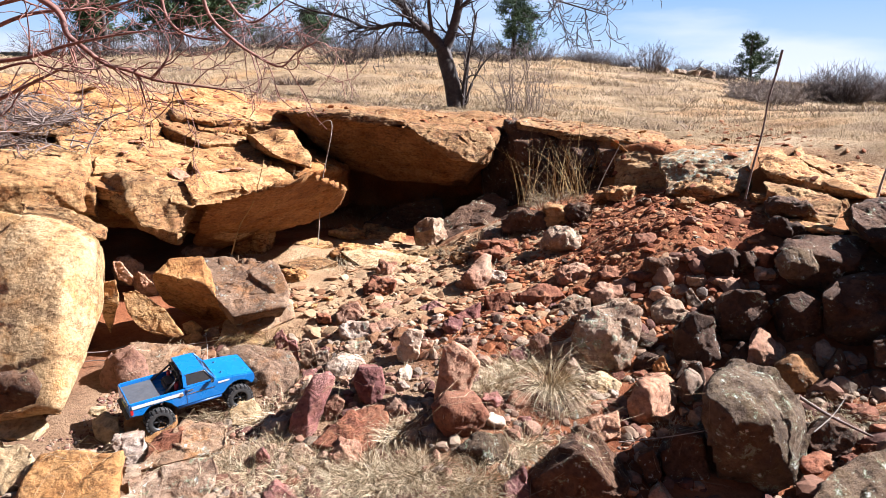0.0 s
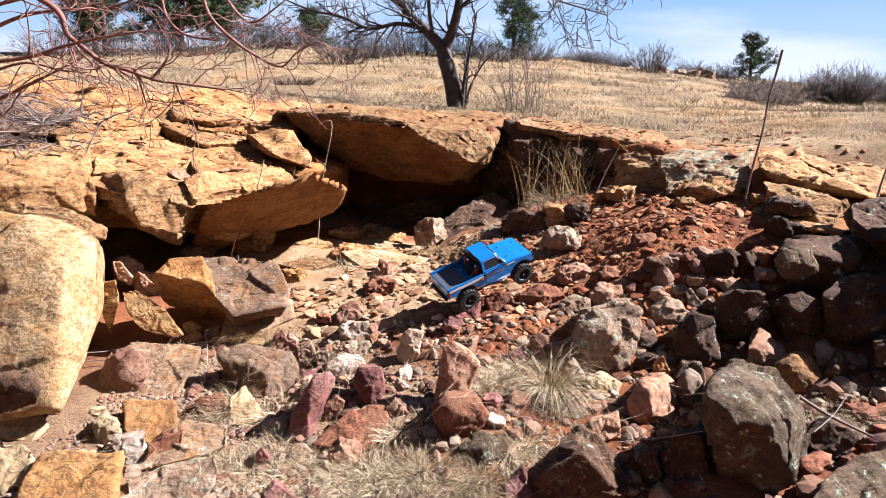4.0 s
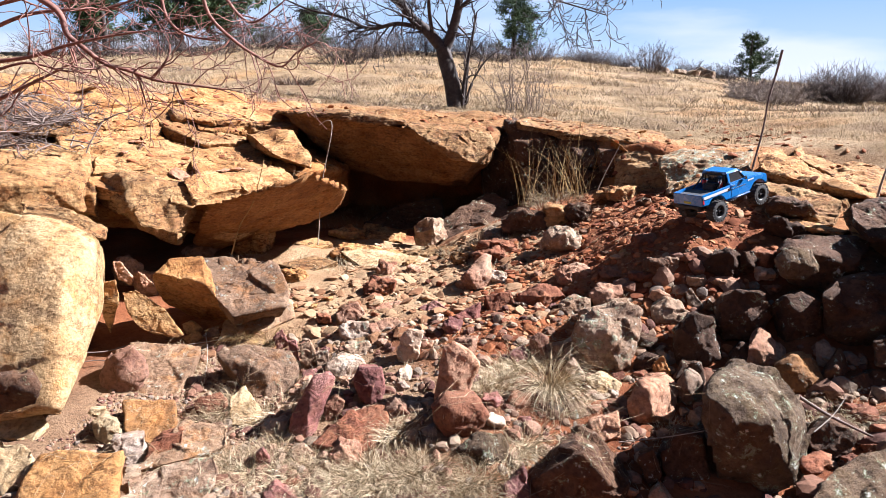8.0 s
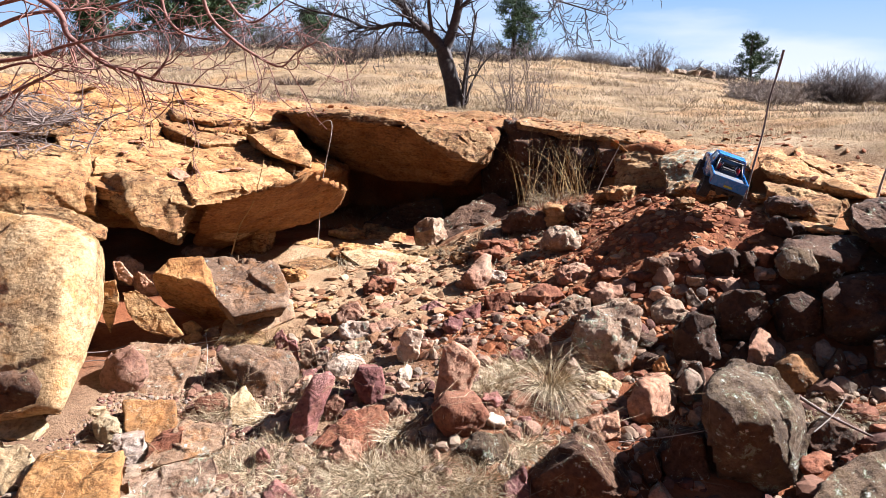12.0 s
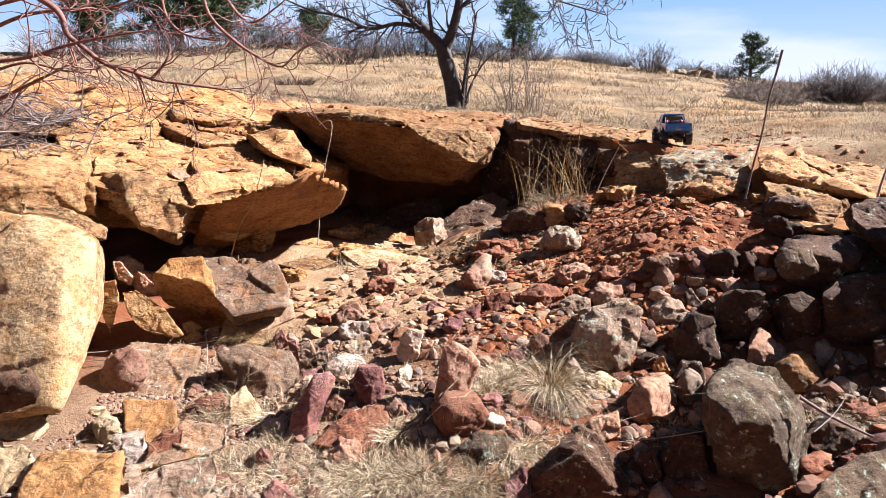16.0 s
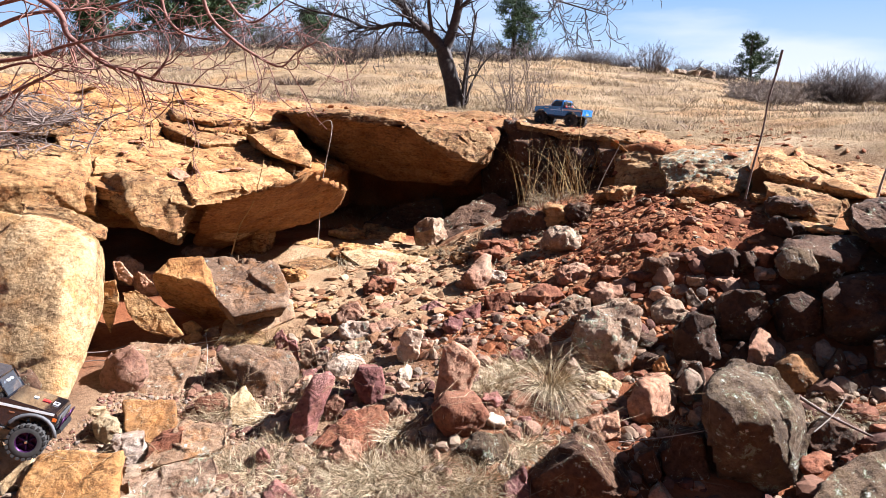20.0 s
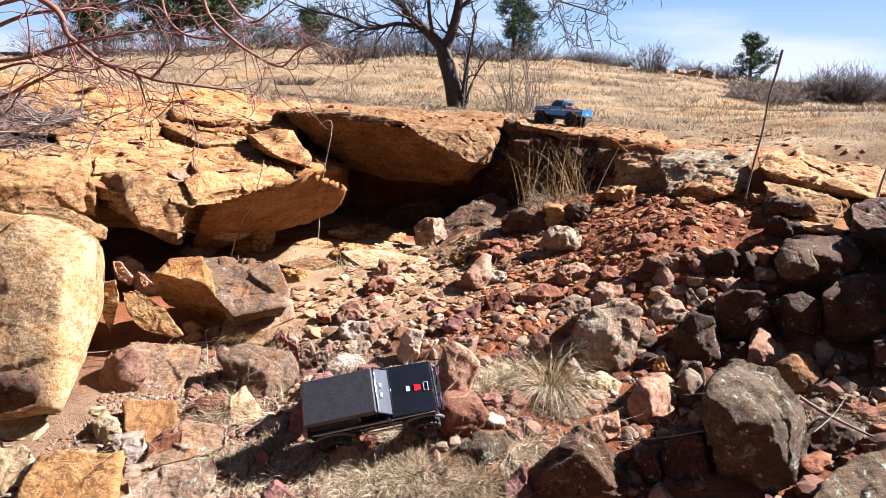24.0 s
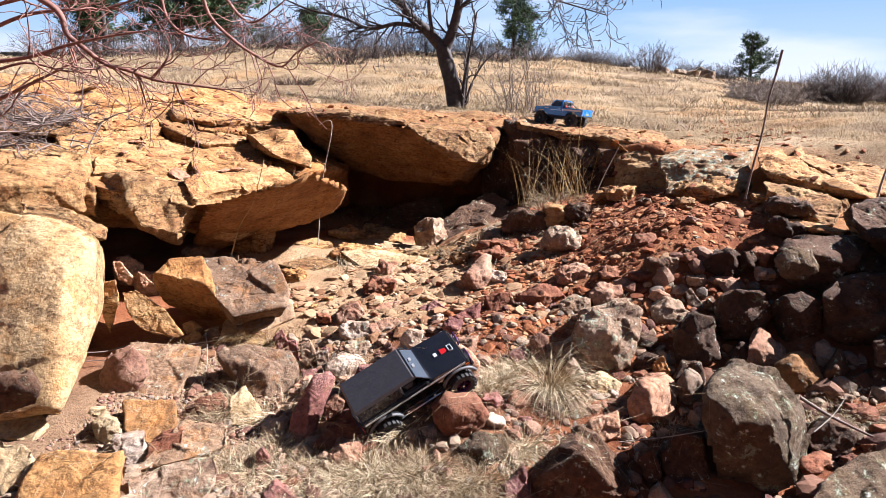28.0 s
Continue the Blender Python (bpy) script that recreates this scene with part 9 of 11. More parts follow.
tuft(-0.95, 2.82, 0.197, 0.108, 123, 0.064, 1.60, 227, STRAW, "bleached dry grass tuft drooping between the stones", (0.00, -0.25), 0.0012, 0.40)
tuft(-0.83, 2.37, 0.186, 0.111, 184, 0.065, 1.60, 228, STRAW, "bleached dry grass tuft drooping between the stones", (0.00, -0.25), 0.0012, 0.40)
tuft(-0.86, 2.33, 0.186, 0.110, 184, 0.064, 1.60, 229, STRAW, "bleached dry grass tuft drooping between the stones", (0.00, -0.25), 0.0012, 0.40)
tuft(-0.80, 2.39, 0.186, 0.112, 184, 0.066, 1.60, 230, STRAW, "bleached dry grass tuft drooping between the stones", (0.00, -0.25), 0.0012, 0.40)
tuft(-0.73, 2.30, 0.189, 0.108, 169, 0.064, 1.60, 231, PALE_STRAW, "bleached dry grass tuft drooping between the stones", (0.00, -0.25), 0.0012, 0.40)
tuft(-0.76, 2.28, 0.186, 0.107, 169, 0.063, 1.60, 232, PALE_STRAW, "bleached dry grass tuft drooping between the stones", (0.00, -0.25), 0.0012, 0.40)
tuft(-0.69, 2.32, 0.192, 0.109, 169, 0.064, 1.60, 233, PALE_STRAW, "bleached dry grass tuft drooping between the stones", (0.00, -0.25), 0.0012, 0.40)
tuft(-0.55, 2.27, 0.197, 0.098, 200, 0.084, 1.60, 234, PALE_STRAW, "bleached dry grass tuft drooping between the stones", (0.00, -0.25), 0.0012, 0.40)
tuft(-0.59, 2.25, 0.193, 0.097, 200, 0.083, 1.60, 235, PALE_STRAW, "bleached dry grass tuft drooping between the stones", (0.00, -0.25), 0.0012, 0.40)
tuft(-0.51, 2.29, 0.201, 0.098, 200, 0.084, 1.60, 236, PALE_STRAW, "bleached dry grass tuft drooping between the stones", (0.00, -0.25), 0.0012, 0.40)
tuft(-0.38, 2.20, 0.197, 0.087, 200, 0.082, 1.60, 237, PALE_STRAW, "bleached dry grass tuft drooping between the stones", (0.00, -0.25), 0.0012, 0.40)
tuft(-0.41, 2.18, 0.192, 0.086, 200, 0.081, 1.60, 238, PALE_STRAW, "bleached dry grass tuft drooping between the stones", (0.00, -0.25), 0.0012, 0.40)
tuft(-0.34, 2.22, 0.201, 0.087, 200, 0.082, 1.60, 239, PALE_STRAW, "bleached dry grass tuft drooping between the stones", (0.00, -0.25), 0.0012, 0.40)
tuft(-0.28, 2.30, 0.217, 0.108, 215, 0.084, 1.60, 240, STRAW, "bleached dry grass tuft drooping between the stones", (0.00, -0.25), 0.0012, 0.40)
tuft(-0.32, 2.27, 0.211, 0.107, 215, 0.084, 1.60, 241, STRAW, "bleached dry grass tuft drooping between the stones", (0.00, -0.25), 0.0012, 0.40)
tuft(-0.24, 2.31, 0.222, 0.108, 215, 0.085, 1.60, 242, STRAW, "bleached dry grass tuft drooping between the stones", (0.00, -0.25), 0.0012, 0.40)
tuft(-0.19, 2.25, 0.212, 0.106, 215, 0.073, 1.60, 243, PALE_STRAW, "bleached dry grass tuft drooping between the stones", (0.00, -0.25), 0.0012, 0.40)
tuft(-0.23, 2.23, 0.206, 0.105, 215, 0.072, 1.60, 244, PALE_STRAW, "bleached dry grass tuft drooping between the stones", (0.00, -0.25), 0.0012, 0.40)
tuft(-0.15, 2.26, 0.217, 0.106, 215, 0.073, 1.60, 245, PALE_STRAW, "bleached dry grass tuft drooping between the stones", (0.00, -0.25), 0.0012, 0.40)
tuft(-0.08, 2.29, 0.229, 0.107, 230, 0.074, 1.60, 246, STRAW, "bleached dry grass tuft drooping between the stones", (0.00, -0.25), 0.0012, 0.40)
tuft(-0.12, 2.27, 0.222, 0.107, 230, 0.073, 1.60, 247, STRAW, "bleached dry grass tuft drooping between the stones", (0.00, -0.25), 0.0012, 0.40)
tuft(-0.04, 2.31, 0.235, 0.108, 230, 0.074, 1.60, 248, STRAW, "bleached dry grass tuft drooping between the stones", (0.00, -0.25), 0.0012, 0.40)
tuft(0.03, 2.21, 0.208, 0.104, 215, 0.071, 1.60, 249, STRAW, "bleached dry grass tuft drooping between the stones", (0.00, -0.25), 0.0012, 0.40)
tuft(-0.00, 2.19, 0.204, 0.103, 215, 0.071, 1.60, 250, STRAW, "bleached dry grass tuft drooping between the stones", (0.00, -0.25), 0.0012, 0.40)
tuft(0.07, 2.23, 0.209, 0.105, 215, 0.072, 1.60, 251, STRAW, "bleached dry grass tuft drooping between the stones", (0.00, -0.25), 0.0012, 0.40)
tuft(0.14, 2.26, 0.213, 0.106, 215, 0.063, 1.60, 252, STRAW, "bleached dry grass tuft drooping between the stones", (0.00, -0.25), 0.0012, 0.40)
tuft(0.10, 2.24, 0.210, 0.105, 215, 0.062, 1.60, 253, STRAW, "bleached dry grass tuft drooping between the stones", (0.00, -0.25), 0.0012, 0.40)
tuft(0.18, 2.28, 0.215, 0.107, 215, 0.063, 1.60, 254, STRAW, "bleached dry grass tuft drooping between the stones", (0.00, -0.25), 0.0012, 0.40)
tuft(0.11, 2.17, 0.190, 0.086, 184, 0.081, 1.60, 255, PALE_STRAW, "bleached dry grass tuft drooping between the stones", (0.00, -0.25), 0.0012, 0.40)
tuft(0.08, 2.17, 0.193, 0.086, 184, 0.081, 1.60, 256, PALE_STRAW, "bleached dry grass tuft drooping between the stones", (0.00, -0.25), 0.0012, 0.40)
tuft(0.15, 2.19, 0.192, 0.086, 184, 0.081, 1.60, 257, PALE_STRAW, "bleached dry grass tuft drooping between the stones", (0.00, -0.25), 0.0012, 0.40)
tuft(0.32, 2.44, 0.243, 0.113, 169, 0.044, 1.60, 258, PALE_STRAW, "bleached dry grass tuft drooping between the stones", (0.00, -0.25), 0.0012, 0.40)
tuft(0.28, 2.41, 0.239, 0.112, 169, 0.044, 1.60, 259, PALE_STRAW, "bleached dry grass tuft drooping between the stones", (0.00, -0.25), 0.0012, 0.40)
tuft(0.37, 2.46, 0.245, 0.114, 169, 0.045, 1.60, 260, PALE_STRAW, "bleached dry grass tuft drooping between the stones", (0.00, -0.25), 0.0012, 0.40)
tuft(0.26, 2.37, 0.231, 0.111, 154, 0.043, 1.60, 261, PALE_STRAW, "bleached dry grass tuft drooping between the stones", (0.00, -0.25), 0.0012, 0.40)
tuft(0.22, 2.34, 0.228, 0.110, 154, 0.043, 1.60, 262, PALE_STRAW, "bleached dry grass tuft drooping between the stones", (0.00, -0.25), 0.0012, 0.40)
tuft(0.31, 2.39, 0.233, 0.111, 154, 0.044, 1.60, 263, PALE_STRAW, "bleached dry grass tuft drooping between the stones", (0.00, -0.25), 0.0012, 0.40)
tuft(0.22, 2.82, 0.334, 0.096, 184, 0.088, 1.60, 264, PALE_STRAW, "bleached dry grass tuft drooping between the stones", (0.00, -0.25), 0.0012, 0.40)
tuft(0.17, 2.78, 0.330, 0.095, 184, 0.087, 1.60, 265, PALE_STRAW, "bleached dry grass tuft drooping between the stones", (0.00, -0.25), 0.0012, 0.40)
tuft(0.27, 2.85, 0.337, 0.097, 184, 0.089, 1.60, 266, PALE_STRAW, "bleached dry grass tuft drooping between the stones", (0.00, -0.25), 0.0012, 0.40)
tuft(0.13, 2.74, 0.327, 0.083, 154, 0.061, 1.60, 267, STRAW, "bleached dry grass tuft drooping between the stones", (0.00, -0.25), 0.0012, 0.40)
tuft(0.08, 2.70, 0.325, 0.082, 154, 0.061, 1.60, 268, STRAW, "bleached dry grass tuft drooping between the stones", (0.00, -0.25), 0.0012, 0.40)
tuft(0.18, 2.78, 0.329, 0.084, 154, 0.062, 1.60, 269, STRAW, "bleached dry grass tuft drooping between the stones", (0.00, -0.25), 0.0012, 0.40)
tuft(0.32, 2.96, 0.356, 0.089, 154, 0.092, 1.60, 270, PALE_STRAW, "bleached dry grass tuft drooping between the stones", (0.00, -0.25), 0.0012, 0.40)
tuft(0.27, 2.92, 0.350, 0.088, 154, 0.091, 1.60, 271, PALE_STRAW, "bleached dry grass tuft drooping between the stones", (0.00, -0.25), 0.0012, 0.40)
tuft(0.37, 2.98, 0.362, 0.090, 154, 0.092, 1.60, 272, PALE_STRAW, "bleached dry grass tuft drooping between the stones", (0.00, -0.25), 0.0012, 0.40)
tuft(-0.52, 2.70, 0.242, 0.072, 107, 0.036, 1.60, 273, STRAW, "bleached dry grass tuft drooping between the stones", (0.00, -0.25), 0.0012, 0.40)
tuft(-0.56, 2.68, 0.234, 0.072, 107, 0.036, 1.60, 274, STRAW, "bleached dry grass tuft drooping between the stones", (0.00, -0.25), 0.0012, 0.40)
tuft(-0.47, 2.72, 0.251, 0.073, 107, 0.037, 1.60, 275, STRAW, "bleached dry grass tuft drooping between the stones", (0.00, -0.25), 0.0012, 0.40)
tuft(-0.16, 2.50, 0.271, 0.096, 154, 0.057, 1.60, 276, PALE_STRAW, "bleached dry grass tuft drooping between the stones", (0.00, -0.25), 0.0012, 0.40)
tuft(-0.20, 2.48, 0.262, 0.096, 154, 0.056, 1.60, 277, PALE_STRAW, "bleached dry grass tuft drooping between the stones", (0.00, -0.25), 0.0012, 0.40)
tuft(-0.11, 2.51, 0.280, 0.097, 154, 0.057, 1.60, 278, PALE_STRAW, "bleached dry grass tuft drooping between the stones", (0.00, -0.25), 0.0012, 0.40)
tuft(-0.75, 2.75, 0.205, 0.105, 138, 0.074, 1.60, 279, PALE_STRAW, "bleached dry grass tuft drooping between the stones", (0.00, -0.25), 0.0012, 0.40)
tuft(-0.79, 2.72, 0.198, 0.104, 138, 0.074, 1.60, 280, PALE_STRAW, "bleached dry grass tuft drooping between the stones", (0.00, -0.25), 0.0012, 0.40)
tuft(-0.71, 2.76, 0.214, 0.106, 138, 0.075, 1.60, 281, PALE_STRAW, "bleached dry grass tuft drooping between the stones", (0.00, -0.25), 0.0012, 0.40)
tuft(-0.65, 2.50, 0.208, 0.087, 138, 0.080, 1.60, 282, STRAW, "bleached dry grass tuft drooping between the stones", (0.00, -0.25), 0.0012, 0.40)
tuft(-0.68, 2.47, 0.202, 0.086, 138, 0.079, 1.60, 283, STRAW, "bleached dry grass tuft drooping between the stones", (0.00, -0.25), 0.0012, 0.40)
tuft(-0.60, 2.51, 0.215, 0.087, 138, 0.080, 1.60, 284, STRAW, "bleached dry grass tuft drooping between the stones", (0.00, -0.25), 0.0012, 0.40)
tuft(-0.49, 2.36, 0.212, 0.083, 169, 0.087, 1.60, 285, STRAW, "bleached dry grass tuft drooping between the stones", (0.00, -0.25), 0.0012, 0.40)
tuft(-0.52, 2.34, 0.207, 0.082, 169, 0.086, 1.60, 286, STRAW, "bleached dry grass tuft drooping between the stones", (0.00, -0.25), 0.0012, 0.40)
tuft(-0.44, 2.38, 0.218, 0.083, 169, 0.087, 1.60, 287, STRAW, "bleached dry grass tuft drooping between the stones", (0.00, -0.25), 0.0012, 0.40)
tuft(-0.69, 2.39, 0.196, 0.102, 154, 0.055, 1.60, 288, STRAW, "bleached dry grass tuft drooping between the stones", (0.00, -0.25), 0.0012, 0.40)
tuft(-0.72, 2.36, 0.192, 0.101, 154, 0.054, 1.60, 289, STRAW, "bleached dry grass tuft drooping between the stones", (0.00, -0.25), 0.0012, 0.40)
tuft(-0.65, 2.41, 0.201, 0.103, 154, 0.055, 1.60, 290, STRAW, "bleached dry grass tuft drooping between the stones", (0.00, -0.25), 0.0012, 0.40)
tuft(1.68, 2.69, 0.250, 0.103, 138, 0.097, 1.60, 291, PALE_STRAW, "bleached dry grass tuft drooping between the stones", (0.00, -0.25), 0.0012, 0.40)
tuft(1.63, 2.67, 0.236, 0.102, 138, 0.096, 1.60, 292, PALE_STRAW, "bleached dry grass tuft drooping between the stones", (0.00, -0.25), 0.0012, 0.40)
tuft(1.74, 2.69, 0.261, 0.103, 138, 0.097, 1.60, 293, PALE_STRAW, "bleached dry grass tuft drooping between the stones", (0.00, -0.25), 0.0012, 0.40)
tuft(1.76, 2.66, 0.251, 0.092, 123, 0.084, 1.60, 294, PALE_STRAW, "bleached dry grass tuft drooping between the stones", (0.00, -0.25), 0.0012, 0.40)
tuft(1.71, 2.64, 0.238, 0.091, 123, 0.084, 1.60, 295, PALE_STRAW, "bleached dry grass tuft drooping between the stones", (0.00, -0.25), 0.0012, 0.40)
tuft(1.81, 2.67, 0.263, 0.092, 123, 0.084, 1.60, 296, PALE_STRAW, "bleached dry grass tuft drooping between the stones", (0.00, -0.25), 0.0012, 0.40)
tuft(0.95, 2.59, 0.220, 0.080, 61, 0.047, 1.60, 297, PALE_STRAW, "bleached dry grass tuft drooping between the stones", (0.00, -0.25), 0.0012, 0.40)
tuft(0.90, 2.56, 0.219, 0.079, 61, 0.046, 1.60, 298, PALE_STRAW, "bleached dry grass tuft drooping between the stones", (0.00, -0.25), 0.0012, 0.40)
tuft(1.01, 2.62, 0.221, 0.081, 61, 0.047, 1.60, 299, PALE_STRAW, "bleached dry grass tuft drooping between the stones", (0.00, -0.25), 0.0012, 0.40)
tuft(-1.24, 3.22, 0.213, 0.061, 107, 0.100, 1.60, 300, PALE_STRAW, "bleached dry grass tuft drooping between the stones", (0.00, -0.25), 0.0012, 0.40)
tuft(-1.28, 3.18, 0.206, 0.060, 107, 0.099, 1.60, 301, PALE_STRAW, "bleached dry grass tuft drooping between the stones", (0.00, -0.25), 0.0012, 0.40)
tuft(-1.19, 3.25, 0.220, 0.061, 107, 0.101, 1.60, 302, PALE_STRAW, "bleached dry grass tuft drooping between the stones", (0.00, -0.25), 0.0012, 0.40)
tuft(0.41, 3.00, 0.366, 0.068, 123, 0.093, 1.60, 303, PALE_STRAW, "bleached dry grass tuft drooping between the stones", (0.00, -0.25), 0.0012, 0.40)
tuft(0.36, 2.96, 0.358, 0.067, 123, 0.092, 1.60, 304, PALE_STRAW, "bleached dry grass tuft drooping between the stones", (0.00, -0.25), 0.0012, 0.40)
tuft(0.47, 3.03, 0.373, 0.068, 123, 0.093, 1.60, 305, PALE_STRAW, "bleached dry grass tuft drooping between the stones", (0.00, -0.25), 0.0012, 0.40)
tuft(0.52, 2.69, 0.289, 0.103, 123, 0.060, 1.60, 306, PALE_STRAW, "bleached dry grass tuft drooping between the stones", (0.00, -0.25), 0.0012, 0.40)
tuft(0.47, 2.65, 0.285, 0.101, 123, 0.060, 1.60, 307, PALE_STRAW, "bleached dry grass tuft drooping between the stones", (0.00, -0.25), 0.0012, 0.40)
tuft(0.57, 2.71, 0.292, 0.103, 123, 0.061, 1.60, 308, PALE_STRAW, "bleached dry grass tuft drooping between the stones", (0.00, -0.25), 0.0012, 0.40)
tuft(-0.09, 2.24, 0.215, 0.097, 184, 0.062, 1.60, 309, STRAW, "bleached dry grass tuft drooping between the stones", (0.00, -0.25), 0.0012, 0.40)
tuft(-0.13, 2.22, 0.209, 0.096, 184, 0.062, 1.60, 310, STRAW, "bleached dry grass tuft drooping between the stones", (0.00, -0.25), 0.0012, 0.40)
tuft(-0.05, 2.25, 0.221, 0.097, 184, 0.062, 1.60, 311, STRAW, "bleached dry grass tuft drooping between the stones", (0.00, -0.25), 0.0012, 0.40)
tuft(-0.34, 2.27, 0.209, 0.098, 184, 0.063, 1.60, 312, PALE_STRAW, "bleached dry grass tuft drooping between the stones", (0.00, -0.25), 0.0012, 0.40)
tuft(-0.38, 2.25, 0.203, 0.097, 184, 0.062, 1.60, 313, PALE_STRAW, "bleached dry grass tuft drooping between the stones", (0.00, -0.25), 0.0012, 0.40)
tuft(-0.30, 2.29, 0.214, 0.098, 184, 0.063, 1.60, 314, PALE_STRAW, "bleached dry grass tuft drooping between the stones", (0.00, -0.25), 0.0012, 0.40)
tuft(0.06, 4.76, 0.442, 0.114, 125, 0.073, 1.20, 315, PALE_STRAW, "short bleached grass at the cave mouth", (0.00, 0.00), 0.0012, 0.50)
tuft(-0.06, 4.99, 0.401, 0.093, 112, 0.093, 1.20, 316, PALE_STRAW, "short bleached grass at the cave mouth", (0.00, 0.00), 0.0012, 0.50)
tuft(-0.74, 4.69, 0.398, 0.072, 196, 0.180, 1.20, 317, PALE_STRAW, "short bleached grass at the cave mouth", (0.00, 0.00), 0.0012, 0.50)
tuft(-0.92, 4.82, 0.400, 0.058, 140, 0.144, 1.20, 318, PALE_STRAW, "short bleached grass at the cave mouth", (0.00, 0.00), 0.0012, 0.50)
tuft(-0.54, 4.70, 0.404, 0.064, 168, 0.161, 1.20, 319, PALE_STRAW, "short bleached grass at the cave mouth", (0.00, 0.00), 0.0012, 0.50)
tuft(-0.33, 4.56, 0.410, 0.055, 125, 0.137, 1.20, 320, PALE_STRAW, "short bleached grass at the cave mouth", (0.00, 0.00), 0.0012, 0.50)
tuft(0.42, 5.19, 0.564, 0.109, 98, 0.079, 1.20, 321, PALE_STRAW, "short bleached grass at the cave mouth", (0.00, 0.00), 0.0012, 0.50)
tuft(0.47, 4.73, 0.574, 0.088, 84, 0.072, 1.20, 322, PALE_STRAW, "short bleached grass at the cave mouth", (0.00, 0.00), 0.0012, 0.50)
tuft(0.77, 4.50, 0.643, 0.091, 98, 0.076, 1.20, 323, PALE_STRAW, "short bleached grass at the cave mouth", (0.00, 0.00), 0.0012, 0.50)
tuft(0.28, 4.92, 0.510, 0.084, 84, 0.063, 1.20, 324, PALE_STRAW, "short bleached grass at the cave mouth", (0.00, 0.00), 0.0012, 0.50)
tuft(-1.07, 4.94, 0.399, 0.051, 112, 0.126, 1.20, 325, PALE_STRAW, "short bleached grass at the cave mouth", (0.00, 0.00), 0.0012, 0.50)
tuft(-1.46, 4.97, 0.405, 0.051, 112, 0.127, 1.20, 326, PALE_STRAW, "short bleached grass at the cave mouth", (0.00, 0.00), 0.0012, 0.50)
tuft(0.84, 5.00, 0.827, 0.146, 308, 0.188, 1.60, 327, STRAW, "thick dry grass mat on a ledge of dirt", (0.00, 0.00), 0.0012, 0.30)
tuft(0.72, 4.90, 0.789, 0.115, 168, 0.103, 1.60, 328, STRAW, "thick dry grass mat on a ledge of dirt", (0.00, 0.00), 0.0012, 0.30)
reed_clump(0.86, 5.10, 0.833, 0.532, 44, 0.170, 1.0, 329, REED, "tall dry reeds with bent tips below the ledge")
reed_clump(1.03, 5.10, 0.833, 0.532, 22, 0.106, 1.0, 330, REED, "tall dry reeds with bent tips below the ledge")
reed_clump(0.62, 5.10, 0.769, 0.534, 14, 0.060, 1.0, 331, REED, "tall dry reeds with bent tips below the ledge")
tuft(1.20, 7.60, 1.343, 0.136, 112, 0.049, 0.80, 332, STRAW, "green-tinged bunch of grass on the bench", (0.00, 0.00), 0.0012, 0.50)
tuft(-1.91, 9.00, 1.687, 0.145, 280, 0.254, 0.80, 333, BRUSH_PALE, "dark patch of dead weeds on the hillside", (0.00, 0.00), 0.0040, 0.50)
sow_grass()


def stalk_thing(name, lines, material, label, category, seg=6):
    t = tagged(new(name), label, category, "", "thing")
    for part_name, group in lines:
        wood_part(part_name, group, material, t, "", seg)
    return t


def from_root(pts):
    return pts[0], [tuple(Vector(p) - Vector(pts[0])) for p in pts]


ROOT, PTS = from_root([(-0.93, 4.95, 0.49), (-0.90, 4.93, 0.76), (-0.86, 4.90, 1.02), (-0.79, 4.85, 1.28), (-0.78, 4.85, 1.39), (-0.82, 4.86, 1.40), (-0.87, 4.87, 1.37)])
stem_now = stalk_thing("dry_stalk", [("stem", [(smooth_line(PTS), 0.0045, 0.0030)])], DEADWOOD, "tall thin dead stalk with a curled tip", "plant stalk")
stem_now.location = ROOT
ROOT, PTS = from_root([(-1.37, 4.30, 0.57), (-1.30, 4.28, 0.76), (-1.20, 4.25, 0.91), (-1.13, 4.20, 1.08), (-1.10, 4.20, 1.19)])
stem_now = stalk_thing("dry_stalk", [("stem", [(smooth_line(PTS), 0.0045, 0.0025)])], REED, "thin leaning dead stalk beside the ledge", "plant stalk")
stem_now.location = ROOT
ROOT, PTS = from_root([(2.57, 4.00, 0.99), (2.58, 4.00, 1.07), (2.60, 4.00, 1.16)])
stem_now = stalk_thing("dry_stalk", [("stem", [(smooth_line(PTS), 0.0080, 0.0060)])], DEADWOOD, "short dead stalk among slabs", "plant stalk")
stem_now.location = ROOT
ROOT, PTS = from_root([(1.17, 6.00, 1.03), (1.19, 6.00, 1.28), (1.20, 6.00, 1.44)])
stem_now = stalk_thing("dry_stalk", [("stem", [(smooth_line(PTS), 0.0040, 0.0020)])], REED, "thin dead stalk at the ledge rim", "plant stalk")
stem_now.location = ROOT
ROOT, PTS = from_root([(1.18, 5.20, 0.85), (1.25, 5.20, 1.02), (1.34, 5.20, 1.21)])
stem_now = stalk_thing("dry_stalk", [("stem", [(smooth_line(PTS), 0.0040, 0.0020)])], DEADWOOD, "thin bleached stalk leaning on the ledge", "plant stalk")
stem_now.location = ROOT
ROOT, PTS = from_root([(1.90, 4.25, 0.94), (1.92, 4.24, 1.13), (1.95, 4.22, 1.36), (1.96, 4.20, 1.57), (1.99, 4.20, 1.72), (2.01, 4.20, 1.84)])
tall_stalk = stalk_thing("tall_stalk", [("stem", [(smooth_line(PTS), 0.0065, 0.0045)]), ("seed_head", [(smooth_line(PTS[-3:]), 0.006, 0.008)])], BARK_GREY, "tall brown dead stalk with a dark seed head", "plant stalk", 7)
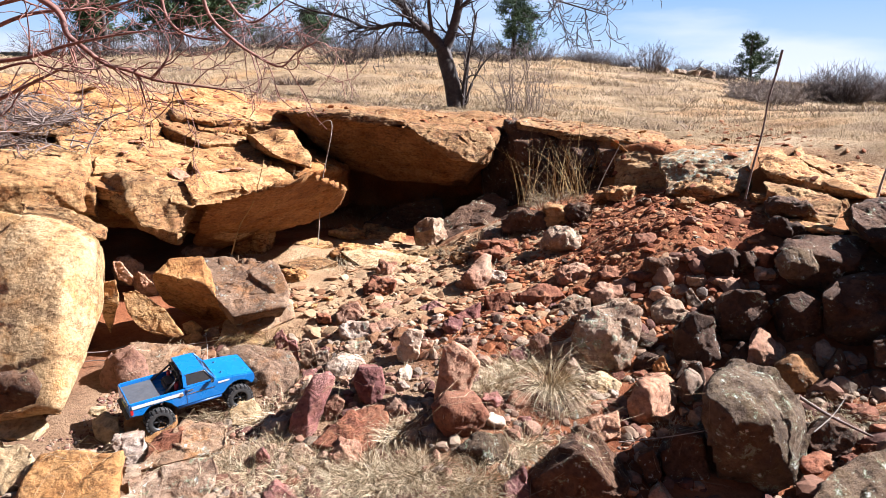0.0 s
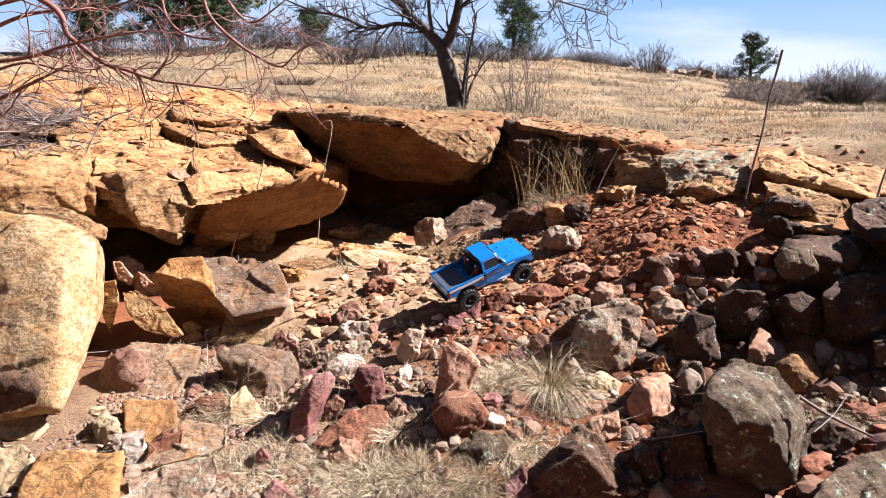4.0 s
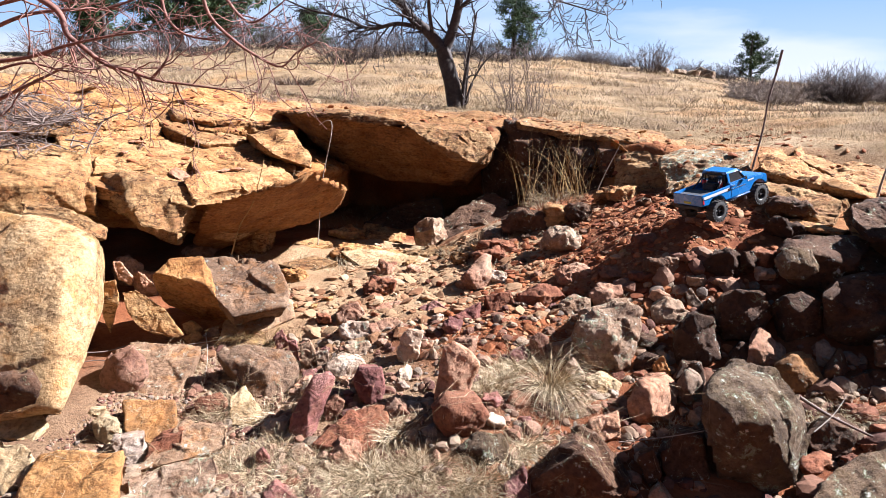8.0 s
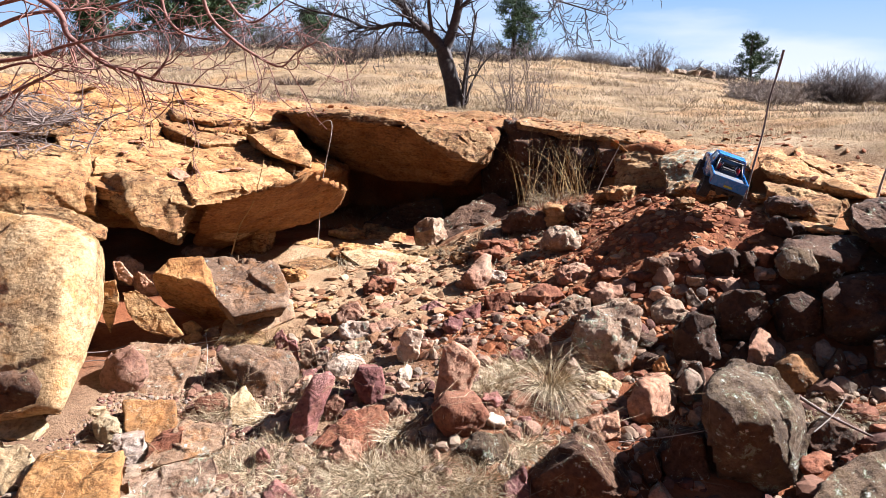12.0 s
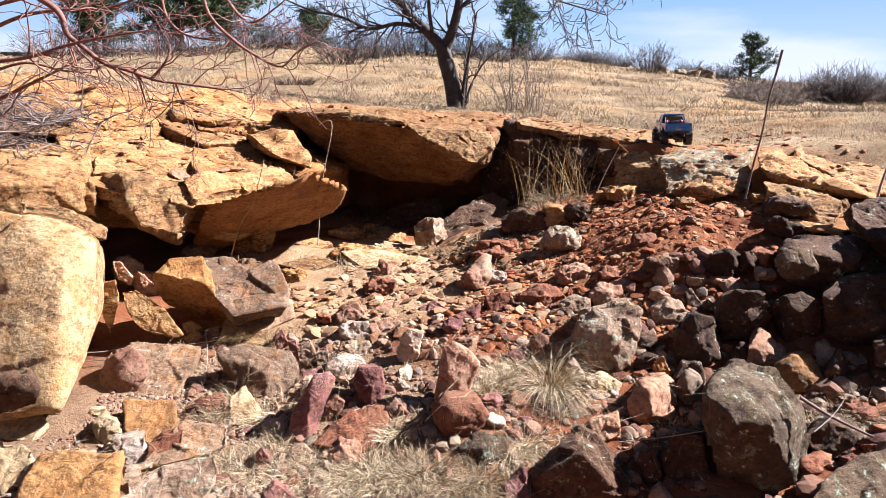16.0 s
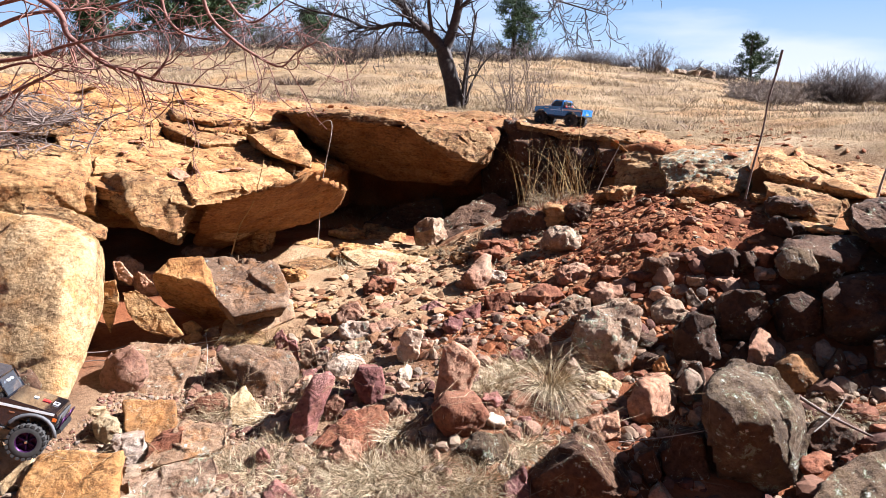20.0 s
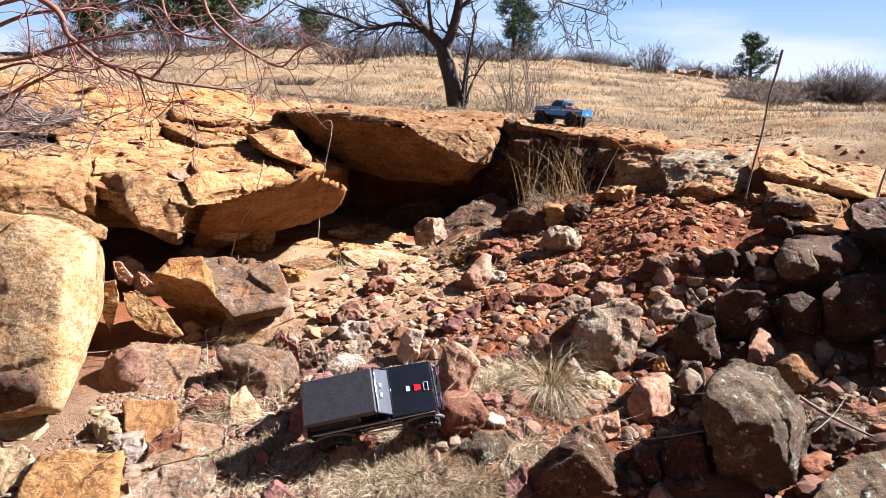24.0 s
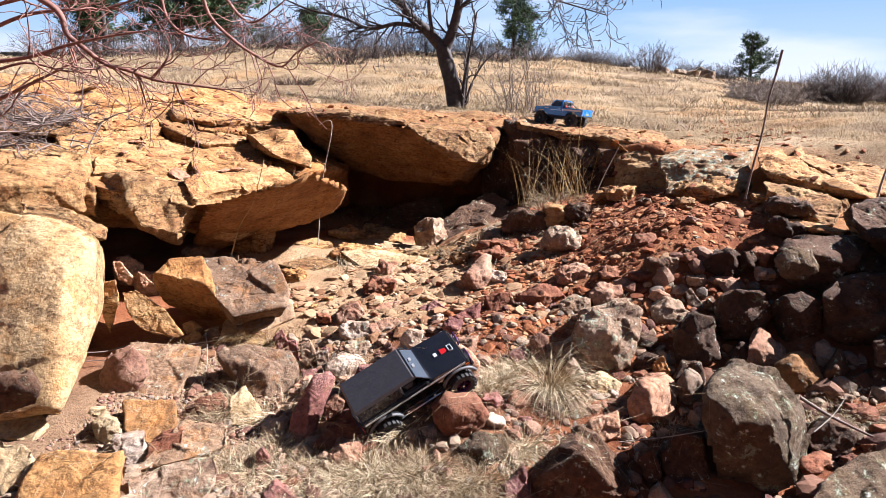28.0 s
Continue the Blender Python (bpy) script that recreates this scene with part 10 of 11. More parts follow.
tall_stalk.location = ROOT

ROOT, PTS = from_root([(1.33, 2.35, 0.49), (1.42, 2.30, 0.44), (1.52, 2.20, 0.41)])
stick_now = stalk_thing("stick", [("stem", [(smooth_line(PTS), 0.0070, 0.0042)])], BARK_GREY, "dark dead stick lying across the boulders", "stick")
stick_now.location = ROOT
ROOT, PTS = from_root([(1.31, 2.20, 0.43), (1.40, 2.25, 0.47), (1.47, 2.30, 0.52)])
stick_now = stalk_thing("stick", [("stem", [(smooth_line(PTS), 0.0025, 0.0015)])], DEADWOOD, "thin bleached stick lying on stones", "stick")
stick_now.location = ROOT
ROOT, PTS = from_root([(0.68, 2.40, 0.28), (0.85, 2.35, 0.33), (1.01, 2.35, 0.36)])
stick_now = stalk_thing("stick", [("stem", [(smooth_line(PTS), 0.0022, 0.0013)])], DEADWOOD, "thin bleached stick lying on stones", "stick")
stick_now.location = ROOT
ROOT, PTS = from_root([(-1.85, 3.30, 0.29), (-1.75, 3.35, 0.28), (-1.65, 3.44, 0.29)])
stick_now = stalk_thing("stick", [("stem", [(smooth_line(PTS), 0.0035, 0.0021)])], BARK_GREY, "dead twig lying at the boulder foot", "stick")
stick_now.location = ROOT
ROOT, PTS = from_root([(-1.84, 3.22, 0.27), (-1.74, 3.25, 0.27), (-1.67, 3.23, 0.26)])
stick_now = stalk_thing("stick", [("stem", [(smooth_line(PTS), 0.0030, 0.0018)])], BARK_GREY, "dead twig lying at the boulder foot", "stick")
stick_now.location = ROOT
ROOT, PTS = from_root([(-1.29, 3.51, 0.30), (-1.22, 3.32, 0.26), (-1.15, 3.05, 0.23)])
stick_now = stalk_thing("stick", [("stem", [(smooth_line(PTS), 0.0018, 0.0011)])], DEADWOOD, "thin bleached stick lying on stones", "stick")
stick_now.location = ROOT
ROOT, PTS = from_root([(0.04, 2.60, 0.28), (0.07, 2.70, 0.33), (0.11, 2.90, 0.45)])
stick_now = stalk_thing("stick", [("stem", [(smooth_line(PTS), 0.0025, 0.0015)])], DEADWOOD, "thin pale stem beside the slab", "stick")
stick_now.location = ROOT
ROOT, PTS = from_root([(-1.37, 3.44, 0.28), (-1.20, 3.47, 0.30), (-1.16, 3.53, 0.31)])
stick_now = stalk_thing("stick", [("stem", [(smooth_line(PTS), 0.0022, 0.0013)])], DEADWOOD, "bleached root lying on dirt", "stick")
stick_now.location = ROOT


def overhang():
    t = tagged(new("bare_shrub"), "leafless red-barked shrub reaching over the ledge", "shrub", "", "thing")
    rng = np.random.RandomState(21)
    limbs = []
    limbs.append((smooth_line([(-2.20, 3.70, 2.14), (-2.03, 3.70, 2.04), (-1.97, 3.70, 1.98), (-1.95, 3.70, 1.89), (-1.87, 3.70, 1.82), (-1.77, 3.70, 1.74), (-1.66, 3.70, 1.71), (-1.52, 3.70, 1.66), (-1.38, 3.70, 1.64), (-1.15, 3.70, 1.61)]), 0.019, 0.005))
    limbs.append((smooth_line([(-2.48, 3.80, 1.89), (-2.23, 3.80, 1.99), (-2.01, 3.80, 2.02), (-1.77, 3.80, 2.03), (-1.56, 3.80, 2.10)]), 0.012, 0.005))
    limbs.append((smooth_line([(-2.37, 3.60, 1.74), (-2.11, 3.60, 1.77), (-1.90, 3.60, 1.83), (-1.70, 3.60, 1.87), (-1.49, 3.60, 1.90)]), 0.012, 0.004))
    limbs.append((smooth_line([(-1.54, 3.70, 1.66), (-1.47, 3.70, 1.73), (-1.43, 3.70, 1.79), (-1.42, 3.70, 1.84)]), 0.009, 0.003))
    limbs.append((smooth_line([(-2.61, 3.90, 1.50), (-2.34, 3.90, 1.62), (-2.14, 3.90, 1.71), (-1.97, 3.90, 1.79)]), 0.013, 0.004))
    limbs.append((smooth_line([(-1.41, 3.60, 2.13), (-1.39, 3.60, 1.97), (-1.30, 3.60, 1.88), (-1.13, 3.60, 1.85)]), 0.010, 0.004))
    limbs.append((smooth_line([(-1.17, 3.50, 2.11), (-1.14, 3.50, 1.96), (-1.01, 3.50, 1.83), (-0.90, 3.50, 1.76), (-0.80, 3.50, 1.72), (-0.72, 3.50, 1.79), (-0.62, 3.50, 1.84)]), 0.010, 0.003))
    limbs.append((smooth_line([(-1.13, 3.60, 2.13), (-1.03, 3.60, 1.98), (-0.95, 3.60, 1.94), (-0.85, 3.60, 2.00), (-0.77, 3.60, 2.06)]), 0.009, 0.003))
    limbs.append((smooth_line([(-1.61, 3.70, 1.70), (-1.59, 3.70, 1.61), (-1.57, 3.70, 1.52)]), 0.006, 0.003))
    limbs.append((smooth_line([(-2.52, 3.80, 1.67), (-2.26, 3.80, 1.75), (-2.05, 3.80, 1.71), (-1.90, 3.80, 1.70)]), 0.009, 0.003))
    limbs.append((smooth_line([(-2.53, 3.90, 2.03), (-2.21, 3.90, 2.10), (-2.00, 3.90, 2.07)]), 0.012, 0.006))
    limbs.append((smooth_line([(-1.41, 3.70, 1.64), (-1.36, 3.70, 1.53), (-1.23, 3.70, 1.47)]), 0.005, 0.002))
    for l in limbs:
        wood_part("limb", [l], BARK_RED, t, "smooth red-brown limb", 7)
    tagged(wood_part("twig_crown", side_shoots(rng, limbs, 6.0, 0.40, 3, 0.0027, 0.0, 0.5), BARK_RED, t, "fine bare red-brown twigs", 3), kind="stuff")


overhang()


def twig_tangle(x, y, z, n, reach, seed, label):
    t = tagged(new("dead_brush"), label, "dead brush", "", "thing")
    t.location = (x, y, z)
    rng = np.random.RandomState(seed)
    lines = [(crooked(rng, (rng.normal(0, reach * 0.4), rng.normal(0, reach * 0.25), rng.uniform(0, reach * 0.12)), (rng.normal(), rng.normal() * 0.6, rng.normal(0, 0.22)), reach * rng.uniform(0.3, 0.9), 6, 0.2), 0.006, 0.002) for _ in range(n)]
    tagged(wood_part("tangle", lines + side_shoots(rng, lines, 2.2, reach * 0.35, 2, 0.0018), BARK_GREY, t, "", 4), kind="stuff")


twig_tangle(-2.83, 4.60, 1.37, 60, 0.55, 330, "tangle of grey dead branches lying on the ledge")
twig_tangle(-2.83, 5.00, 1.39, 36, 0.45, 390, "tangle of grey dead branches lying on the ledge")
twig_tangle(-3.12, 4.80, 1.53, 50, 0.55, 280, "tangle of grey dead branches lying on the ledge")
twig_tangle(-2.76, 4.40, 1.26, 36, 0.40, 320, "tangle of grey dead branches lying on the ledge")
ROOT, PTS = from_root([(-2.53, 4.60, 1.15), (-2.50, 4.60, 1.23), (-2.46, 4.60, 1.31)])
stick_now = stalk_thing("stick", [("stem", [(smooth_line(PTS), 0.008, 0.005)])], DEADWOOD, "pale forked stick on the ledge", "stick")
stick_now.location = ROOT
ROOT, PTS = from_root([(-2.53, 4.60, 1.15), (-2.60, 4.60, 1.15), (-2.69, 4.60, 1.16)])
stick_now = stalk_thing("stick", [("stem", [(smooth_line(PTS), 0.008, 0.005)])], DEADWOOD, "pale forked stick on the ledge", "stick")
stick_now.location = ROOT
ROOT, PTS = from_root([(-2.49, 4.60, 1.23), (-2.43, 4.60, 1.25), (-2.40, 4.60, 1.23)])
stick_now = stalk_thing("stick", [("stem", [(smooth_line(PTS), 0.008, 0.005)])], DEADWOOD, "pale forked stick on the ledge", "stick")
stick_now.location = ROOT


# ---------------------------------------------------------------- the two radio-controlled trucks
BLUE = plain("blue_paint", (0.012, 0.165, 0.49), 0.28, coat=0.5, wear=0.06, scale=25)
DARK_BLUE = plain("blue_shadow_trim", (0.008, 0.05, 0.16), 0.4, wear=0.1)
WHITE = plain("white_decal", (0.60, 0.60, 0.60), 0.4, wear=0.06)
CHROME = plain("chrome", (0.72, 0.72, 0.74), 0.18, metal=1.0, wear=0.05)
BLACK_PAINT = plain("black_paint", (0.010, 0.010, 0.013), 0.12, coat=1.0, wear=0.15, scale=25)
BLACK_PLASTIC = plain("black_plastic", (0.016, 0.016, 0.017), 0.55, wear=0.25, bump=0.15)
ROOF_VINYL = plain("black_vinyl", (0.034, 0.032, 0.037), 0.42, wear=0.18, scale=90, bump=0.25)
GREY_LINER = plain("grey_bed_liner", (0.062, 0.065, 0.075), 0.7, wear=0.15, bump=0.2)
GREY_FLARE = plain("grey_flare", (0.085, 0.085, 0.09), 0.6, wear=0.2)
RUBBER = plain("dusty_rubber", (0.030, 0.028, 0.027), 0.85, wear=0.35, scale=40, bump=0.3)
PURPLE_METAL = plain("purple_anodised", (0.045, 0.008, 0.055), 0.4, metal=0.7, wear=0.1)
RED_PAINT = plain("red_plastic", (0.45, 0.012, 0.015), 0.35, wear=0.08)
YELLOW = plain("yellow_plate", (0.42, 0.45, 0.04), 0.5, wear=0.1)
TINT = plain("tinted_window", (0.035, 0.035, 0.038), 0.10, coat=0.5, wear=0.1)
SKY_GLASS = plain("windscreen", (0.06, 0.07, 0.085), 0.06, coat=1.0, wear=0.05, spec=0.9)
AMBER = plain("amber_lens", (0.6, 0.14, 0.02), 0.3, wear=0.05)


def part(name, bm, material, parent, label=""):
    bmesh.ops.recalc_face_normals(bm, faces=bm.faces)
    me = bpy.data.meshes.new(name)
    bm.to_mesh(me)
    bm.free()
    me.materials.append(material)
    ob = new(name, me)
    ob.parent = parent
    return tagged(ob, label)


def soften(bm, width, seg=2):
    if width:
        es = [e for e in bm.edges if len(e.link_faces) == 2 and e.calc_face_angle(0) > 0.5]
        bmesh.ops.bevel(bm, geom=es, offset=width, segments=seg, affect="EDGES", clamp_overlap=True)
    return bm


def add_box(bm, x0, x1, y0, y1, z0, z1):
    made = bmesh.ops.create_cube(bm, size=1.0)["verts"]
    for v in made:
        v.co = ((x0 + x1) / 2 + v.co.x * (x1 - x0), (y0 + y1) / 2 + v.co.y * (y1 - y0), (z0 + z1) / 2 + v.co.z * (z1 - z0))
    return made


def box(x0, x1, y0, y1, z0, z1, bevel=0.002):
    bm = bmesh.new()
    add_box(bm, x0, x1, y0, y1, z0, z1)
    return soften(bm, bevel)


def prism(profile, y0, y1, bevel=0.003):
    """A side outline in x and z, drawn across from y0 to y1."""
    bm = bmesh.new()
    a = [bm.verts.new((x, y0, z)) for x, z in profile]
    b = [bm.verts.new((x, y1, z)) for x, z in profile]
    n = len(profile)
    bm.faces.new(a)
    bm.faces.new(b[::-1])
    for i in range(n):
        bm.faces.new((a[i], b[i], b[(i + 1) % n], a[(i + 1) % n]))
    bmesh.ops.recalc_face_normals(bm, faces=bm.faces)
    return soften(bm, bevel, 2)


def slab8(corners, bevel=0.002):
    """A block from its eight corners: four below, four above, in the same turn."""
    bm = bmesh.new()
    v = [bm.verts.new(c) for c in corners]
    for f in ((3, 2, 1, 0), (4, 5, 6, 7), (0, 1, 5, 4), (1, 2, 6, 5), (2, 3, 7, 6), (3, 0, 4, 7)):
        bm.faces.new([v[i] for i in f])
    return soften(bm, bevel)


def add_tube(bm, pts, r, seg=8, r1=None):
    rings, n = [], len(pts)
    for i, p in enumerate(pts):
        p = Vector(p)
        d = (Vector(pts[min(i + 1, n - 1)]) - Vector(pts[max(i - 1, 0)])).normalized()
        s = d.cross(Vector((0, 0, 1)) if abs(d.z) < 0.9 else Vector((1, 0, 0))).normalized()
        u = s.cross(d)
        rr = r if r1 is None else r + (r1 - r) * i / (n - 1)
        rings.append([bm.verts.new(p + (s * math.cos(a) + u * math.sin(a)) * rr) for a in [k * 2 * math.pi / seg for k in range(seg)]])
    for a, b in zip(rings, rings[1:]):
        for k in range(seg):
            f = bm.faces.new((a[k], a[(k + 1) % seg], b[(k + 1) % seg], b[k]))
            f.smooth = True
    bm.faces.new(rings[0][::-1])
    bm.faces.new(rings[-1])
    return bm


def tubes(lines, r, seg=8):
    bm = bmesh.new()
    for pts in lines:
        add_tube(bm, pts, r, seg)
    return bm


def lathe(profile, seg=36):
    """Turned round the y axis: (radius, y) pairs."""
    bm = bmesh.new()
    rings = [[bm.verts.new((r * math.cos(a), y, r * math.sin(a))) for a in [k * 2 * math.pi / seg for k in range(seg)]] for r, y in profile]
    for a, b in zip(rings, rings[1:]):
        for k in range(seg):
            f = bm.faces.new((a[k], a[(k + 1) % seg], b[(k + 1) % seg], b[k]))
            f.smooth = True
    return bm


def make_wheel(parent, x, y, r, rim_material, rim_label):
    s = 1 if y > 0 else -1
    w = 0.024
    hub = part("wheel", box(-0.006, 0.006, -w * 0.7, w * 0.7, -0.006, 0.006, 0.001), BLACK_PLASTIC, parent, "knobbly off-road wheel")
    hub.location = (x, y - s * w, r)
    bm = lathe([(r * 0.56, -w), (r * 0.80, -w * 1.08), (r * 0.93, -w * 0.9), (r * 0.95, 0), (r * 0.93, w * 0.9), (r * 0.80, w * 1.08), (r * 0.56, w), (r * 0.52, 0), (r * 0.56, -w)])
    for k in range(20):
        for side in (-1, 1):
            lug = bmesh.new()
            add_box(lug, -0.0055, 0.0055, side * 0.001, side * w * 1.1, r * 0.86, r * 1.0)
            bmesh.ops.rotate(lug, verts=lug.verts, cent=(0, 0, 0), matrix=Matrix.Rotation((k + 0.25 * side) * 2 * math.pi / 20, 3, "Y"))
            tmp = bpy.data.meshes.new("lug")
            lug.to_mesh(tmp)
            lug.free()
            bm.from_mesh(tmp)
            bpy.data.meshes.remove(tmp)
    part("tyre", bm, RUBBER, hub, "dusty black knobbly rubber tyre")
    bm = lathe([(r * 0.57, -w * 0.95), (r * 0.52, -w * 0.9), (r * 0.50, 0), (r * 0.52, w * 0.9), (r * 0.57, w * 0.95)], 28)
    add_tube(bm, [(0, -w * 0.5, 0), (0, w * 0.8, 0)], r * 0.14, 10)
    for k in range(6):
        a = k * math.pi / 3
        add_tube(bm, [(0, s * w * 0.35, 0), (math.cos(a) * r * 0.52, s * w * 0.5, math.sin(a) * r * 0.52)], 0.0045, 6)
    bmesh.ops.create_circle(bm, cap_ends=True, segments=24, radius=r * 0.51, matrix=Matrix.Rotation(math.pi / 2, 4, "X"))
    part("rim", bm, rim_material, hub, rim_label)
    part("hub_nut", tubes([[(0, s * w * 0.4, 0), (0, s * w * 1.0, 0)]], 0.0045, 6), CHROME, hub, "bright metal wheel nut")
    return hub


def arch(cx, cz, r, a0, a1, n=9):
    return [(cx + r * math.cos(radians(a0 + (a1 - a0) * k / (n - 1))), cz + r * math.sin(radians(a0 + (a1 - a0) * k / (n - 1)))) for k in range(n)]


def underside(truck, wb):
    part("chassis_rail", box(-0.25, 0.22, -0.045, -0.030, 0.075, 0.10), BLACK_PLASTIC, truck)
    part("chassis_rail", box(-0.25, 0.22, 0.030, 0.045, 0.075, 0.10), BLACK_PLASTIC, truck)
    part("gearbox", box(-0.06, 0.05, -0.03, 0.03, 0.062, 0.105), BLACK_PLASTIC, truck)
    for sx in (-1, 1):
        part("axle", tubes([[(sx * wb, -0.095, 0.059), (sx * wb, 0.095, 0.059)]], 0.009), BLACK_PLASTIC, truck)
        part("differential", tubes([[(sx * wb - 0.02, 0.01, 0.059), (sx * wb + 0.02, 0.01, 0.059)]], 0.018, 12), BLACK_PLASTIC, truck)
        for sy in (-1, 1):
            part("shock_absorber", tubes([[(sx * wb, sy * 0.07, 0.062), (sx * (wb - 0.03), sy * 0.062, 0.145)]], 0.008), CHROME, truck, "bright coil-over shock absorber")
            part("suspension_link", tubes([[(sx * wb, sy * 0.04, 0.052), (sx * 0.03, sy * 0.035, 0.075)]], 0.0035, 6), BLACK_PLASTIC, truck)


def make_pickup():
    t = tagged(new("toy_pickup_truck"), "bright blue radio-controlled pickup truck with white side stripe", "toy truck", "", "thing")
    prof = [(-0.277, 0.114), (-0.246, 0.110)] + arch(-0.169, 0.072, 0.072, 150, 30) + [(-0.098, 0.098), (0.098, 0.098)] + arch(0.173, 0.072, 0.070, 150, 30)
    prof += [(0.240, 0.112), (0.250, 0.125), (0.250, 0.150), (0.243, 0.163), (0.16, 0.174), (0.080, 0.181), (-0.058, 0.176), (-0.058, 0.147), (-0.277, 0.147)]
    part("body", prism(prof, -0.100, 0.100, 0.004), BLUE, t, "bright blue painted body shell")
    for sy in (-1, 1):
        y0, y1 = sorted((sy * 0.100, sy * 0.091))
        part("bed_side", box(-0.277, -0.058, y0, y1, 0.1475, 0.174, 0.002), BLUE, t)
        part("side_stripe", box(-0.272, -0.066, *sorted((sy * 0.1005, sy * 0.1018)), 0.148, 0.163, 0.0004), WHITE, t, "white stripe along the bed")
        part("fender_badge", box(0.085, 0.135, *sorted((sy * 0.1005, sy * 0.1016)), 0.158, 0.166, 0.0004), WHITE, t, "small white fender lettering bar")
        part("belt_trim", box(-0.05, 0.07, *sorted((sy * 0.1005, sy * 0.1018)), 0.146, 0.149, 0.0004), CHROME, t)
        part("rock_slider", tubes([[(-0.095, sy * 0.100, 0.094), (0.095, sy * 0.100, 0.094)]], 0.005), DARK_BLUE, t)
        part("door_seam", box(-0.0515, -0.050, *sorted((sy * 0.1002, sy * 0.1010)), 0.105, 0.172, 0), DARK_BLUE, t)
        part("door_handle", box(-0.045, -0.022, *sorted((sy * 0.100, sy * 0.104)), 0.163, 0.168, 0.001), CHROME, t, "small chrome door handle")
        part("fuel_cap", tubes([[(-0.072, sy * 0.099, 0.152), (-0.072, sy * 0.103, 0.152)]], 0.008, 12), CHROME, t, "chrome round fuel cap")
        m = part("mirror", box(0.050, 0.064, *sorted((sy * 0.103, sy * 0.118)), 0.178, 0.197, 0.003), CHROME, t, "chrome door mirror")
        part("mirror_arm", tubes([[(0.057, sy * 0.094, 0.181), (0.057, sy * 0.105, 0.185)]], 0.0022, 6), CHROME, m)
        part("tail_light", box(-0.2795, -0.266, *sorted((sy * 0.086, sy * 0.1012)), 0.122, 0.146, 0.002), RED_PAINT, t, "red tail lamp")
        part("headlight", tubes([[(0.247, sy * 0.07, 0.140), (0.254, sy * 0.07, 0.140)]], 0.013, 14), CHROME, t, "round clear headlamp")
        # door window frame and glass
        part("door_window", slab8([(-0.050, sy * 0.092, 0.181), (0.070, sy * 0.092, 0.183), (0.070, sy * 0.090, 0.183), (-0.050, sy * 0.090, 0.181),
                                   (-0.050, sy * 0.083, 0.231), (0.034, sy * 0.083, 0.231), (0.034, sy * 0.081, 0.231), (-0.050, sy * 0.081, 0.231)], 0), TINT, t, "dark tinted door window")
        part("front_pillar", tubes([[(0.077, sy * 0.093, 0.180), (0.036, sy * 0.080, 0.237)]], 0.0042), BLUE, t)
        part("window_trim", tubes([[(0.070, sy * 0.0945, 0.182), (0.033, sy * 0.0835, 0.232), (-0.048, sy * 0.0835, 0.232)]], 0.0016, 6), CHROME, t, "thin chrome window trim")
        part("rear_pillar", slab8([(-0.060, sy * 0.0945, 0.175), (-0.046, sy * 0.0945, 0.175), (-0.046, sy * 0.088, 0.175), (-0.060, sy * 0.088, 0.175),
                                   (-0.058, sy * 0.083, 0.237), (-0.044, sy * 0.083, 0.237), (-0.044, sy * 0.076, 0.237), (-0.058, sy * 0.076, 0.237)], 0.002), BLUE, t)
        part("door_sill", box(-0.056, 0.078, *sorted((sy * 0.0965, sy * 0.088)), 0.174, 0.1835, 0.002), BLUE, t)
    part("roof", slab8([(-0.060, -0.083, 0.231), (0.038, -0.083, 0.231), (0.038, 0.083, 0.231), (-0.060, 0.083, 0.231),
                        (-0.056, -0.076, 0.244), (0.030, -0.076, 0.244), (0.030, 0.076, 0.244), (-0.056, 0.076, 0.244)], 0.005), BLUE, t, "blue painted cab roof")
    part("windscreen", slab8([(0.073, -0.086, 0.182), (0.076, -0.086, 0.182), (0.076, 0.086, 0.182), (0.073, 0.086, 0.182),
                              (0.034, -0.076, 0.232), (0.037, -0.076, 0.232), (0.037, 0.076, 0.232), (0.034, 0.076, 0.232)], 0), SKY_GLASS, t, "sloping clear windscreen")
    part("windscreen_trim", tubes([[(0.079, -0.088, 0.182), (0.079, 0.088, 0.182)], [(0.040, -0.078, 0.234), (0.040, 0.078, 0.234)]], 0.0016, 6), CHROME, t)
    for sy in (-1, 1):
        part("wiper", tubes([[(0.079, sy * 0.03, 0.184), (0.060, sy * 0.03 + 0.03, 0.208)]], 0.0012, 5), BLACK_PLASTIC, t)
        part("hood_hinge", tubes([[(0.115, sy * 0.05, 0.178), (0.115, sy * 0.05, 0.184)]], 0.003, 6), BLACK_PLASTIC, t)
        part("hood_pin", tubes([[(0.215, sy * 0.05, 0.166), (0.215, sy * 0.05, 0.173)]], 0.0018, 6), CHROME, t)
    part("rear_window", box(-0.0565, -0.054, -0.075, 0.075, 0.184, 0.230, 0), TINT, t)
    part("cab_back", box(-0.060, -0.054, -0.092, 0.092, 0.147, 0.184, 0.001), DARK_BLUE, t)
    part("tailgate", box(-0.283, -0.2755, -0.099, 0.099, 0.112, 0.174, 0.003), BLUE, t, "blue tailgate")
    part("number_plate", box(-0.2850, -0.2832, -0.024, 0.024, 0.122, 0.134, 0.0003), YELLOW, t, "small blank yellow plate")
    part("bed_liner", box(-0.274, -0.150, -0.090, 0.090, 0.1475, 0.160, 0.002), GREY_LINER, t, "flat grey bed cover panel")
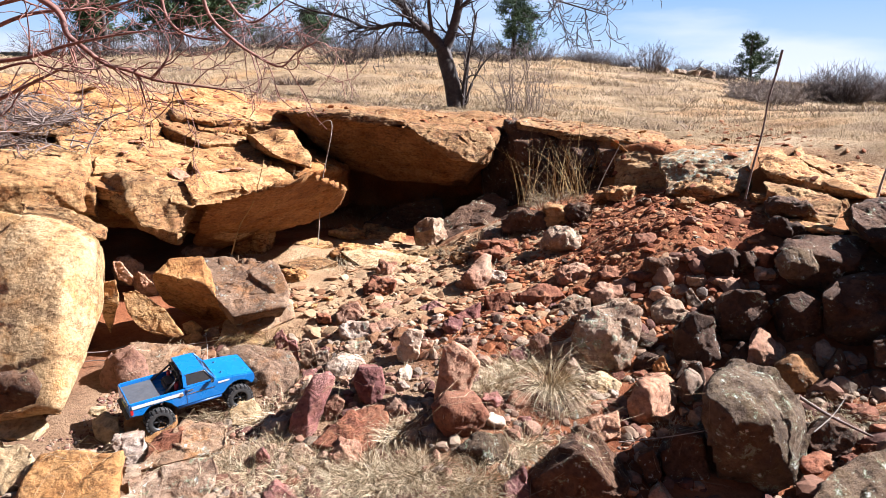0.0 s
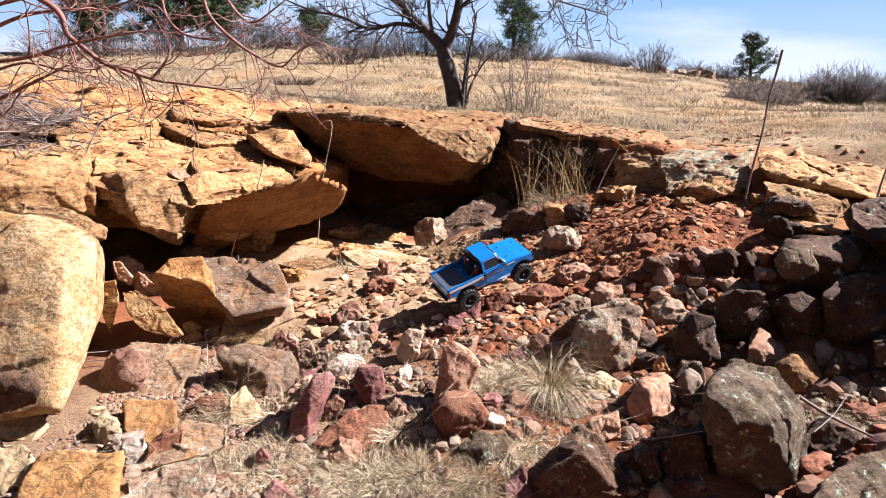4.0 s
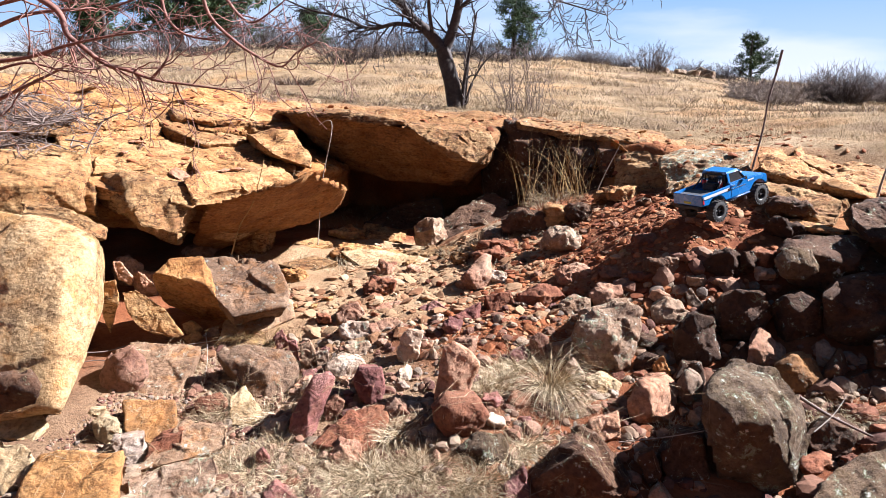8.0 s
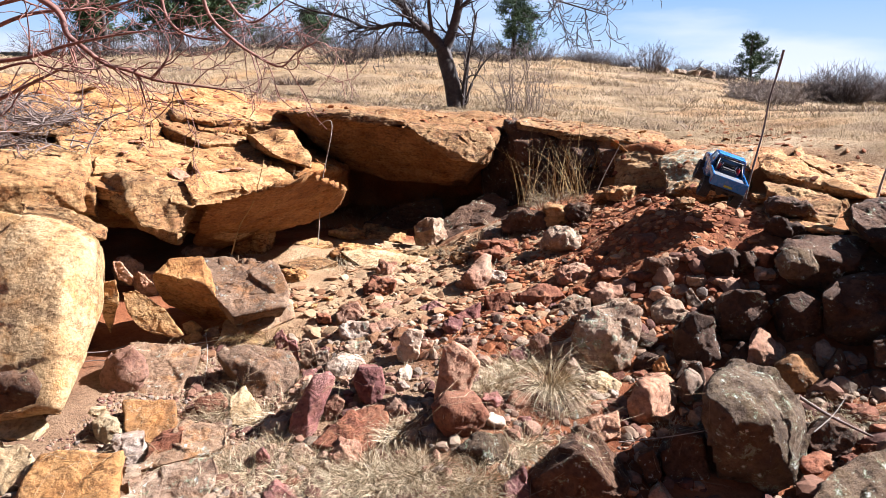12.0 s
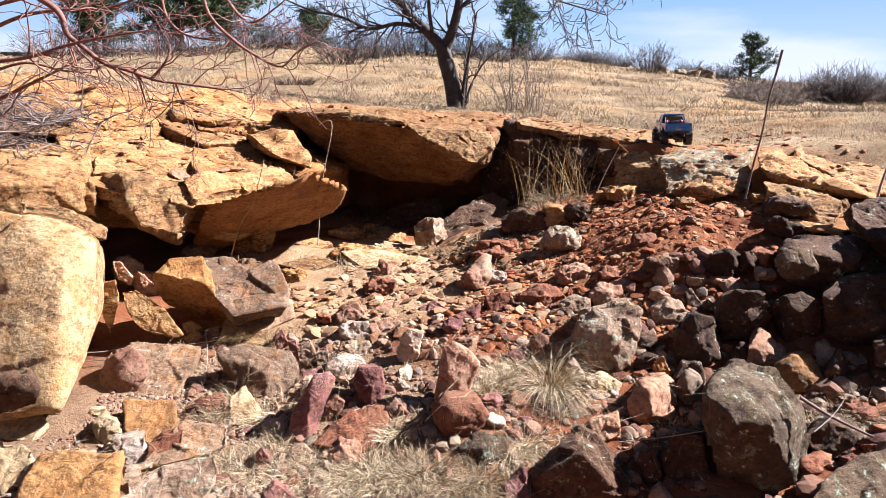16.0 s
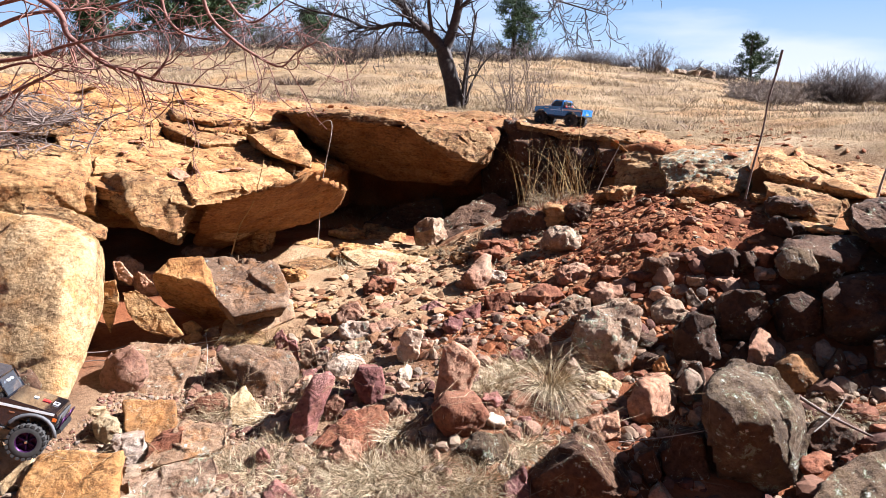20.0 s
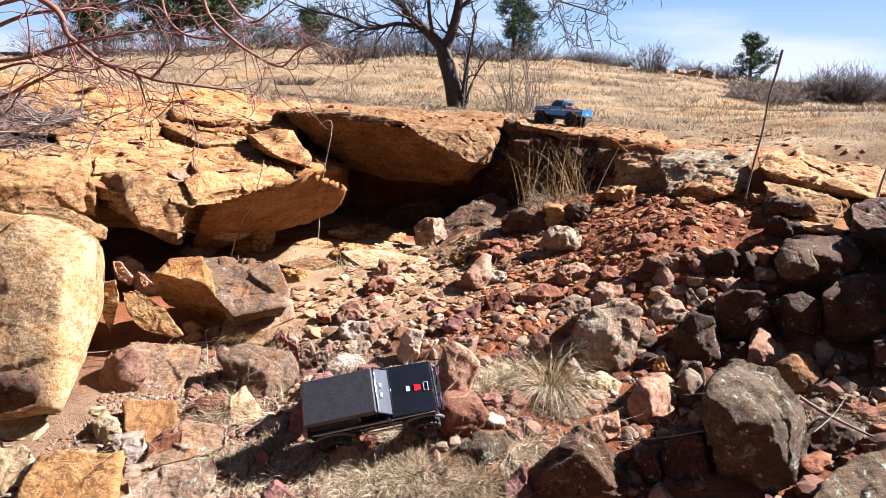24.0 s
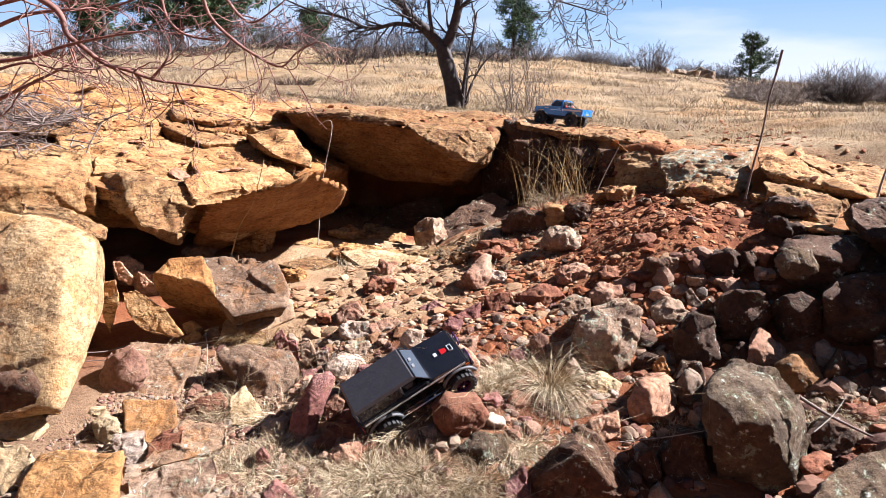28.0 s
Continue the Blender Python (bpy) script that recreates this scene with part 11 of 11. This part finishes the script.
    bm = tubes([[(-0.066, -0.078, 0.150), (-0.066, -0.070, 0.226), (-0.066, 0.070, 0.226), (-0.066, 0.078, 0.150)],
                [(-0.066, -0.066, 0.222), (-0.150, -0.080, 0.156)], [(-0.066, 0.066, 0.222), (-0.150, 0.080, 0.156)],
                [(-0.066, -0.074, 0.190), (-0.066, 0.074, 0.190)]], 0.0042)
    part("roll_bar", bm, BLACK_PLASTIC, t, "black tubular roll bar in the bed")
    for sy in (-1, 1):
        e = part("fire_extinguisher", tubes([[(-0.082, sy * 0.058, 0.160), (-0.078, sy * 0.056, 0.195)]], 0.0095, 12), RED_PAINT, t, "small red fire extinguisher")
        part("valve", tubes([[(-0.078, sy * 0.056, 0.195), (-0.077, sy * 0.055, 0.208)]], 0.004, 8), CHROME, e)
        part("shock_top", tubes([[(-0.075, sy * 0.040, 0.175), (-0.070, sy * 0.040, 0.205)]], 0.006, 8), CHROME, t)
    part("spare_gear", box(-0.120, -0.075, -0.045, 0.045, 0.148, 0.185, 0.008), BLACK_PLASTIC, t, "black gear strapped in the bed")
    part("light_bar", box(-0.064, -0.056, -0.05, 0.05, 0.226, 0.238, 0.002), BLACK_PLASTIC, t)
    part("grille", box(0.249, 0.2535, -0.088, 0.088, 0.126, 0.152, 0.002), BLACK_PLASTIC, t, "black front grille")
    part("front_bumper", box(0.246, 0.266, -0.092, 0.092, 0.098, 0.117, 0.004), BLACK_PLASTIC, t)
    part("rear_bumper", box(-0.296, -0.279, -0.085, 0.085, 0.098, 0.113, 0.004), BLACK_PLASTIC, t)
    underside(t, 0.170)
    wheels = [make_wheel(t, sx * 0.171, sy * 0.118, 0.060, BLACK_PLASTIC, "black spoked rim") for sx in (-1, 1) for sy in (-1, 1)]
    return t, wheels


def make_suv():
    t = tagged(new("toy_off_roader"), "glossy black radio-controlled off-roader with white side stripe and purple rims", "toy truck", "", "thing")
    prof = [(-0.250, 0.108)] + arch(-0.169, 0.068, 0.078, 150, 30) + [(-0.095, 0.092), (0.098, 0.092)] + arch(0.176, 0.068, 0.076, 150, 30)
    prof += [(0.242, 0.112), (0.242, 0.150), (0.234, 0.165), (0.15, 0.175), (0.072, 0.182), (-0.250, 0.176)]
    part("body", prism(prof, -0.100, 0.100, 0.004), BLACK_PAINT, t, "glossy black body shell")
    part("roof", slab8([(-0.250, -0.090, 0.229), (0.026, -0.090, 0.229), (0.026, 0.090, 0.229), (-0.250, 0.090, 0.229),
                        (-0.240, -0.083, 0.243), (0.018, -0.083, 0.243), (0.018, 0.083, 0.243), (-0.240, 0.083, 0.243)], 0.004), ROOF_VINYL, t, "matte dark vinyl roof")
    part("windscreen", slab8([(0.070, -0.088, 0.184), (0.074, -0.088, 0.184), (0.074, 0.088, 0.184), (0.070, 0.088, 0.184),
                              (0.022, -0.084, 0.230), (0.026, -0.084, 0.230), (0.026, 0.084, 0.230), (0.022, 0.084, 0.230)], 0), SKY_GLASS, t, "glossy sloping windscreen")
    part("windscreen_frame", tubes([[(0.076, -0.093, 0.183), (0.028, -0.088, 0.233), (0.028, 0.088, 0.233), (0.076, 0.093, 0.183), (0.076, -0.093, 0.183)]], 0.0032, 6), BLACK_PAINT, t)
    for sy in (-1, 1):
        part("side_stripe", box(-0.235, 0.228, *sorted((sy * 0.1005, sy * 0.1020)), 0.156, 0.1645, 0.0004), WHITE, t, "white stripe along the side")
        part("door_pillar", tubes([[(-0.045, sy * 0.094, 0.178), (-0.045, sy * 0.088, 0.232)]], 0.0045, 6), BLACK_PAINT, t)
        part("rear_pillar", tubes([[(-0.244, sy * 0.094, 0.176), (-0.244, sy * 0.087, 0.232)]], 0.0055, 6), BLACK_PAINT, t)
        part("rear_side_window", slab8([(-0.236, sy * 0.0935, 0.180), (-0.050, sy * 0.0935, 0.180), (-0.050, sy * 0.092, 0.180), (-0.236, sy * 0.092, 0.180),
                                        (-0.236, sy * 0.0885, 0.229), (-0.050, sy * 0.0885, 0.229), (-0.050, sy * 0.087, 0.229), (-0.236, sy * 0.087, 0.229)], 0), TINT, t, "dark tinted rear side window")
        part("seat", box(-0.035, 0.010, *sorted((sy * 0.02, sy * 0.075)), 0.170, 0.212, 0.008), GREY_FLARE, t, "grey seat")
        part("mirror", box(0.052, 0.064, *sorted((sy * 0.102, sy * 0.119)), 0.180, 0.194, 0.003), BLACK_PLASTIC, t, "black door mirror")
        part("rock_slider", tubes([[(-0.10, sy * 0.108, 0.088), (0.10, sy * 0.108, 0.088)], [(-0.06, sy * 0.06, 0.09), (-0.06, sy * 0.108, 0.088)], [(0.06, sy * 0.06, 0.09), (0.06, sy * 0.108, 0.088)]], 0.0045), CHROME, t, "scuffed metal rock slider")
        for cx, nm in ((-0.169, "rear_flare"), (0.176, "front_flare")):
            part(nm, tubes([[(x, sy * 0.104, z) for x, z in arch(cx, 0.068, 0.079, 165, 15, 11)]], 0.0065, 8), GREY_FLARE, t, "matte grey wheel-arch flare")
        part("headlight", tubes([[(0.240, sy * 0.066, 0.140), (0.246, sy * 0.066, 0.140)]], 0.013, 14), CHROME, t, "round headlamp")
        part("turn_signal", box(0.226, 0.240, *sorted((sy * 0.1002, sy * 0.103)), 0.138, 0.150, 0.001), AMBER, t, "amber turn signal")
        part("tail_light", box(-0.2535, -0.249, *sorted((sy * 0.078, sy * 0.098)), 0.120, 0.150, 0.002), RED_PAINT, t, "red tail lamp")
        part("fender_badge", box(0.094, 0.112, *sorted((sy * 0.1005, sy * 0.1016)), 0.139, 0.144, 0.0003), CHROME, t)
        part("bumper_hoop", tubes([[(0.248, sy * 0.02, 0.110), (0.258, sy * 0.03, 0.150), (0.258, sy * 0.075, 0.150), (0.250, sy * 0.085, 0.112)]], 0.004, 8), PURPLE_METAL, t, "purple metal bumper hoop")
        part("roof_light", box(-0.2535, -0.2465, *sorted((sy * 0.062, sy * 0.080)), 0.214, 0.226, 0.002), CHROME, t)
        part("window_clip", box(0.040, 0.050, *sorted((sy * 0.010, sy * 0.028)), 0.2145, 0.2205, 0.001), WHITE, t)
    part("grille", box(0.2405, 0.245, -0.086, 0.086, 0.126, 0.156, 0.002), GREY_FLARE, t)
    part("front_bumper", box(0.242, 0.262, -0.085, 0.085, 0.096, 0.114, 0.004), BLACK_PLASTIC, t)
    part("rear_bumper", box(-0.268, -0.2505, -0.088, 0.088, 0.096, 0.112, 0.004), BLACK_PLASTIC, t)
    part("rear_window", box(-0.2505, -0.247, -0.080, 0.080, 0.181, 0.229, 0), TINT, t)
    part("tailgate_plate", box(-0.2535, -0.2508, -0.055, -0.020, 0.150, 0.160, 0.0004), YELLOW, t, "yellow sticker on the tailgate")
    part("interior_floor", box(-0.24, 0.068, -0.086, 0.086, 0.1745, 0.181, 0), BLACK_PLASTIC, t)
    part("dashboard", box(0.045, 0.068, -0.08, 0.08, 0.176, 0.192, 0.004), BLACK_PLASTIC, t)
    # hood decals as plain patches
    part("hood_decal", slab8([(0.136, -0.010, 0.1778), (0.150, -0.010, 0.1765), (0.150, 0.010, 0.1765), (0.136, 0.010, 0.1778),
                              (0.136, -0.010, 0.1788), (0.150, -0.010, 0.1775), (0.150, 0.010, 0.1775), (0.136, 0.010, 0.1788)], 0), WHITE, t, "small white patch on the hood")
    part("hood_decal", slab8([(0.166, -0.015, 0.1745), (0.192, -0.010, 0.1713), (0.192, 0.010, 0.1713), (0.166, 0.015, 0.1745),
                              (0.166, -0.015, 0.1758), (0.192, -0.010, 0.1726), (0.192, 0.010, 0.1726), (0.166, 0.015, 0.1758)], 0), RED_PAINT, t, "red patch on the hood")
    part("hood_decal", tubes([[(0.202, -0.016, 0.1713), (0.218, -0.016, 0.1693), (0.218, 0.016, 0.1693), (0.202, 0.016, 0.1713), (0.202, -0.016, 0.1713)]], 0.0016, 6), WHITE, t, "white outlined patch on the hood")
    underside(t, 0.172)
    wheels = [make_wheel(t, (-0.169, 0.176)[sx], sy * 0.124, 0.060, PURPLE_METAL, "purple anodised spoked rim") for sx in (0, 1) for sy in (-1, 1)]
    return t, wheels


truck, truck_wheels = make_pickup()
suv, suv_wheels = make_suv()


# ---------------------------------------------------------------- what moves


def roll_wheels(wheels, rows, r=0.060):
    """Turn the wheels by the way that their truck covers, ahead or back."""
    step, spin, t = 0.1, 0.0, rows[0][0]
    keys = [(t, 0.0)]
    while t < rows[-1][0] - 1e-6:
        k = max(i for i in range(len(rows) - 1) if rows[i][0] <= t + 1e-6)
        (ta, a), (tb, b) = rows[k], rows[k + 1]
        go = (b.translation - a.translation) / (tb - ta) * step
        spin += go.dot(a.to_3x3() @ Vector((1, 0, 0))) / r
        t += step
        keys.append((round(t, 3), spin))
    for w in wheels:
        at = w.location.copy()
        walk(w, [(t, Matrix.Translation(at) @ Matrix.Rotation(s, 4, "Y")) for t, s in keys])


def motions():
    way = [
        (0.0, pose(-1.119, 2.834, 0.204, 6.7, -2.7, 36.0)),
        (1.0, pose(-0.743, 3.001, 0.283, 18.4, -20.5, 17.8)),
        (2.0, pose(-0.427, 3.148, 0.403, 18.9, -11.9, 30.6)),
        (3.0, pose(-0.120, 3.488, 0.448, 6.8, -6.7, 35.3)),
        (3.5, pose(0.055, 3.565, 0.516, 18.0, -17.7, 30.4)),
        (4.5, pose(0.440, 3.720, 0.580, 12.0, -16.5, 18.0)),
        (5.5, pose(0.825, 3.841, 0.695, 6.7, -18.6, 7.2)),
        (6.0, pose(1.036, 3.835, 0.730, 9.6, -21.9, 5.2)),
        (7.0, pose(1.373, 3.671, 0.870, 13.0, -14.5, -1.9)),
        (8.0, pose(1.605, 3.844, 0.940, -1.4, -11.8, 29.5)),
        (9.0, pose(1.632, 3.904, 0.954, 12.9, -13.1, 47.1)),
        (10.0, pose(1.494, 3.839, 1.004, -2.6, -10.8, 80.4)),
        (11.0, pose(1.841, 4.457, 0.995, 28.6, -1.9, 64.8)),
        (11.5, pose(1.705, 4.159, 1.026, 32.0, -2.4, 65.5)),
        (12.0, pose(1.633, 4.094, 1.009, 19.5, -10.1, 74.2)),
        (12.5, pose(1.643, 4.140, 0.992, 13.2, -9.1, 80.6)),
        (14.5, pose(1.757, 4.886, 1.165, 5.3, -3.8, 93.8)),
        (15.0, pose(1.853, 5.229, 1.171, 7.4, -0.6, 82.6)),
        (16.0, pose(1.900, 5.732, 1.176, -1.8, 0.9, 82.6)),
        (17.0, pose(1.834, 6.400, 1.195, 6.0, -4.0, 112.0)),
        (18.0, pose(1.452, 6.882, 1.245, 4.5, -4.9, 131.1)),
        (18.5, pose(1.144, 6.790, 1.274, 4.1, -4.0, 139.4)),
        (20.0, pose(1.144, 6.790, 1.274, 4.1, -4.0, 139.4)),
        (28.0, pose(1.144, 6.790, 1.274, 4.1, -4.0, 139.4)),
    ]
    walk(truck, way)
    roll_wheels(truck_wheels, way)
    way = [
        (0.0, pose(-3.793, 1.782, 0.456, 0.0, 4.0, 10.0)),
        (17.0, pose(-3.793, 1.782, 0.456, 0.0, 4.0, 10.0)),
        (18.5, pose(-2.593, 1.962, 0.456, 0.0, 4.0, 10.0)),
        (19.4, pose(-1.943, 2.059, 0.476, 0.0, 4.0, 10.0)),
        (20.0, pose(-1.593, 2.112, 0.456, -11.7, 21.3, 13.3)),
        (20.5, pose(-1.532, 2.138, 0.415, -4.4, 33.5, 24.2)),
        (21.0, pose(-1.377, 2.177, 0.389, -13.6, 12.3, 22.4)),
        (21.5, pose(-1.311, 2.340, 0.306, -1.1, 5.5, 27.8)),
        (23.5, pose(-0.419, 2.509, 0.338, 27.1, -17.5, 5.9)),
        (24.0, pose(-0.255, 2.505, 0.354, 43.8, -11.2, 3.5)),
        (25.0, pose(-0.433, 2.441, 0.302, 26.8, -8.7, 0.4)),
        (26.0, pose(-0.292, 2.429, 0.297, 27.4, -4.3, 3.9)),
        (27.0, pose(-0.639, 2.426, 0.285, 35.0, -7.9, 20.7)),
        (28.0, pose(-0.100, 2.659, 0.344, 23.1, -28.2, 17.0)),
    ]
    walk(suv, way)
    roll_wheels(suv_wheels, way)
    # the truck pushes the tall stalk aside as it climbs past
    rest = Matrix.Translation(tall_stalk.location)
    walk(tall_stalk, [(t, rest @ pose(0, 0, 0, 0, a, 0)) for t, a in ((0.0, 0), (10.2, 0), (10.5, 2), (11.0, 8.5), (11.5, 12), (11.8, 5), (12.0, 0.5), (12.5, 1), (13.2, 0), (28.0, 0))])


motions()
